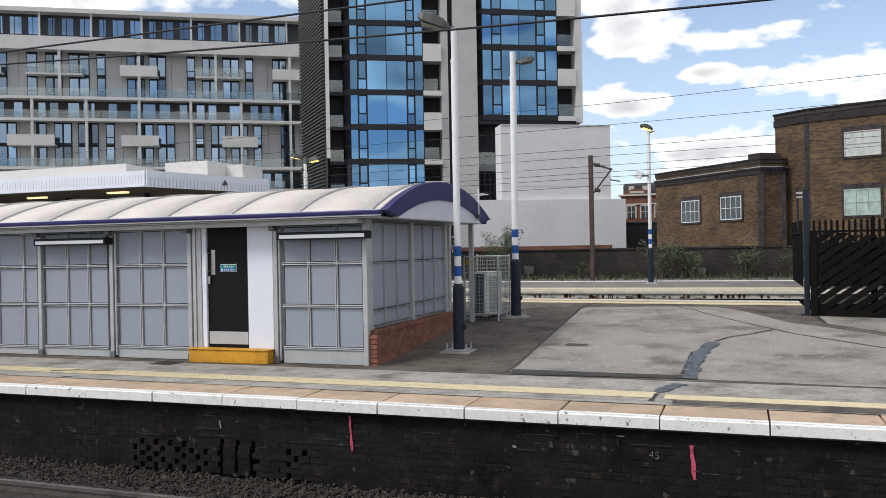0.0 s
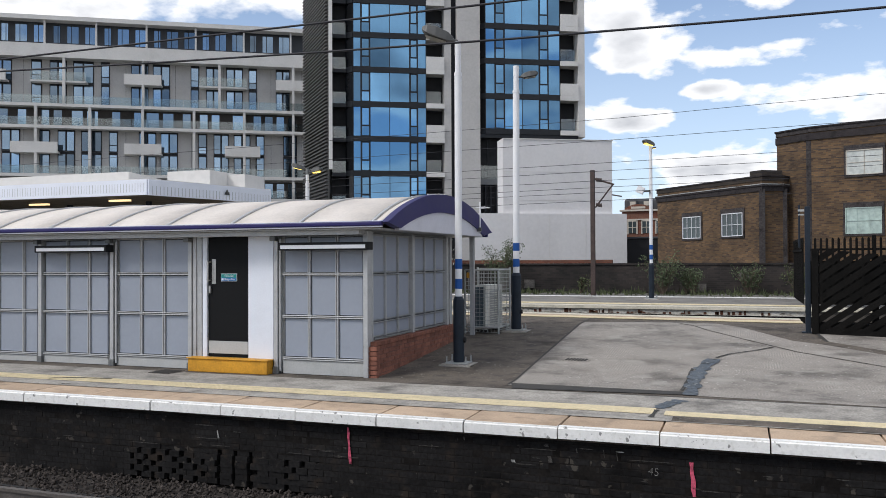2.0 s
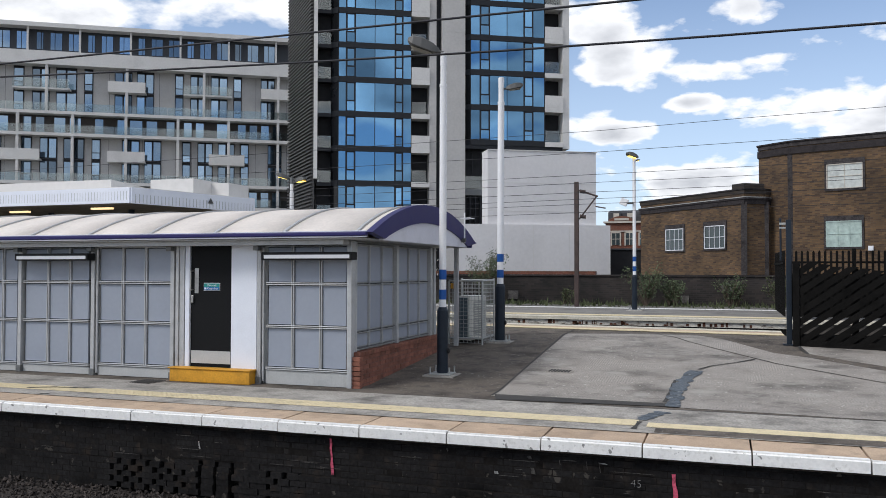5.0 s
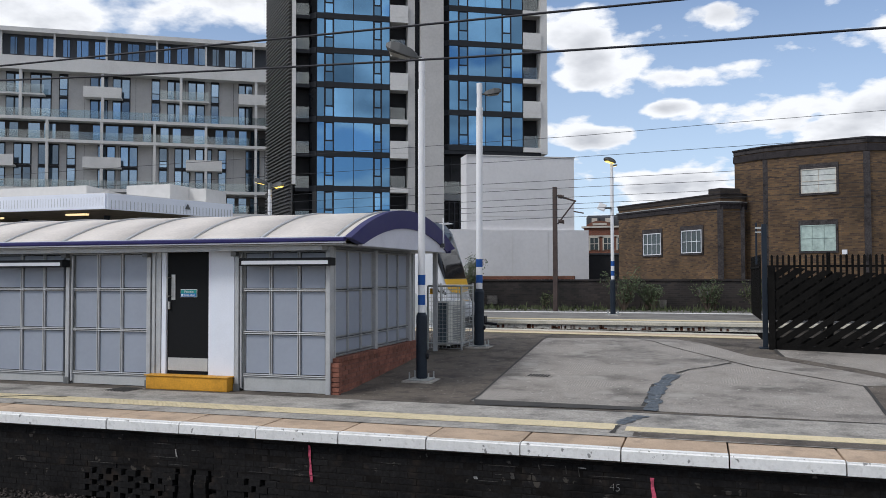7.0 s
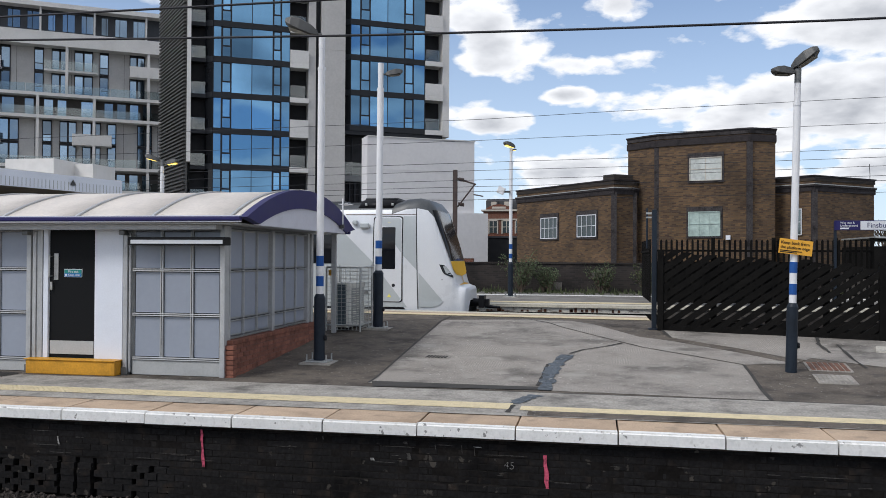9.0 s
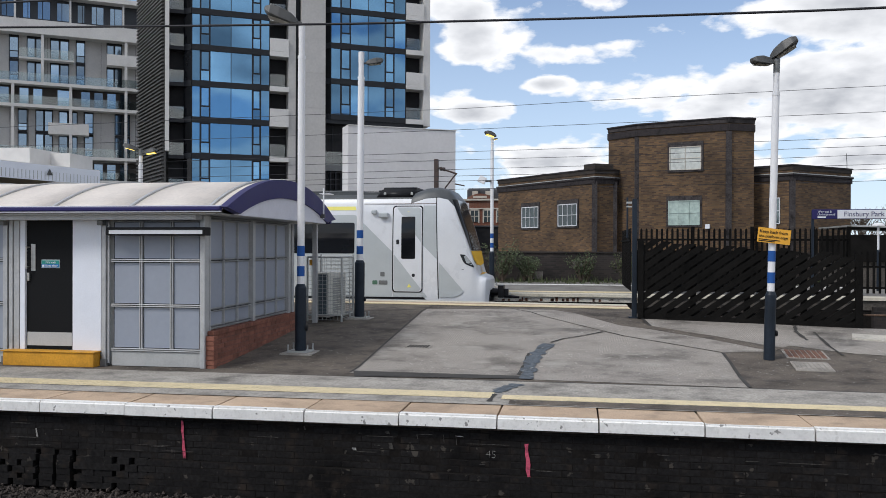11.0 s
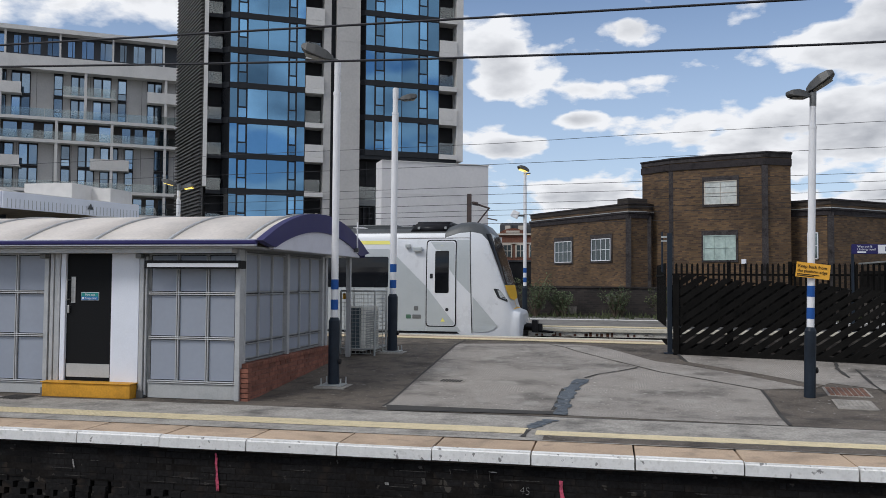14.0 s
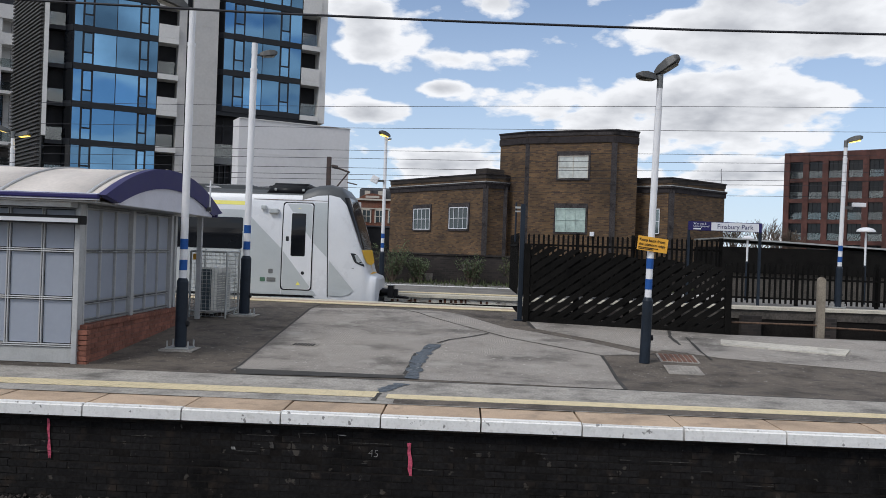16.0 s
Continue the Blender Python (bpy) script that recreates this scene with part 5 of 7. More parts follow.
for i in range(104):
    if rib_me is None:
        rib = part("rib", bbox(-0.006, 0.006, -0.047, -0.041, 3.67, 3.90), M["galv"], can)
        rib_me = rib.data
    else:
        rib = new("rib", rib_me)
        rib.parent = can
    if i < 68:
        rib.matrix_basis = pose(-14.85 - i * 0.095, 17.905, 0.02)
    else:
        fr = (i - 67) / 36.8
        rib.matrix_basis = pose(CA[0] + dd.x * fr, CA[1] + dd.y * fr, -0.05, 0, 0, ang)
for x, y in ((-19.6, 19.0), (-16.3, 18.62), (-19.53, 20.88)):
    t = thing("tube_light", "lit tube light under the canopy", "light", x, y, 3.52, group="canopy tube lights")
    part("tube", bbox(-0.34, 0.34, -0.06, 0.06, 0, 0.05), M["strip"], t, "warm glowing tube")
    part("housing", bbox(-0.36, 0.36, -0.08, 0.08, 0.051, 0.1), M["lamp_grey"], t)
    part("canopy_post", btube((x, y + 1.2, 0.35), (x, y + 1.2, 3.6), 0.09), M["post_dark"], can)
lamp_post(-14.35, 25.75, 0.45, 4.65, 0.3, "grey twin-headed lamp post behind the canopy", ((6, 4.62, 195, 0.85, 0.12), (0, 4.50, 0, 0.8, 0.15)), bands=False, r=0.07, lit=True)

# ---- train ----
train = thing("train", "white and grey electric commuter train with a yellow nose panel", "train", -2.6, 21.9, 0.0)
TW = 1.38
STATIONS = ((-30, 1.0, 3.30, 0.46), (-1.75, 1.0, 3.32, 0.46), (-1.35, 1.0, 3.46, 0.46), (-1.0, 0.995, 3.49, 0.46), (-0.74, 0.98, 3.43, 0.46), (-0.56, 0.965, 3.22, 0.47), (-0.42, 0.95, 2.82, 0.47),
            (-0.23, 0.925, 2.26, 0.48), (-0.09, 0.90, 1.76, 0.48), (-0.03, 0.885, 1.46, 0.49), (0.03, 0.87, 1.22, 0.50), (0.09, 0.86, 1.09, 0.50), (0.20, 0.845, 1.05, 0.50), (0.27, 0.81, 1.03, 0.54), (0.31, 0.68, 1.0, 0.74), (0.35, 0.46, 0.96, 1.22))


def section(sx, wf, zt, zb, n=40):
    """Cross-section of the body: bowed sides and a rounded roof shoulder."""
    pts = []
    zb2 = zb - 0.55
    for i in range(n + 1):
        a = math.pi * i / n
        c, s = math.cos(a), math.sin(a)
        yy = math.copysign(abs(c) ** 0.16, c)
        zz = s ** 0.42
        z = zb2 + (zt - zb2) * zz
        bow = 1.0 - 0.02 * max(0, (0.9 - z)) - 0.035 * max(0, z - 2.4) ** 2
        pts.append((sx, TW - TW * wf * yy * bow, z))
    return pts


SMOOTH = []
for (a, b) in zip(STATIONS, STATIONS[1:]):
    k = 1 if a[0] < -5 else 3
    for j in range(k):
        f = j / k
        SMOOTH.append(tuple(p + (q - p) * f for p, q in zip(a, b)))
SMOOTH.append(STATIONS[-1])
bm = bmesh.new()
rings = [[bm.verts.new(c) for c in section(*s)] for s in SMOOTH]
for a, b in zip(rings, rings[1:]):
    for i in range(len(a) - 1):
        f = bm.faces.new((a[i], b[i], b[i + 1], a[i + 1]))
        f.smooth = True
bm.faces.new(rings[-1])
bmesh.ops.recalc_face_normals(bm, faces=bm.faces[:])
bm.normal_update()
bm.faces.ensure_lookup_table()
for k, f in enumerate(bm.faces):
    row, i = divmod(k, 40)
    row = min(row, len(SMOOTH) - 1)
    if (14 if SMOOTH[row][0] < -2 else 12) <= i < (26 if SMOOTH[row][0] < -2 else 28) and row < len(SMOOTH) - 1 and SMOOTH[row][0] < -0.42:
        f.material_index = 1
body = part("body", bm, [M["train_white"], M["train_dark"], M["train_glass"], M["train_yellow"]], train, "white moulded body with a dark windscreen")


def flank_y(x, z):
    """Where the near flank lies at x along and z up."""
    k = max(i for i in range(len(STATIONS) - 1) if STATIONS[i][0] <= x)
    p, q = STATIONS[k], STATIONS[k + 1]
    f = (x - p[0]) / (q[0] - p[0])
    wf, zt, zb = (p[i] + (q[i] - p[i]) * f for i in (1, 2, 3))
    s_ = min(1.0, ((z - zb + 0.55) / (zt - zb + 0.55))) ** (1 / 0.42)
    c_ = math.sqrt(max(0, 1 - s_ * s_))
    return TW - TW * wf * c_ ** 0.16 * (1.0 - 0.02 * max(0, 0.9 - z) - 0.035 * max(0, z - 2.4) ** 2)


def nose_x(y, z):
    """How far forward the nose reaches at y across and z up."""
    lo, hi = -1.7, 0.349
    for _ in range(40):
        m = (lo + hi) / 2
        if z < flank_top(m) and flank_y(m, z) < y:
            lo = m
        else:
            hi = m
    return lo


def flank_top(x):
    k = max(i for i in range(len(STATIONS) - 1) if STATIONS[i][0] <= x)
    p, q = STATIONS[k], STATIONS[k + 1]
    return p[2] + (q[2] - p[2]) * (x - p[0]) / (q[0] - p[0])


def nose_skin(name, edge, z0, z1, material, label, out=0.014, rows=14, cols=14):
    """A smooth panel over the nose; edge(v): its rear edge along the flank, from top to foot."""
    bm = bmesh.new()
    grid = []
    for r in range(rows + 1):
        v = r / rows
        z = z0 + (z1 - z0) * v
        ye = min(flank_y(edge(v), z), TW - 0.02)
        line = []
        for c in range(2 * cols + 1):
            u = c / cols
            y = ye + (TW - ye) * min(u, 2 - u)
            x = nose_x(max(y, 0.001), z) + out
            line.append(bm.verts.new((x, (y if u <= 1 else 2 * TW - y) + (-out if u < 0.6 else out if u > 1.4 else 0), z)))
        grid.append(line)
    for a_, b_ in zip(grid, grid[1:]):
        for c in range(2 * cols):
            f = bm.faces.new((a_[c], b_[c], b_[c + 1], a_[c + 1]))
            f.smooth = True
    return part(name, bm, material, train, label)


M["screen"] = glass_mat("dark_windscreen", (0.010, 0.011, 0.013), 0.08, spec=0.12)
nose_skin("windscreen", lambda v: -0.64 + 0.51 * v, 3.14, 1.76, M["screen"], "dark raked windscreen")
nose_skin("nose_panel", lambda v: -0.13 + 0.21 * v, 1.75, 1.10, M["train_yellow"], "yellow nose panel")


def side_plate(name, pts, material, parent, out=0.006, label="", thick=0.01):
    """A plate that follows the near flank; pts are (x, z) from the headlight."""
    bm = bmesh.new()
    bm.faces.new([bm.verts.new((x, 0, z)) for x, z in pts])
    zs = [z for x, z in pts]
    for k in range(1, 24):
        z = 0.4 + k * 0.13
        if min(zs) < z < max(zs):
            bmesh.ops.bisect_plane(bm, geom=bm.verts[:] + bm.edges[:] + bm.faces[:], plane_co=(0, 0, z), plane_no=(0, 0, 1))
    bm.normal_update()
    for f in bm.faces:
        if f.normal.y > 0:
            f.normal_flip()
    for v in bm.verts:
        v.co.y = flank_y(v.co.x + 1e-5 if v.co.x > -29.9 else -29.9, v.co.z) - out
    return part(name, bm, material, parent, label)


def rounded(x0, x1, z0, z1, r=0.08):
    pts = []
    for cx, cz, a0 in ((x1 - r, z1 - r, 0), (x0 + r, z1 - r, 90), (x0 + r, z0 + r, 180), (x1 - r, z0 + r, 270)):
        for k in range(4):
            a = radians(a0 + 30 * k)
            pts.append((cx + r * math.cos(a), cz + r * math.sin(a)))
    return pts


M["dull_green"] = mat("dull_green_label", (0.07, 0.15, 0.10), 0.5)
side_plate("grey_flash", [(-30, 0.50), (-2.245, 0.50), (-2.245, 1.72), (-3.16, 2.60), (-3.3, 2.72), (-30, 2.72)], M["train_grey"], train, 0.007, "pale grey lower side")
side_plate("grey_flash", [(-2.22, 0.50), (-1.28, 0.50), (-1.36, 0.62), (-2.22, 0.62)], M["train_grey"], train, 0.007, "pale grey sill")
side_plate("grey_flash", [(-1.40, 1.90), (-1.005, 1.50), (-1.04, 2.97), (-1.40, 2.97)], M["train_grey"], train, 0.008, "grey upper flash")
side_plate("grey_flash", [(-0.955, 0.50), (-0.60, 0.50), (-0.40, 0.56), (-0.30, 0.67), (-0.955, 1.44)], M["train_grey"], train, 0.02, "grey diagonal flash")
# the shadow below the body, drawn as a black strip on the flank
side_plate("sole_line", [(-30, 0.44), (-1.32, 0.44), (-1.38, 0.495), (-30, 0.495)], M["train_black"], train, 0.009, "black strip drawn as the shadow under the body")
side_plate("roof_line", [(-3.05, 3.015), (-1.05, 3.015), (-1.05, 3.03), (-3.05, 3.03)], M["rust"], train, 0.006, "thin orange-brown line")
side_plate("yellow_stripe", [(-30, 2.85), (-3.26, 2.85), (-3.30, 2.955), (-30, 2.955)], M["stripe_yellow"], train, 0.004, "yellow cantrail stripe")
for k in range(6):
    side_plate("window", rounded(-7.3 - k * 4.2, -3.30 - k * 4.2, 1.67, 2.51, 0.05), M["train_glass"], train, 0.014, "dark side window")
seal = side_plate("door_seal", rounded(-2.24, -1.405, 0.62, 2.97), M["train_black"], train, 0.012, "black door seal")
tdoor = side_plate("cab_door", rounded(-2.212, -1.432, 0.648, 2.943), M["train_white"], train, 0.020, "white cab door")
side_plate("grey_flash", [(-2.2, 0.70), (-2.14, 0.66), (-1.50, 0.66), (-1.45, 0.72), (-2.2, 1.66)], M["train_grey"], tdoor, 0.023, "grey diagonal flash")
side_plate("grey_flash", [(-1.45, 1.97), (-1.45, 2.87), (-1.52, 2.92), (-2.13, 2.92)], M["train_grey"], tdoor, 0.023, "grey upper flash")
side_plate("door_window", rounded(-1.99, -1.61, 1.53, 2.67, 0.03), M["train_glass"], tdoor, 0.026, "tall dark door window")
side_plate("door_lock", rounded(-2.13, -2.05, 1.92, 2.05, 0.02), M["frame_dark"], tdoor, 0.026)
side_plate("door_lock", rounded(-1.70, -1.61, 1.04, 1.13, 0.04), M["frame_dark"], tdoor, 0.026)
side_plate("warning_mark", [(-1.83, 0.76), (-1.71, 0.76), (-1.77, 0.86)], M["stripe_yellow"], tdoor, 0.026)
side_plate("warning_mark", [(-1.83, 2.80), (-1.71, 2.80), (-1.71, 2.92), (-1.83, 2.92)], M["stripe_yellow"], tdoor, 0.026)
side_plate("panel_gap", [(-0.985, 0.46), (-0.965, 0.46), (-1.04, 3.2), (-1.06, 3.2)], M["train_black"], train, 0.010, "black panel gap")
side_plate("panel_line", [(-0.95, 1.23), (-0.3, 1.24), (-0.3, 1.252), (-0.95, 1.242)], M["frame_dark"], train, 0.004)
side_plate("marker", rounded(-2.57, -2.45, 1.05, 1.17, 0.02), M["post_grey"], train, 0.014)
side_plate("marker", rounded(-2.79, -2.65, 0.83, 0.94, 0.02), M["dull_green"], train, 0.014)
side_plate("marker", rounded(-2.61, -2.37, 0.83, 0.94, 0.02), M["post_grey"], train, 0.014)
part("mirror_camera", bbox(-2.6, -2.35, -0.08, 0.06, 2.64, 2.78, 0.03), M["train_grey"], train, "side camera housing")
part("mirror_camera", bbox(-2.82, -2.68, -0.05, 0.06, 2.74, 2.86, 0.03), M["train_grey"], train, "side camera housing")


bm = bmesh.new()
cols = []
for i in range(9):
    f = i / 8
    x_ = -0.40 + 0.36 * f
    top_ = 1.66 - 0.04 * f if f < 0.36 else 1.646 - 0.30 * (f - 0.36) / 0.64
    low_ = 1.65 - 0.24 * f / 0.3 if f < 0.3 else 1.41 - 0.11 * (f - 0.3) / 0.7
    cols.append([bm.verts.new((x_, flank_y(x_, zz) - 0.014, zz)) for zz in (low_, (low_ + top_) / 2, top_)])
for a_, b_ in zip(cols, cols[1:]):
    for k in range(2):
        bm.faces.new((a_[k], b_[k], b_[k + 1], a_[k + 1]))
hl = part("headlight", bm, M["train_glass"], train, "dark swept headlight")
side_plate("lamp_lens", [(-0.30, 1.61), (-0.22, 1.61), (-0.07, 1.40), (-0.09, 1.37), (-0.23, 1.43)], M["lamp_clear"], hl, 0.022, "clear lamp lens")
bm = bmesh.new()
add_box(bm, -30, -1.75, 0.35, 2.4, 3.28, 3.36)
part("roof_deck", bm, M["train_dark"], train, "dark grey roof")
bm = bmesh.new()
add_box(bm, -2.86, -1.60, 0.16, 2.60, 3.14, 3.50)
for v in bm.verts:
    if v.co.z > 3.3:
        v.co.x += 0.18 if v.co.x < -2 else 0.02
        v.co.y += 0.30 if v.co.y < 1 else -0.30
bmesh.ops.bevel(bm, geom=bm.edges[:], offset=0.09, segments=4, affect="EDGES")
for f in bm.faces:
    f.smooth = True
pod = part("roof_pod", bm, M["train_black"], train, "black roof equipment")
for xq in (-2.5, -1.75):
    part("bracket", bbox(xq - 0.03, xq + 0.03, 0.2, 0.26, 3.27, 3.34, 0.01), M["galv"], pod, "small pale bracket")
part("roof_pod", bbox(-9, -3.2, 0.5, 2.3, 3.36, 3.42, 0.02), M["train_dark"], train)
bm = btube((0.1, TW, 0.60), (0.62, TW, 0.58), 0.13, 0.10, 12)
add_box(bm, 0.52, 0.68, TW - 0.2, TW + 0.2, 0.44, 0.78)
add_box(bm, 0.68, 0.80, TW - 0.12, TW + 0.12, 0.48, 0.68)
part("coupler", bm, M["train_black"], train, "black front coupler")
bm = btube((0.68, TW, 0.48), (1.1, TW + 0.1, 0.44), 0.05, 0.03, 8)
part("coupler_hose", bm, M["train_black"], train)
part("underframe", bbox(-30, 0.1, 0.35, 2.4, -0.35, 0.1), M["train_black"], train)
part("skirt", bbox(-30, -2.4, 0.06, 0.12, -0.2, 0.44), M["train_black"], train, "dark underframe skirt")

# ---- brick building beyond the wall ----
brick_house = thing("brick_building", "yellow-brown brick building with dark brick trim", "building")
TOWER = [(1.66, 41.5), (2.96, 40.3), (6.86, 38.75), (8.06, 39.3), (9.0, 47), (3.0, 49)]
LEFT_W = [(-4.2, 46.1), (0.95, 40.0), (1.9, 40.6), (5.5, 48), (0, 52)]
RIGHT_W = [(8.0, 40.35), (9.67, 39.1), (12.97, 41.8), (12.0, 48), (7.0, 47)]


def inset(poly, d):
    cx, cy = sum(p[0] for p in poly) / len(poly), sum(p[1] for p in poly) / len(poly)
    return [(x + (cx - x) / math.hypot(cx - x, cy - y) * d, y + (cy - y) / math.hypot(cx - x, cy - y) * d) for x, y in poly]


for poly, top, band in ((TOWER, 7.74, 0.62), (LEFT_W, 5.62, 0.95), (RIGHT_W, 5.62, 0.95)):
    part("wall", prism(poly, -1.0, top - 0.25), M["london"], brick_house, "weathered yellow stock brick wall")
    part("parapet", prism(inset(poly, -0.05), top - 0.249, top - 0.06), M["quoin"] if poly is TOWER else M["sooty_parapet"], brick_house)
    part("coping", prism(inset(poly, -0.11), top - 0.059, top), M["blue_brick"], brick_house, "dark projecting coping")
    if poly is not TOWER:
        part("cornice", prism(inset(poly, -0.07), top - 0.72, top - 0.50), M["blue_brick"], brick_house, "dark brick cornice")
        part("cornice", prism(inset(poly, -0.13), top - 0.50, top - 0.42), M["blue_brick"], brick_house, "dark brick cornice")
        part("flashing", prism(inset(poly, -0.135), top - 0.419, top - 0.385), M["galv"], brick_house, "pale lead flashing")
    else:
        part("cornice", prism(inset(poly, -0.07), top - 0.60, top - 0.30), M["blue_brick"], brick_house, "dark brick cornice")
    for (x, y) in poly[1:3] if poly is not RIGHT_W else poly[1:2]:
        part("quoin", prism([(x - 0.13, y - 0.03), (x + 0.13, y - 0.03), (x + 0.12, y + 0.4), (x - 0.12, y + 0.4)], -0.5, top - 0.62), M["quoin"], brick_house, "dark brick corner strip")
part("parapet_step", prism([(0.45, 40.6), (0.95, 40.02), (1.85, 40.62), (1.7, 42.5)], 5.625, 5.86), M["sooty_parapet"], brick_house)


def face_window(a, b, s0, s1, z0, z1, nx, nz, parent, pane, frame_m, surround=None, name="window"):
    """A framed window on the wall from a to b (plan points), between the fractions s0 and s1."""
    a, b = Vector((*a, 0)), Vector((*b, 0))
    d = (b - a)
    L = d.length
    d.normalize()
    if d.x < 0:
        a, b, d = b, a, -d
        s0, s1 = 1 - s1, 1 - s0
    w = (s1 - s0) * L
    e = part(name, bbox(0, w, -0.035, 0.02, z0, z1), pane, parent, "paned window")
    e.matrix_basis = pose(a.x + d.x * s0 * L, a.y + d.y * s0 * L, 0, 0, 0, math.degrees(math.atan2(d.y, d.x)))
    t = 0.038
    for p in ([(0, w, z0, z0 + t), (0, w, z1 - t, z1), (0, t, z0, z1), (w - t, w, z0, z1)]):
        part("frame", bbox(p[0], p[1], -0.07, -0.036, p[2], p[3]), frame_m, e)
    for i in range(1, nx):
        part("glazing_bar", bbox(w * i / nx - 0.012, w * i / nx + 0.012, -0.06, -0.037, z0 + t, z1 - t), frame_m, e)
    for i in range(1, nz):
        z = z0 + (z1 - z0) * i / nz
        part("glazing_bar", bbox(t, w - t, -0.062, -0.038, z - 0.012, z + 0.012), frame_m, e)
    if surround:
        q = 0.09
        for p in ((-q, w + q, z1, z1 + 0.22), (-q, 0, z0, z1), (w, w + q, z0, z1), (-q, w + q, z0 - 0.09, z0)):
            part("surround", bbox(p[0], p[1], -0.05, 0.02, p[2], p[3]), surround, e, "dark brick surround")
    return e


face_window(TOWER[1], TOWER[2], 0.366, 0.714, 5.44, 6.52, 2, 2, brick_house, M["frosted"], M["stone"], M["quoin"])
face_window(TOWER[1], TOWER[2], 0.355, 0.70, 2.89, 4.03, 3, 2, brick_house, M["pane_green"], M["pane_green"], M["quoin"])
face_window(LEFT_W[1], LEFT_W[0], 0.536, 0.717, 2.87, 3.98, 4, 2, brick_house, M["house_pane"], M["sign_white"], M["quoin"])
face_window(LEFT_W[1], LEFT_W[0], 0.153, 0.336, 2.90, 4.0, 4, 2, brick_house, M["house_pane"], M["sign_white"], M["quoin"])
face_window(RIGHT_W[0], RIGHT_W[1], 0.506, 0.741, 2.94, 4.14, 1, 2, brick_house, M["pane"], M["sign_white"])

wbx = part("wall_box", bbox(-0.1, 0.1, -0.12, 0.0, 2.72, 2.92), M["sign_white"], brick_house, "small white box on the wall")
wbx.matrix_basis = pose(6.02, 39.09, 0, 0, 0, -22.3)
M["faded_patch"] = mat("faded_paint_patch", (0.10, 0.092, 0.085), 0.9, vary=0.5, scale=4, second=(0.03, 0.026, 0.024))
for xx, z0, z1, ww in ((-0.1, 0.95, 1.32, 0.55), (-9.6, 0.5, 0.9, 0.5), (-2.0, 0.4, 0.75, 0.6)):
    tagged(part("trim_paint_patch", bbox(xx, xx + ww, 37.93, 37.944, z0, z1), M["faded_patch"]), "faded grey paint patch on the wall", "paint mark", kind="structure")

# ---- red corner house further back ----
vic = thing("red_brick_house", "red brick house with pale stone trim and a slate mansard roof", "house", -8.3, 60, 0.9)
part("wall", bbox(0.35, 6.0, 0, 8, -1.9, 4.35), M["victorian"], vic)
part("cornice", bbox(0.2, 6.1, -0.15, 8, 4.35, 4.47), M["stone"], vic, "pale stone cornice")
part("string_course", bbox(0.3, 6.0, -0.08, 0.0, 3.72, 3.80), M["stone"], vic)
part("mansard", bbox(0.5, 5.9, 0.2, 7.5, 4.475, 5.2, 0.1), M["slate"], vic, "dark slate mansard roof")
part("ridge", bbox(0.6, 5.8, 0.35, 7.3, 5.2, 5.27), M["slate"], vic)
bm = bmesh.new()
ped = [(0.55 + 1.9 * i / 10, 4.475 + 0.30 * (1 - (2 * i / 10 - 1) ** 2) + 0.08) for i in range(11)] + [(2.45, 4.475), (0.55, 4.475)]
pa, pb_ = [bm.verts.new((x, -0.12, z)) for x, z in ped], [bm.verts.new((x, 0.1, z)) for x, z in ped]
bm.faces.new(pa); bm.faces.new(pb_[::-1])
for i in range(len(ped)):
    bm.faces.new((pa[i], pb_[i], pb_[(i + 1) % len(ped)], pa[(i + 1) % len(ped)]))
bmesh.ops.recalc_face_normals(bm, faces=bm.faces[:])
part("pediment", bm, M["victorian"], vic, "curved red brick pediment")
part("pediment_panel", bbox(1.0, 2.0, -0.15, -0.121, 4.53, 4.68), M["stone"], vic, "pale stone panel")
for xx in (0.81, 1.78, 2.75, 3.7):
    wnd = part("window", bbox(xx, xx + 0.55, -0.04, 0.02, 2.78, 3.62), M["house_pane"], vic)
    part("frame", bbox(xx - 0.09, xx, -0.07, 0.0, 2.72, 3.70), M["stone"], wnd)
    part("frame", bbox(xx + 0.55, xx + 0.64, -0.07, 0.0, 2.72, 3.70), M["stone"], wnd)
    part("frame", bbox(xx - 0.09, xx + 0.64, -0.07, 0.0, 3.62, 3.72), M["stone"], wnd)
    part("glazing_bar", bbox(xx + 0.255, xx + 0.295, -0.07, -0.041, 2.78, 3.62), M["stone"], wnd)
    part("glazing_bar", bbox(xx, xx + 0.55, -0.07, -0.041, 3.18, 3.22), M["stone"], wnd)
    dorm = part("dormer", bbox(xx, xx + 0.6, 0.05, 0.4, 4.7, 5.12), M["slate"], vic)
    part("dormer_pane", bbox(xx + 0.1, xx + 0.5, 0.02, 0.045, 4.75, 5.05), M["stone"], dorm, "pale dormer window")
vic_low = thing("dark_shed", "low dark shed behind the wall", "shed", -8.6, 56, 0)
part("wall", bbox(0, 4.5, 0, 2, -1, 3.2), M["recess"], vic_low)
part("roof", bbox(-0.1, 4.6, -0.1, 2.1, 3.21, 3.32), M["slate"], vic_low)

# ---- development: white block, tower, apartments ----
TURN = 29.0


def local(name, label, category, ox, oy, turn=TURN):
    return thing(name, label, category, ox, oy, 0, turn)


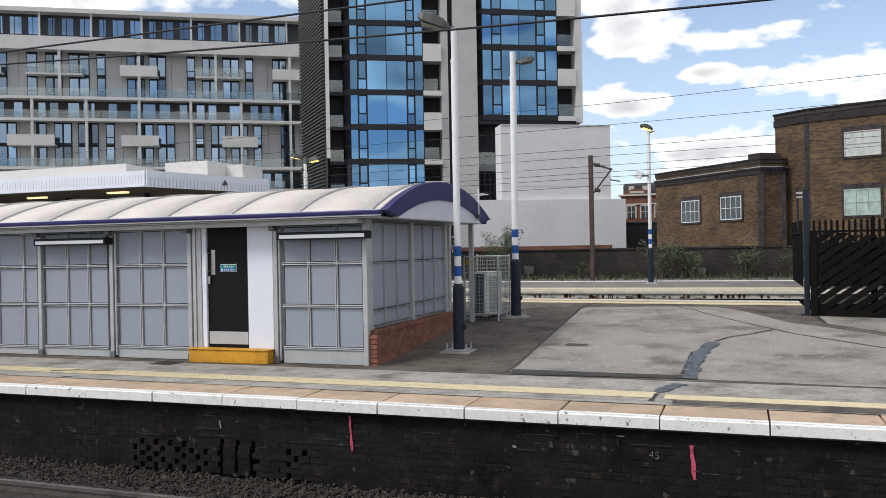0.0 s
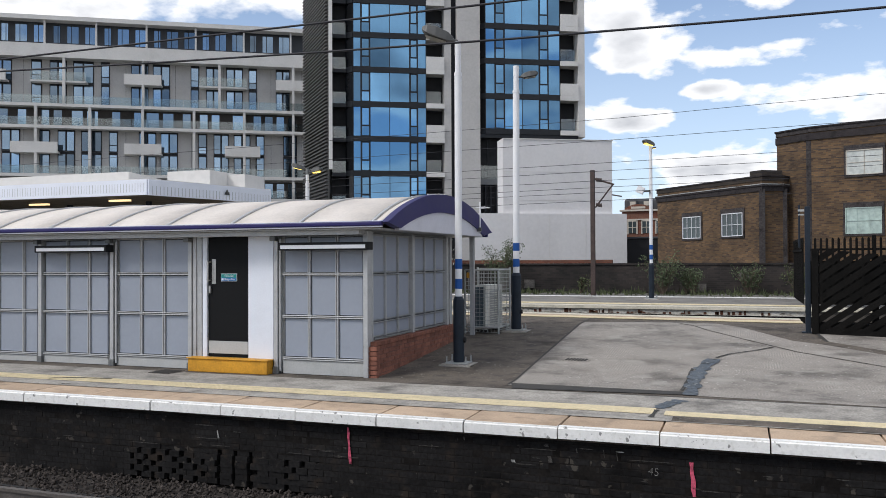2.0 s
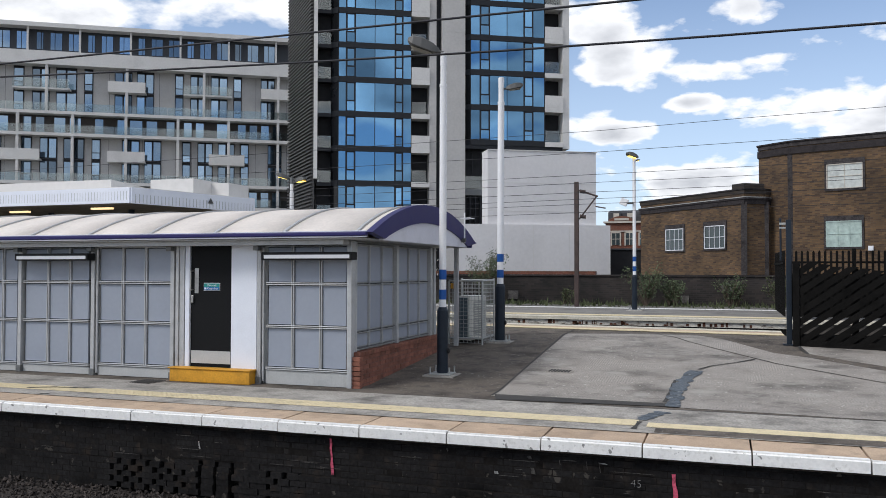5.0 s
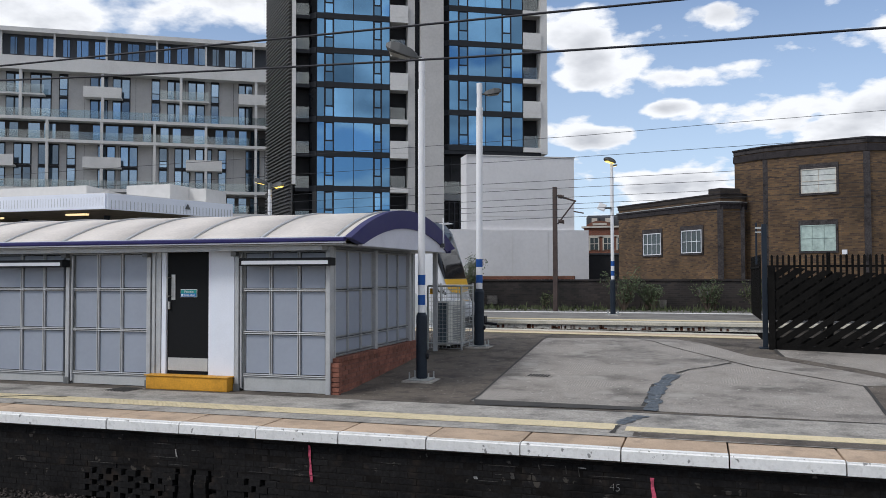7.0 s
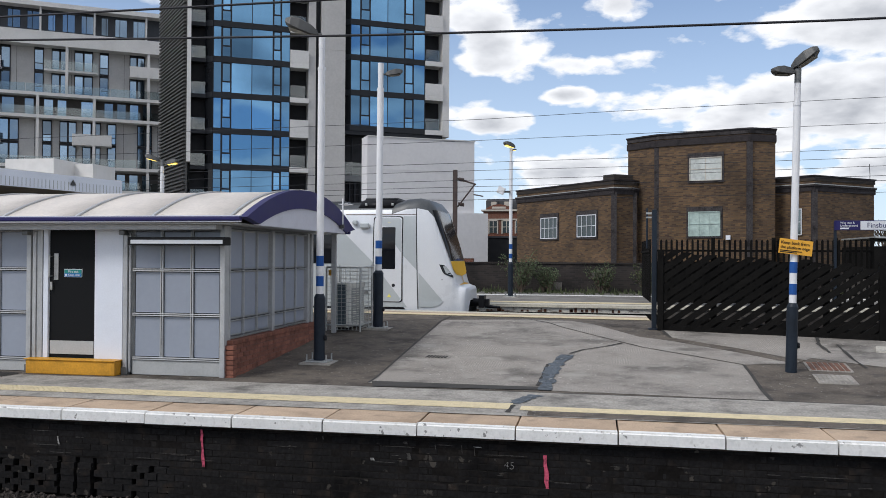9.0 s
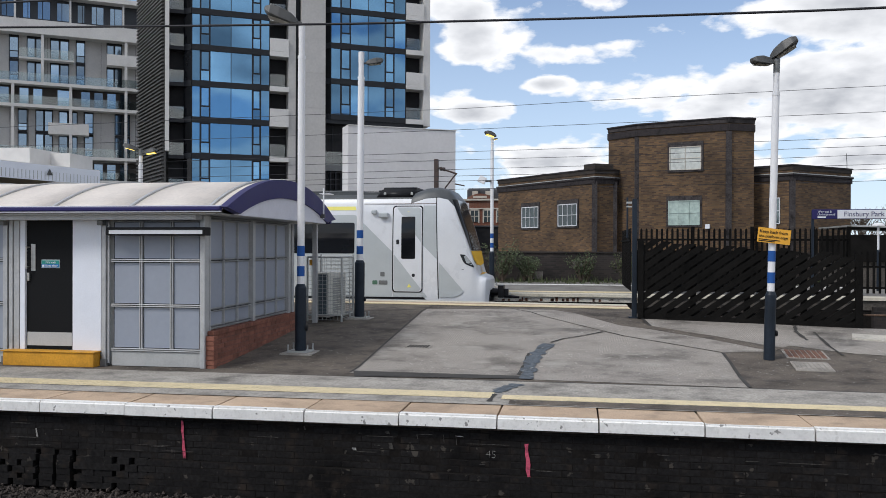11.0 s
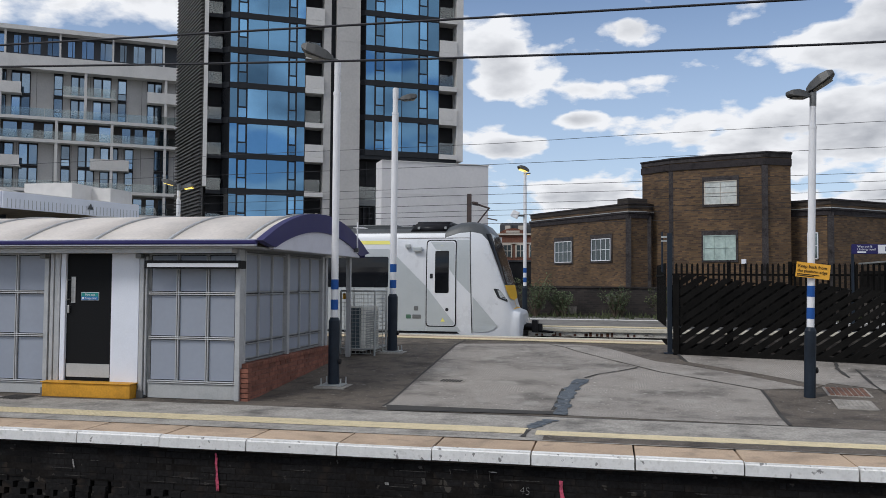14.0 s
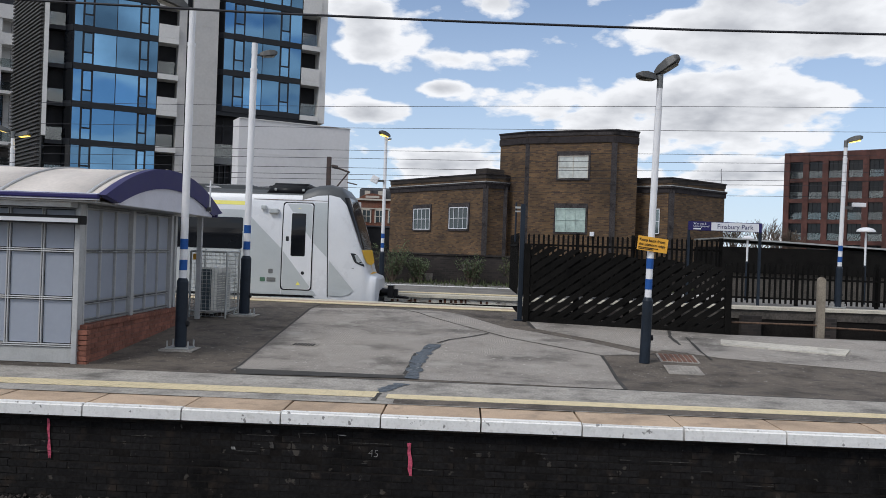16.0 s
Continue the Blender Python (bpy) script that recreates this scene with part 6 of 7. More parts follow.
wb = local("white_block", "plain white rendered low block", "building", -14.01, 50.17)
part("wall", bbox(0, 7.2, 0.02, 1.6, 1.0, 9.46), M["white_box"], wb, "white rendered wall")
part("wall", bbox(-2.2, 8.07, -0.25, 0.015, -1, 4.75), M["white_box"], wb, "lower white wall")
part("wall", bbox(7.202, 8.07, 0.02, 8, -1, 4.55), M["white_box"], wb)
part("capping", bbox(0.0, 7.25, -0.03, 1.65, 9.461, 9.52), M["render_white"], wb)
for z in (3.2, 5.6, 7.4):
    part("joint_line", bbox(0.02, 7.19, 0.008, 0.0195, z, z + 0.025), M["render_white"], wb)
for xx in (0.5, 2.9, 5.3):
    part("joint_line", bbox(xx, xx + 0.025, -0.262, -0.251, -1, 4.7), M["render_white"], wb)
tower = local("apartment_tower", "glass and pale concrete apartment tower", "tower", -32.34, 66.35)
# near-black colour puts the shade behind the balconies into the core
part("core", bbox(-1.9, 21.3, 1.2, 16, -1, 36), M["recess"], tower, "core coloured near black for the shade behind the balconies")
# both columns get the darker grey cladding so their shade is in the colour
part("column", bbox(9.36, 11.5, -0.25, 2.0, -1, 36), M["grey_clad"], tower, "concrete column with its shade put into a darker grey")
part("column", bbox(8.22, 8.86, -0.05, 2.0, -1, 36), M["grey_clad"], tower, "concrete column with its shade put into a darker grey")
part("slot", bbox(8.862, 9.358, 0.6, 1.5, -1, 36), M["spandrel"], tower)
part("end_wall", bbox(20.86, 21.5, -0.1, 12, 13.2, 36), M["render_white"], tower, "pale concrete end wall")
for z in [5 + 3.1 * k for k in range(10)]:
    part("panel_joint", bbox(9.37, 11.49, -0.262, -0.251, z, z + 0.03), M["grey_clad"], tower)
# louvred flank, turned away to the side
flank = part("flank", bbox(-0.12, 0.0, 0, 9.5, 4.5, 36), M["louvre"], tower, "dark louvred flank")
flank.matrix_basis = pose(-2.12, 0.0, 0, 0, 0, 12.6)
for k in range(96):
    z = 5.0 + k * 0.32
    lv = part("louvre", bbox(-0.34, -0.125, 0.0, 9.5, z, z + 0.13), M["louvre"], flank) if k == 0 else new("louvre", lv_me)
    if k == 0:
        lv_me = lv.data
    else:
        lv.parent = flank
        lv.location = (0, 0, k * 0.32)
part("edge_strip", bbox(-2.18, -1.86, -0.45, 0.2, 9.9, 36), M["render_white"], tower, "pale metal edge strip")


def facade(s0, s1, zb, storey, count, cuts, vents, corner):
    for k in range(count):
        z = zb + storey * k
        part("band", bbox(s0 - 0.02, s1, -0.12, 0.5, z, z + 0.5), M["spandrel"], tower, "dark floor band")
        if corner:
            c = part("band", bbox(-corner, 0, -0.1, 0.1, z, z + 0.5), M["spandrel"], tower)
            c.matrix_basis = pose(s0, 0.0, 0, 0, 0, -42)
            # no pane here: a near-black sheet gives the dark of the open corner
            c = part("corner_pane", bbox(-corner, 0, -0.05, 0.05, z + 0.5, z + storey), M["train_glass"], tower, "near-black sheet for the shaded corner recess")
            c.matrix_basis = pose(s0, 0.0, 0, 0, 0, -42)
        xs = [s0, *cuts, s1]
        for i in range(len(xs) - 1):
            z0, z1 = z + 0.5, z + storey
            if i in vents:
                part("vent_frame", bbox(xs[i], xs[i + 1], -0.06, 0.02, z0, z1), M["frame_dark"], tower, "dark window frame")
                part("pane", bbox(xs[i] + 0.13, xs[i + 1] - 0.13, -0.075, -0.061, z0 + 1.0, z1 - 0.12), M["blue_glass"], tower)
                part("pane", bbox(xs[i] + 0.1, xs[i + 1] - 0.1, -0.072, -0.061, z0 + 0.05, z0 + 0.86), M["blue_glass"], tower)
            else:
                part("pane", bbox(xs[i] + 0.025, xs[i + 1] - 0.025, -0.03, 0.02, z0, z1), M["blue_glass"], tower, "blue reflecting glass pane")
        for xx in xs:
            part("mullion", bbox(xx - 0.03, xx + 0.03, -0.05, 0.015, z + 0.5, z + storey), M["frame_dark"], tower)


facade(0.0, 6.55, 6.25, 3.1, 9, (0.66, 1.50, 3.25, 5.05, 5.80), (1, 4), 0.85)
facade(12.05, 19.1, 13.35, 3.23, 7, (12.92, 13.85, 15.5, 17.1, 18.0), (1, 4), 0.8)
part("overhang", bbox(11.52, 20.85, -0.05, 1.15, 13.0, 13.34), M["spandrel"], tower, "dark underside of the glass bay")
for k in range(10):
    z = 6.25 + 3.1 * k
    part("balcony_slab", bbox(6.56, 8.21, -0.25, 1.15, z - 0.02, z + 0.42), M["render_white"], tower, "pale balcony slab")
    if k % 2 == 0:
        part("balcony_front", bbox(6.57, 8.2, -0.25, -0.13, z + 0.43, z + 1.55), M["render_white"], tower, "white balcony front")
    else:
        part("balcony_front", bbox(6.57, 7.9, -0.22, -0.19, z + 0.43, z + 1.5), M["balcony_glass"], tower, "glass balcony front")
    z2 = 13.35 + 3.23 * k
    if z2 < 33:
        part("balcony_slab", bbox(19.12, 20.85, -0.25, 1.15, z2 - 0.02, z2 + 0.42), M["render_white"], tower, "pale balcony slab")
        if k % 2:
            part("balcony_front", bbox(19.13, 20.84, -0.25, -0.13, z2 + 0.43, z2 + 1.55), M["render_white"], tower, "white balcony front")
        else:
            part("balcony_front", bbox(19.13, 20.5, -0.22, -0.19, z2 + 0.43, z2 + 1.5), M["balcony_glass"], tower, "glass balcony front")
    part("balcony_slab", bbox(-1.88, -0.62, 0.25, 1.15, z - 0.02, z + 0.3), M["frame_dark"], tower)
    part("balcony_front", bbox(-1.86, -0.66, 0.26, 0.29, z + 0.31, z + 1.35), M["balcony_glass"], tower, "glass balcony front")
# the shade of the deep recess under the bay is this sheet's colour
part("base_glass", bbox(11.52, 20.8, 1.0, 1.15, 2, 13.0), M["recess"], tower, "near-black sheet for the shaded recess under the bay")
part("base_beam", bbox(11.52, 20.8, 0.4, 0.98, 8.75, 9.3), M["post_grey"], tower, "grey beam under the bay")
part("balustrade", bbox(11.52, 20.8, 0.42, 0.46, 9.31, 10.5), M["balcony_glass"], tower, "glass balustrade")
for k in range(18):
    part("fin", bbox(11.6 + k * 0.5, 11.72 + k * 0.5, 0.6, 0.98, 2, 8.74), M["frame_dark"], tower)
for k in range(5):
    part("mullion", bbox(12.4 + k * 1.7, 12.5 + k * 1.7, 0.9, 0.99, 9.31, 13.0), M["frame_dark"], tower)

apt = local("apartment_block", "long pale apartment block with recessed balconies", "apartment block", -57.1, 101.95, 32.0)
Q = 1.128


def hz(z):
    return 1.85 + (z - 1.85) * 1.15


A0, A1 = -47.0, 0.6
part("wall", bbox(A0 * Q, A1 * Q, 1.6, 12, -1, hz(26.8)), M["grey_clad"], apt, "warm grey clad wall")
part("penthouse", bbox(A0 * Q, A1 * Q, 1.3, 10, hz(26.8), hz(29.5)), M["slate_clad"], apt, "dark set-back top storey")
part("roof", bbox(A0 * Q - 0.5, A1 * Q, -0.3, 12, hz(29.5), hz(30.0)), M["render_white"], apt, "pale flat roof edge")
part("white_band", bbox(A0 * Q, A1 * Q, -0.15, 1.7, hz(25.25), hz(26.8)), M["render_white"], apt, "pale concrete band")
for zz in (19.8, 17.3, 11.75, 9.1, 6.5):
    part("floor_slab", bbox(A0 * Q, A1 * Q, -0.1, 1.6, hz(zz - 0.17), hz(zz + 0.17)), M["render_white"], apt, "pale floor slab")
for zz in (19.8, 17.3, 11.75, 9.1):
    x = A0
    while x < A1 - 1:
        part("balustrade", bbox(x * Q + 0.03, (x + 2.95) * Q - 0.03, -0.05, -0.02, hz(zz + 0.18), hz(zz + 1.1)), M["balcony_glass"], apt, "glass balustrade")
        x += 2.95
for i in range(9):
    xx = -1.8 - 5.65 * i
    part("column", bbox((xx - 0.1) * Q, (xx + 0.1) * Q, 0.0, 0.3, hz(26.8), hz(29.5)), M["render_white"], apt, "slim pale column")
    for off in (-4.9, -3.4, -1.4):
        wv = part("window", bbox((xx + off) * Q, (xx + off + (1.25 if off > -4.5 else 0.7)) * Q, 1.22, 1.29, hz(27.2), hz(29.2)), M["apt_glass"], apt, "tall dark window")
        part("frame", bbox((xx + off + 0.45) * Q, (xx + off + 0.52) * Q, 1.19, 1.219, hz(27.2), hz(29.2)), M["frame_dark"], wv)
for i in range(6):
    xx = -1.5 - 8.82 * i
    part("column", bbox((xx - 0.15) * Q, (xx + 0.15) * Q, -0.05, 0.35, hz(19.97), hz(25.25)), M["render_white"], apt, "pale column")
for i in range(9):
    xx = -1.5 - 5.9 * i
    for za, zb in ((17.47, 19.63), (11.92, 17.13), (9.27, 11.58), (6.67, 8.93)):
        part("column", bbox((xx - 0.15) * Q, (xx + 0.15) * Q, -0.05, 0.35, hz(za), hz(zb)), M["render_white"], apt, "pale column")
WINS = ((-49.5, -48.4), (-47.5, -45.6), (-44.9, -42.6), (-41.8, -40.8), (-38.4, -36.4), (-35.9, -33.9), (-31.8, -30.65), (-29.8, -27.9), (-27.2, -24.9), (-24.1, -23.1), (-20.7, -18.7), (-18.2, -16.2), (-13.8, -12.8), (-12.0, -10.2), (-9.6, -7.6), (-6.9, -5.9), (-3.6, -1.9))
for zb in (20.0, 22.65, 12.0, 14.65):
    for a, b in WINS:
        if a < A0:
            continue
        sh = 0.0 if zb > 18 else 0.9
        wv = part("window", bbox((a + sh) * Q, (b + sh) * Q, 1.50, 1.58, hz(zb), hz(zb + 2.62)), M["frame_dark"], apt, "dark-framed tall window")
        m = 2 if b - a > 1.5 else 1
        for j in range(m):
            w = (b - a) / m
            part("pane", bbox((a + sh + w * j + 0.1) * Q, (a + sh + w * (j + 1) - 0.1) * Q, 1.46, 1.495, hz(zb + (0.1 if m == 2 else 0.85)), hz(zb + 2.3)), M["apt_glass"], wv)
            if m == 1:
                part("pane", bbox((a + sh + 0.1) * Q, (b + sh - 0.1) * Q, 1.46, 1.495, hz(zb + 0.1), hz(zb + 0.75)), M["apt_glass"], wv)
for zb in (17.48, 9.3, 6.7):
    part("recess", bbox(A0 * Q, A1 * Q, 1.40, 1.595, hz(zb), hz(zb + 2.1)), M["storey_wall"], apt, "dark brown recessed storey")
    xx = A0 + 0.8
    r2 = random.Random(5)
    while xx < -1.5:
        w = r2.choice((0.9, 1.2, 1.4))
        part("window", bbox(xx * Q, (xx + w) * Q, 1.33, 1.395, hz(zb + 0.15), hz(zb + 1.9)), M["apt_glass"], apt, "tall window")
        xx += w + r2.choice((0.5, 1.1, 1.6))
for a, b, z, solid in ((-21.25, -17.05, 22.45, 1), (-3.6, 0.2, 22.45, 1), (-38.4, -34.2, 22.45, 1), (-31.6, -25.5, 22.45, 0), (-12.7, -7.1, 22.45, 0), (-46, -42.8, 22.45, 0),
                       (-33.7, -28.6, 14.3, 1), (-21.25, -17.05, 14.3, 1), (-9.7, -5.5, 14.3, 1), (-44.5, -40, 14.3, 1)):
    bal = part("balcony", bbox(a * Q, b * Q, 0.05, 1.49, hz(z), hz(z + 0.2)), M["render_white"], apt, "projecting balcony")
    if solid:
        part("front", bbox(a * Q, b * Q, -0.08, 0.045, hz(z), hz(z + 1.25)), M["render_white"], bal, "white balcony front")
    else:
        part("front", bbox(a * Q, b * Q, 0.0, 0.04, hz(z + 0.21), hz(z + 1.2)), M["balcony_glass"], bal, "glass balcony front")
for xx in [-46 + 1.9 * k for k in range(25)]:
    part("panel_joint", bbox(xx * Q, (xx + 0.03) * Q, 1.585, 1.599, hz(11.9), hz(25.2)), M["spandrel"], apt)

red = thing("red_apartment_block", "dark red brick apartment block with gridded windows", "apartment block", 46.64, 121.33, 0, -38)
part("wall", bbox(-0.5, 34, 0.4, 14, -1, 17.65), M["red_block"], red)
part("core", bbox(-0.45, 33.9, 0.3, 0.39, -1, 17.3), M["frame_dark"], red)
for i in range(10):
    xx = 0.0 + 2.62 * i * 1.0
    part("pier", bbox(xx - 0.5 if i else -0.5, xx + 0.28, -0.15, 0.39, -1, 17.62), M["red_block"], red, "red brick pier")
for k in range(8):
    z = 16.3 - 2.95 * k
    part("floor_band", bbox(-0.5, 26, -0.05, 0.385, z, z + (1.33 if k == 0 else 0.55)), M["red_block"], red, "red brick floor band")
    for i in range(9):
        xx = 0.3 + 2.62 * i
        for q in range(3):
            part("pane", bbox(xx + q * 0.6, xx + q * 0.6 + 0.55, 0.2, 0.29, z - 2.38, z - 0.03), M["train_glass"], red, "tall window pane")
        part("balustrade", bbox(xx, xx + 1.8, 0.05, 0.08, z - 2.38, z - 1.4), M["balcony_glass"], red, "glass balustrade")

# low sheds and mushroom lamps behind the far platform
shed = thing("dark_platform_building", "low dark building with a pale sloping roof edge", "building", 10.09, 32.5, 0.3, 0)
part("wall", bbox(0, 20, 0, 4, 1.05, 2.05), M["timber"], shed)
part("lower_wall", bbox(0.1, 19.9, 0.15, 3.9, 0, 1.05), M["far_beam"], shed, "grey-brown lower wall")
bm = bmesh.new()
v = [bm.verts.new(c) for c in ((0, -0.15, 2.35), (8, -0.15, 2.05), (20, -0.15, 2.05), (20, 4.1, 2.05), (8, 4.1, 2.05), (0, 4.1, 2.35))]
bm.faces.new(v)
r = bmesh.ops.extrude_face_region(bm, geom=bm.faces[:])
bmesh.ops.translate(bm, verts=[g for g in r["geom"] if isinstance(g, bmesh.types.BMVert)], vec=(0, 0, 0.06))
bmesh.ops.recalc_face_normals(bm, faces=bm.faces[:])
part("roof", bm, M["galv"], shed, "pale roof edge")
for x, y, h, rad in ((9.85, 29.0, 2.14, 0.20), (13.9, 29.0, 2.52, 0.31)):
    ml = thing("mushroom_lamp", "pale mushroom-shaped lamp on a slim post", "lamp", x, y, 0.45, group="mushroom lamps")
    part("foot", btube((0, 0, 0), (0, 0, 1.35), 0.05, 0.045), M["post_dark"], ml, "dark base section")
    part("post", btube((0, 0, 1.35), (0, 0, h), 0.035), M["post_white"], ml)
    bm = bmesh.new()
    bmesh.ops.create_uvsphere(bm, u_segments=16, v_segments=8, radius=rad)
    bmesh.ops.delete(bm, geom=[q for q in bm.verts if q.co.z < -0.01], context="VERTS")
    bmesh.ops.scale(bm, vec=(1, 1, 0.5), verts=bm.verts)
    bmesh.ops.translate(bm, vec=(0, 0, h), verts=bm.verts)
    bmesh.ops.solidify(bm, geom=bm.faces[:], thickness=0.02)
    part("shade", bm, M["post_white"], ml, "pale domed shade")
cctv = thing("security_camera", "white security camera on the lamp post", "security camera", 11.85, 25.85, 3.66)
part("body", bbox(0.1, 0.5, -0.06, 0.06, -0.06, 0.07, 0.015), M["post_white"], cctv)
part("bracket", bbox(-0.12, 0.1, -0.03, 0.03, -0.14, -0.05), M["lamp_grey"], cctv)

# ---- overhead line mast and wires ----
mast = thing("overhead_mast", "brown steel overhead line mast with insulators", "mast", -5.52, 33, 0.3)
part("mast_shaft", bbox(-0.085, 0.085, -0.085, 0.085, 0, 5.1, 0.01), M["mast"], mast)
bm = btube((0.1, 0, 4.75), (0.85, 0, 4.5), 0.035, None, 8)
tube(bm, (0.1, 0, 3.6), (0.8, 0, 4.5), 0.03, None, 8)
tube(bm, (0.75, 0, 4.1), (1.15, 0, 4.02), 0.025, None, 8)
part("cantilever", bm, M["mast"], mast)
for z in (4.72, 3.72):
    bm = bmesh.new()
    for k in range(4):
        tube(bm, (0.14 + k * 0.06, 0, z - k * 0.01), (0.18 + k * 0.06, 0, z - k * 0.01), 0.08, None, 10)
    part("insulator", bm, M["mast"], mast)


def wire(name, y, pts, r):
    """An overhead wire along the track: (x, z) points."""
    cu = bpy.data.curves.new(name, "CURVE")
    cu.dimensions, cu.bevel_depth, cu.bevel_resolution = "3D", r, 1
    sp = cu.splines.new("POLY")
    sp.points.add(len(pts) - 1)
    for p, (x, z) in zip(sp.points, pts):
        p.co = (x, y, z, 1)
    cu.materials.append(M["wire"])
    return tagged(new(name, cu), "thin dark overhead electric wire", "wire", group="overhead wires")


def sag(x0, x1, z0, z1, d, n=24):
    return [(x0 + (x1 - x0) * i / n, z0 + (z1 - z0) * i / n - d * 4 * (i / n) * (1 - i / n)) for i in range(n + 1)]


wire("overhead_wire", 7.4, [(-60, 4.28), (-8, 4.25), (2, 4.25), (60, 4.3)], 0.011)
wire("overhead_wire", 7.4, [(-40, 4.9), (-20, 4.42), (-12, 4.22), (-8, 4.1), (-6, 4.02), (-4, 3.955), (-2, 3.9), (0, 3.868), (2, 3.852), (4, 3.86), (8, 3.95), (30, 4.8)], 0.011)
for left, mid, right in ((5.79, 5.92, 6.10), (5.19, 5.275, 5.42), (4.56, 4.62, 4.76), (4.333, 4.38, 4.53), (4.065, 4.12, 4.30), (3.876, 3.922, 4.045), (3.733, 3.772, 3.917), (3.50, 3.53, 3.61)):
    wire("overhead_wire", 23.3, ((-45, left - 0.70), (-15, left - 0.20), (-3.15, left), (0.5, mid), (7.0, right), (30, right + 0.55)), 0.0068)
drop = wire("wire_dropper", 23.3, ((7.12, 4.36), (7.12, 4.27), (7.13, 4.10), (7.13, 3.95)), 0.008)


# ---- plants ----
def leaf_clump(bm, c, r, n, size, rnd):
    for _ in range(n):
        d = Vector((rnd.gauss(0, 1), rnd.gauss(0, 1), rnd.gauss(0, 0.8)))
        p = Vector(c) + d.normalized() * r * rnd.random() ** 0.4
        a = Vector((rnd.uniform(-1, 1), rnd.uniform(-1, 1), rnd.uniform(-1, 1))).normalized() * size * rnd.uniform(0.6, 1.3)
        b = a.cross(Vector((rnd.uniform(-1, 1), rnd.uniform(-1, 1), rnd.uniform(-1, 1)))).normalized() * size * 0.4
        bm.faces.new([bm.verts.new(q) for q in (p - a, p + b, p + a, p - b)])


def bush(x, y, z, h, w, seed, label, leaf="leaf", stems=9, dense=40):
    rnd = random.Random(seed)
    b = thing("bush", label, "bush", x, y, z, group="bushes by the wall")
    bm, lf = bmesh.new(), bmesh.new()
    for i in range(stems):
        a = rnd.uniform(0, 6.28)
        tip = Vector((math.cos(a) * w * rnd.uniform(0.2, 1), math.sin(a) * w * 0.5 * rnd.uniform(0.2, 1), h * rnd.uniform(0.55, 1)))
        mid = tip * 0.5 + Vector((0, 0, h * 0.08))
        tube(bm, (0, 0, 0), mid, 0.025, 0.015, 5, False); tube(bm, mid, tip, 0.015, 0.005, 5, False)
        for f in (0.35, 0.6, 0.8, 1.0):
            p = mid * (2 * f) if f < 0.5 else mid + (tip - mid) * (2 * f - 1)
            leaf_clump(lf, p, 0.09 * h + 0.05, dense // 4, 0.055, rnd)
    part("branch", bm, M["bark"], b)
    part("foliage", lf, M[leaf], b)
    return b


bush(-10.2, 36.5, 0.3, 2.4, 1.4, 3, "leggy green buddleia bush before the wall", stems=20, dense=110)
bush(-3.1, 36.6, 0.3, 1.6, 0.9, 4, "green bush at the foot of the wall", stems=14, dense=70)
bush(-2.2, 37.0, 0.3, 1.2, 0.8, 8, "green bush at the foot of the wall", stems=10, dense=60)
bush(2.3, 36.8, 0.3, 1.3, 0.8, 5, "green bush at the foot of the wall", "leaf_grass", stems=14, dense=60)
bush(0.6, 37.2, 0.3, 1.0, 0.5, 6, "thin weeds at the foot of the wall", "leaf_grass", stems=8, dense=40)
bush(-6.8, 37.2, 0.3, 0.8, 0.6, 7, "thin weeds at the foot of the wall", "leaf_grass", stems=8, dense=40)
bush(-3.21, 36.9, 0.3, 1.9, 1.02, 40, "feathery grey-green shrub at the foot of the wall", stems=10, dense=44)
bush(-1.87, 36.9, 0.3, 1.1, 0.78, 41, "feathery grey-green shrub at the foot of the wall", stems=14, dense=44)
bush(0.30, 36.9, 0.3, 1.5, 0.90, 42, "feathery grey-green shrub at the foot of the wall", stems=18, dense=44)
M["blossom"] = mat("pale_blossom", (0.42, 0.40, 0.36), 0.85, vary=0.2, scale=6, island=0.2, bump=0.0)
bush(-9.35, 26.3, 0.45, 3.55, 0.75, 51, "leggy shrub with pale dry flower heads", "blossom", stems=9, dense=24)
rnd = random.Random(11)
bm = bmesh.new()
for i in range(2600):
    x, y = rnd.uniform(-22, 14), 37.9 - abs(rnd.gauss(0, 1.2))
    h = rnd.uniform(0.06, 0.3) * (1.3 if rnd.random() < 0.2 else 0.8)
    a = rnd.uniform(0, 3.14)
    w = 0.05
    bm.faces.new([bm.verts.new(c) for c in ((x - w * math.cos(a), y - w * math.sin(a), 0.31), (x + w * math.cos(a), y + w * math.sin(a), 0.31), (x + rnd.uniform(-0.1, 0.1), y, 0.31 + h))])
tagged(part("weeds", bm, M["leaf_grass"]), "rough grass and weeds along the wall", "weeds", kind="stuff")


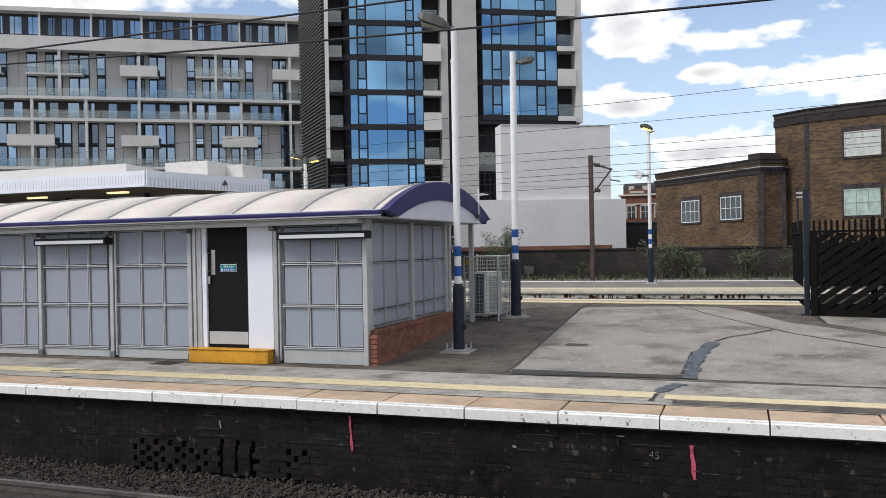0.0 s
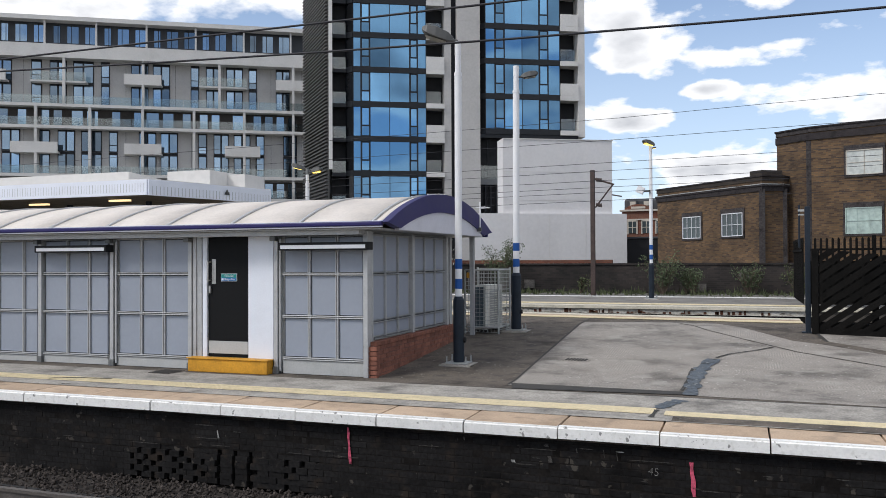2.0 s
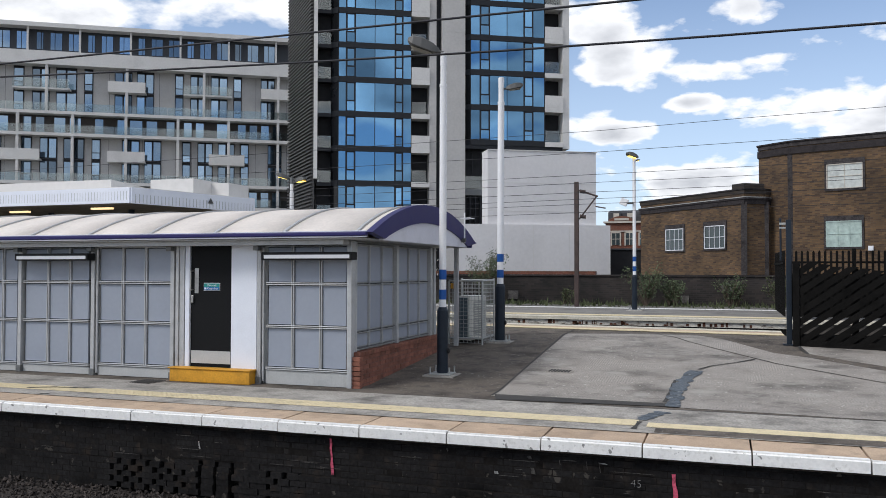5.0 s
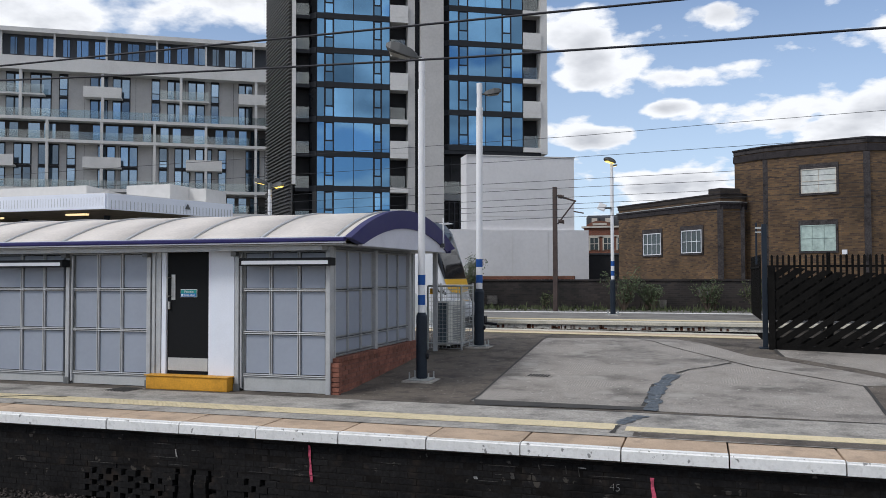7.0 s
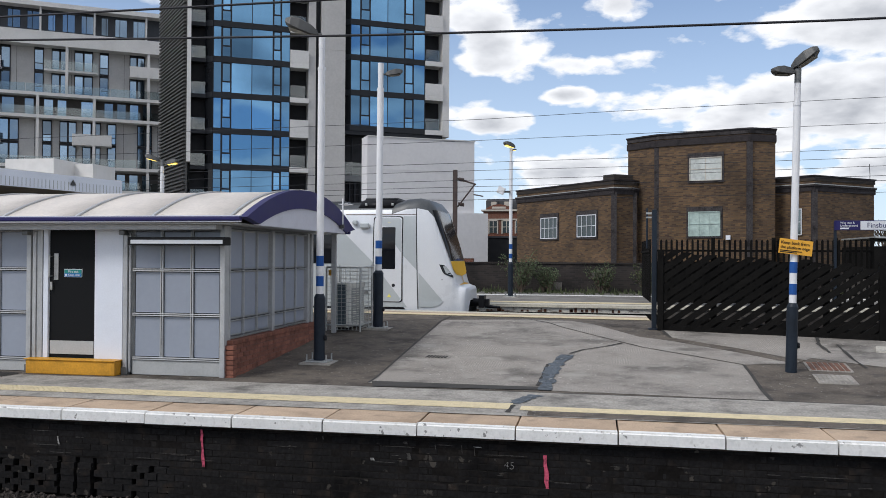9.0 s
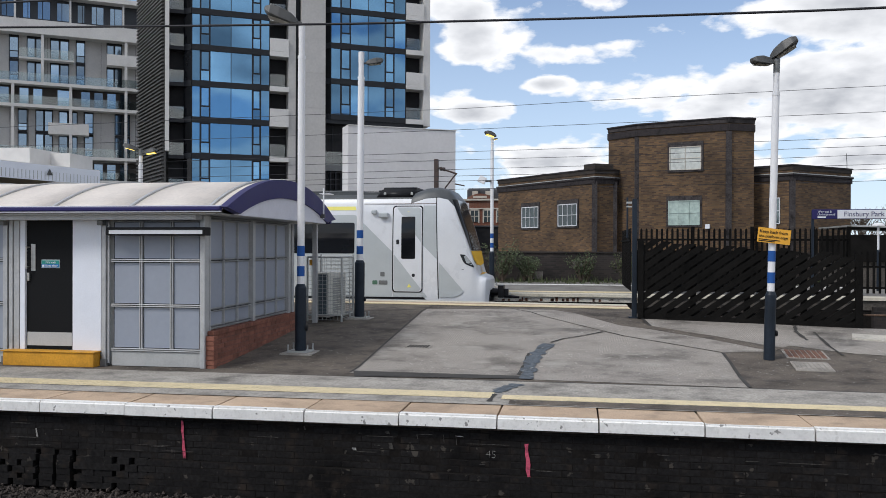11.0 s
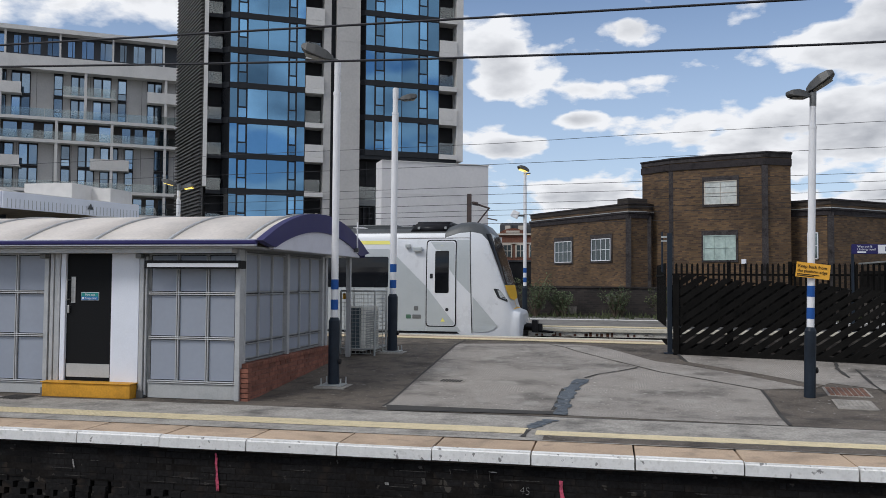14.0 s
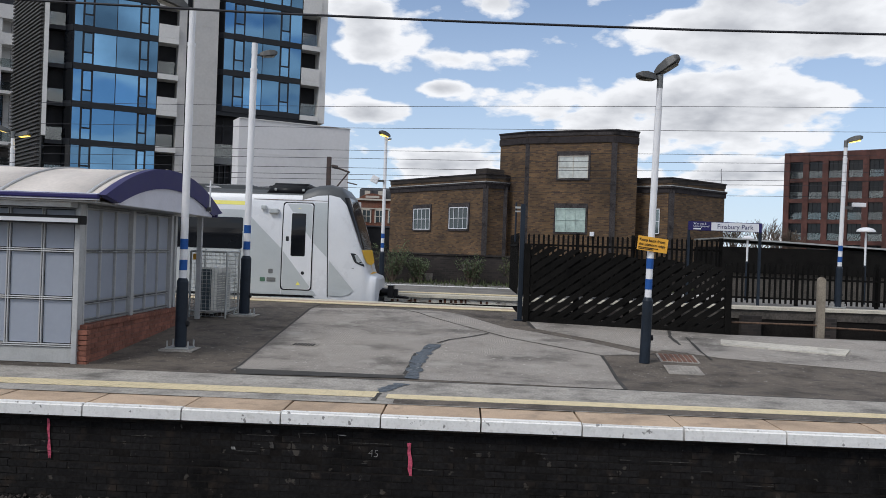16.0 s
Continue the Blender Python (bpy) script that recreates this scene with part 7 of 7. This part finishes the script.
def bare_tree(x, y, z, h, seed):
    rnd = random.Random(seed)
    t = thing("bare_tree", "leafless winter tree in the distance", "tree", x, y, z, group="bare trees")
    trunk, twigs = bmesh.new(), bmesh.new()

    def grow(bm_, p, d, length, r, depth):
        q = p + d * length
        tube(bm_ if depth < 2 else twigs, p, q, r, r * 0.65, 6 if depth < 2 else 3, False)
        if depth == 5:
            return
        for _ in range(3 if depth else 5):
            nd = (d + Vector((rnd.uniform(-0.75, 0.75), rnd.uniform(-0.75, 0.75), rnd.uniform(-0.15, 0.5)))).normalized()
            grow(bm_, p + d * length * rnd.uniform(0.6, 1.0), nd, length * rnd.uniform(0.6, 0.8), r * 0.6, depth + 1)

    grow(trunk, Vector((0, 0, 0)), Vector((0, 0, 1)), h * 0.3, 0.22, 0)
    part("trunk", trunk, M["bark"], t)
    part("twigs", twigs, M["bark"], t)


for x, y, h, s in ((26.5, 82, 8.6, 1), (29.5, 84, 9.4, 2), (33.0, 86, 8.4, 3), (23.5, 84, 7.6, 4)):
    bare_tree(x, y, -1.0, h, s)

# ---- loose stones, coping, bricks ----
rnd = random.Random(21)
bm = bmesh.new()
for i in range(5200):
    x, y = rnd.uniform(-14, -2.0), rnd.uniform(7.7, 9.1)
    s = rnd.uniform(0.016, 0.042)
    z = (-1.01 if y < 7.95 else -1.09) + s * 0.5 + (0.03 if rnd.random() < 0.4 else 0)
    ax = [Vector((rnd.uniform(0.6, 1.2), 0, 0)), Vector((0, rnd.uniform(0.6, 1.2), 0)), Vector((0, 0, rnd.uniform(0.5, 0.9)))]
    e = Euler((rnd.uniform(0, 3), rnd.uniform(0, 3), rnd.uniform(0, 3)))
    c = Vector((x, y, z))
    vs = [bm.verts.new(c + (e.to_matrix() @ (a * sg)) * s) for a in ax for sg in (1, -1)]
    for f in ((0, 2, 4), (2, 1, 4), (1, 3, 4), (3, 0, 4), (2, 0, 5), (1, 2, 5), (3, 1, 5), (0, 3, 5)):
        bm.faces.new([vs[k] for k in f])
tagged(part("ballast_stones", bm, M["ballast"]), "loose brown-grey ballast stones beside the rail", "ballast", kind="stuff")

coping_me, edge_me = None, None
PITCH = 1.094
for i in range(-34, 36):
    x0 = -0.816 + PITCH * i
    if coping_me is None:
        c = part("coping_slab", bbox(0.010, PITCH - 0.010, 9.05, 9.9, -0.118, 0.001, 0.006), M["slab"], island)
        coping_me = c.data
        bm = bbox(0.008, PITCH - 0.008, 9.0, 9.10, -0.128, 0.005)
        bmesh.ops.bevel(bm, geom=[e for e in bm.edges if all(v.co.y < 9.01 and v.co.z > 0 for v in e.verts)], offset=0.022, segments=3, affect="EDGES")
        w = part("white_nosing", bm, M["white_edge"], island)
        edge_me = w.data
    else:
        c, w = new("coping_slab", coping_me), new("white_nosing", edge_me)
        c.parent = w.parent = island
    rr = random.Random(i)
    c.location = (x0, 0, rr.uniform(-0.003, 0.003))
    w.location = (x0, rr.uniform(-0.008, 0.008), rr.uniform(-0.003, 0.003))
c, w = None, None

wall_ob = bpy.data.objects["wall_platform"]
rnd = random.Random(9)
brick_me = part("brick", bbox(-0.107, 0.107, -0.05, 0.05, -0.0325, 0.0325, 0.004), M["sooty"], wall_ob)
first, brick_data = brick_me, brick_me.data
loose = bmesh.new()
count = 0
for row in range(13):
    z = -0.167 - row * 0.0755
    step_out = 0.0 if row < 7 else -0.045
    for k in range(-70, 44):
        x = k * 0.225 + (0.1125 if row % 2 else 0)
        y = 9.171 + step_out + rnd.uniform(-0.004, 0.003)
        if -7.75 < x < -4.95 and row >= 6:
            # honeycombed stretch: bricks with a gap beside each, stacked piers in its middle
            hx, hw = x, 0.112
            if -6.5 < x < -5.75:
                hx, hw = k * 0.225 + 0.05, 0.088
            elif row >= 7 and rnd.random() < (0.75 if x < -6.5 else 0.4):
                hx, hw = x + 0.03, 0.076
            if row < 12:
                add_box(loose, hx - hw, hx + hw, y - 0.05 + rnd.uniform(-0.012, 0.015), y + 0.06, z - 0.0365, z + 0.0365)
            continue
        if -5.2 < x < 2.6 and row < 8 and count < 300:
            b = first if count == 0 else new("brick", brick_data)
            b.parent = wall_ob
            b.location = (x, y, z)
            b.rotation_euler = (0, 0, rnd.uniform(-0.02, 0.02))
            count += 1
        else:
            add_box(loose, x - 0.107, x + 0.107, y - 0.05, y + 0.05, z - 0.0325, z + 0.0325)
ob = part("brickwork", loose, M["sooty_stuff"], wall_ob)
ob["kind"] = "stuff"


def on_wall(name, x, z, wdt, hgt, material, label, lean=0.0):
    bm = bmesh.new()
    n = 7
    rr = random.Random(int(x * 100))
    L = [bm.verts.new((x + lean * k / n - wdt / 2 * rr.uniform(0.5, 1.1), 9.102, z - hgt * k / n)) for k in range(n + 1)]
    R = [bm.verts.new((x + lean * k / n + wdt / 2 * rr.uniform(0.5, 1.1), 9.102, z - hgt * k / n)) for k in range(n + 1)]
    for k in range(n):
        bm.faces.new((L[k], L[k + 1], R[k + 1], R[k]))
    return tagged(part(name, bm, material), label, "paint mark", kind="structure")


on_wall("trim_paint_mark", -4.52, -0.19, 0.04, 0.44, M["pink"], "pink sprayed mark on the sooty wall", 0.03)
on_wall("trim_paint_mark", -0.50, -0.30, 0.052, 0.40, M["pink"], "pink sprayed mark on the sooty wall", 0.03)
M["bare_mortar"] = mat("bare_brown_mortar", (0.060, 0.048, 0.040), 0.95, spec=0.1, vary=0.4, scale=5, fine=30, bump=0.4, blot=(0.015, 0.013, 0.012))
structure("trim_bare_strip", bbox(-40, 40, 9.108, 9.122, -0.168, -0.130), M["bare_mortar"], "bare brown mortar strip under the coping", "mortar strip")
M["faint_chalk"] = mat("faint_chalk_smear", (0.06, 0.056, 0.052), 0.9, vary=0.5, scale=22, second=(0.013, 0.012, 0.012), spec=0.1)
rk = random.Random(31)
for x_, z_, w_, h_ in [(rk.uniform(-9, 3.5), rk.uniform(-0.62, -0.26), rk.uniform(0.06, 0.5), 0.008) for _ in range(26)]:
    on_wall("trim_smear", x_, z_, w_, h_, M["faint_chalk"], "faint chalky line along a brick joint", 0.0)
for x_, z_, w_, h_ in ((-1.72, -0.24, 0.012, 0.05), (-1.62, -0.235, 0.2, 0.01), (-1.42, -0.235, 0.012, 0.09), (-1.28, -0.235, 0.012, 0.11), (-2.06, -0.22, 0.05, 0.03), (-2.02, -0.35, 0.05, 0.07), (-3.03, -0.2, 0.02, 0.04)):
    on_wall("trim_paint_mark", x_, z_, w_, h_, M["faint_chalk"], "pale chalk mark on the sooty wall", 0.01)
for x_, z_, w_, h_ in ((-2.45, -0.42, 0.05, 0.03), (-6.4, -0.35, 0.025, 0.10), (-1.25, -0.24, 0.09, 0.012), (-4.2, -0.85, 0.16, 0.03), (-3.95, -0.92, 0.12, 0.02)):
    on_wall("trim_paint_mark", x_, z_, w_, h_, M["chalk"], "pale paint smear on the sooty wall", 0.02)
num = thing("chalk_number", "white painted distance number on the sooty wall", "marking", -0.95, 9.10, -0.465)
lettering("45", 0.12, num, pose(0, 0, 0, 90, 4), M["chalk"], thin=-0.0035)

rnd = random.Random(4)
pb = part("brick", bbox(-0.05, 0.05, -0.107, 0.107, -0.0325, 0.0325, 0.004), M["red_brick"], plinth)
first, pdata = pb, pb.data
used = False
for row in range(7):
    z = PLINTH_TOP - 0.10 - row * 0.075
    y = SHELTER_Y + 0.14 + (0.112 if row % 2 else 0)
    while y < 15.75:
        if z + 0.04 > rise(y) - 0.02:
            b = new("brick", pdata) if used else first
            used = True
            b.parent = plinth
            b.location = (SIDE + 0.055 + rnd.uniform(-0.002, 0.002), y, z)
        y += 0.225
    b = new("brick", pdata)
    b.parent = plinth
    b.matrix_basis = pose(SIDE + 0.05, SHELTER_Y + 0.04, z, 0, 0, 90)
yy = SHELTER_Y + 0.05
while yy < 15.7:
    part("coping_brick", bbox(SIDE - 0.02, SIDE + 0.125, yy, yy + 0.107, PLINTH_TOP - 0.06, PLINTH_TOP + 0.005, 0.006), M["red_brick"], plinth)
    yy += 0.112


# ---- what moves ----
def motions():
    xs = ((0, -38.0), (2, -27.6), (4, -18.2), (5, -13.2), (6, -9.3), (6.5, -7.88), (7, -6.72), (7.5, -5.80), (8, -4.98), (8.5, -4.26), (9, -3.69), (9.5, -3.25), (10, -2.92), (10.5, -2.71), (11, -2.62), (11.5, -2.6), (12, -2.6), (16, -2.6))
    walk(train, [(t, pose(x, 21.9, 0)) for t, x in xs])


motions()
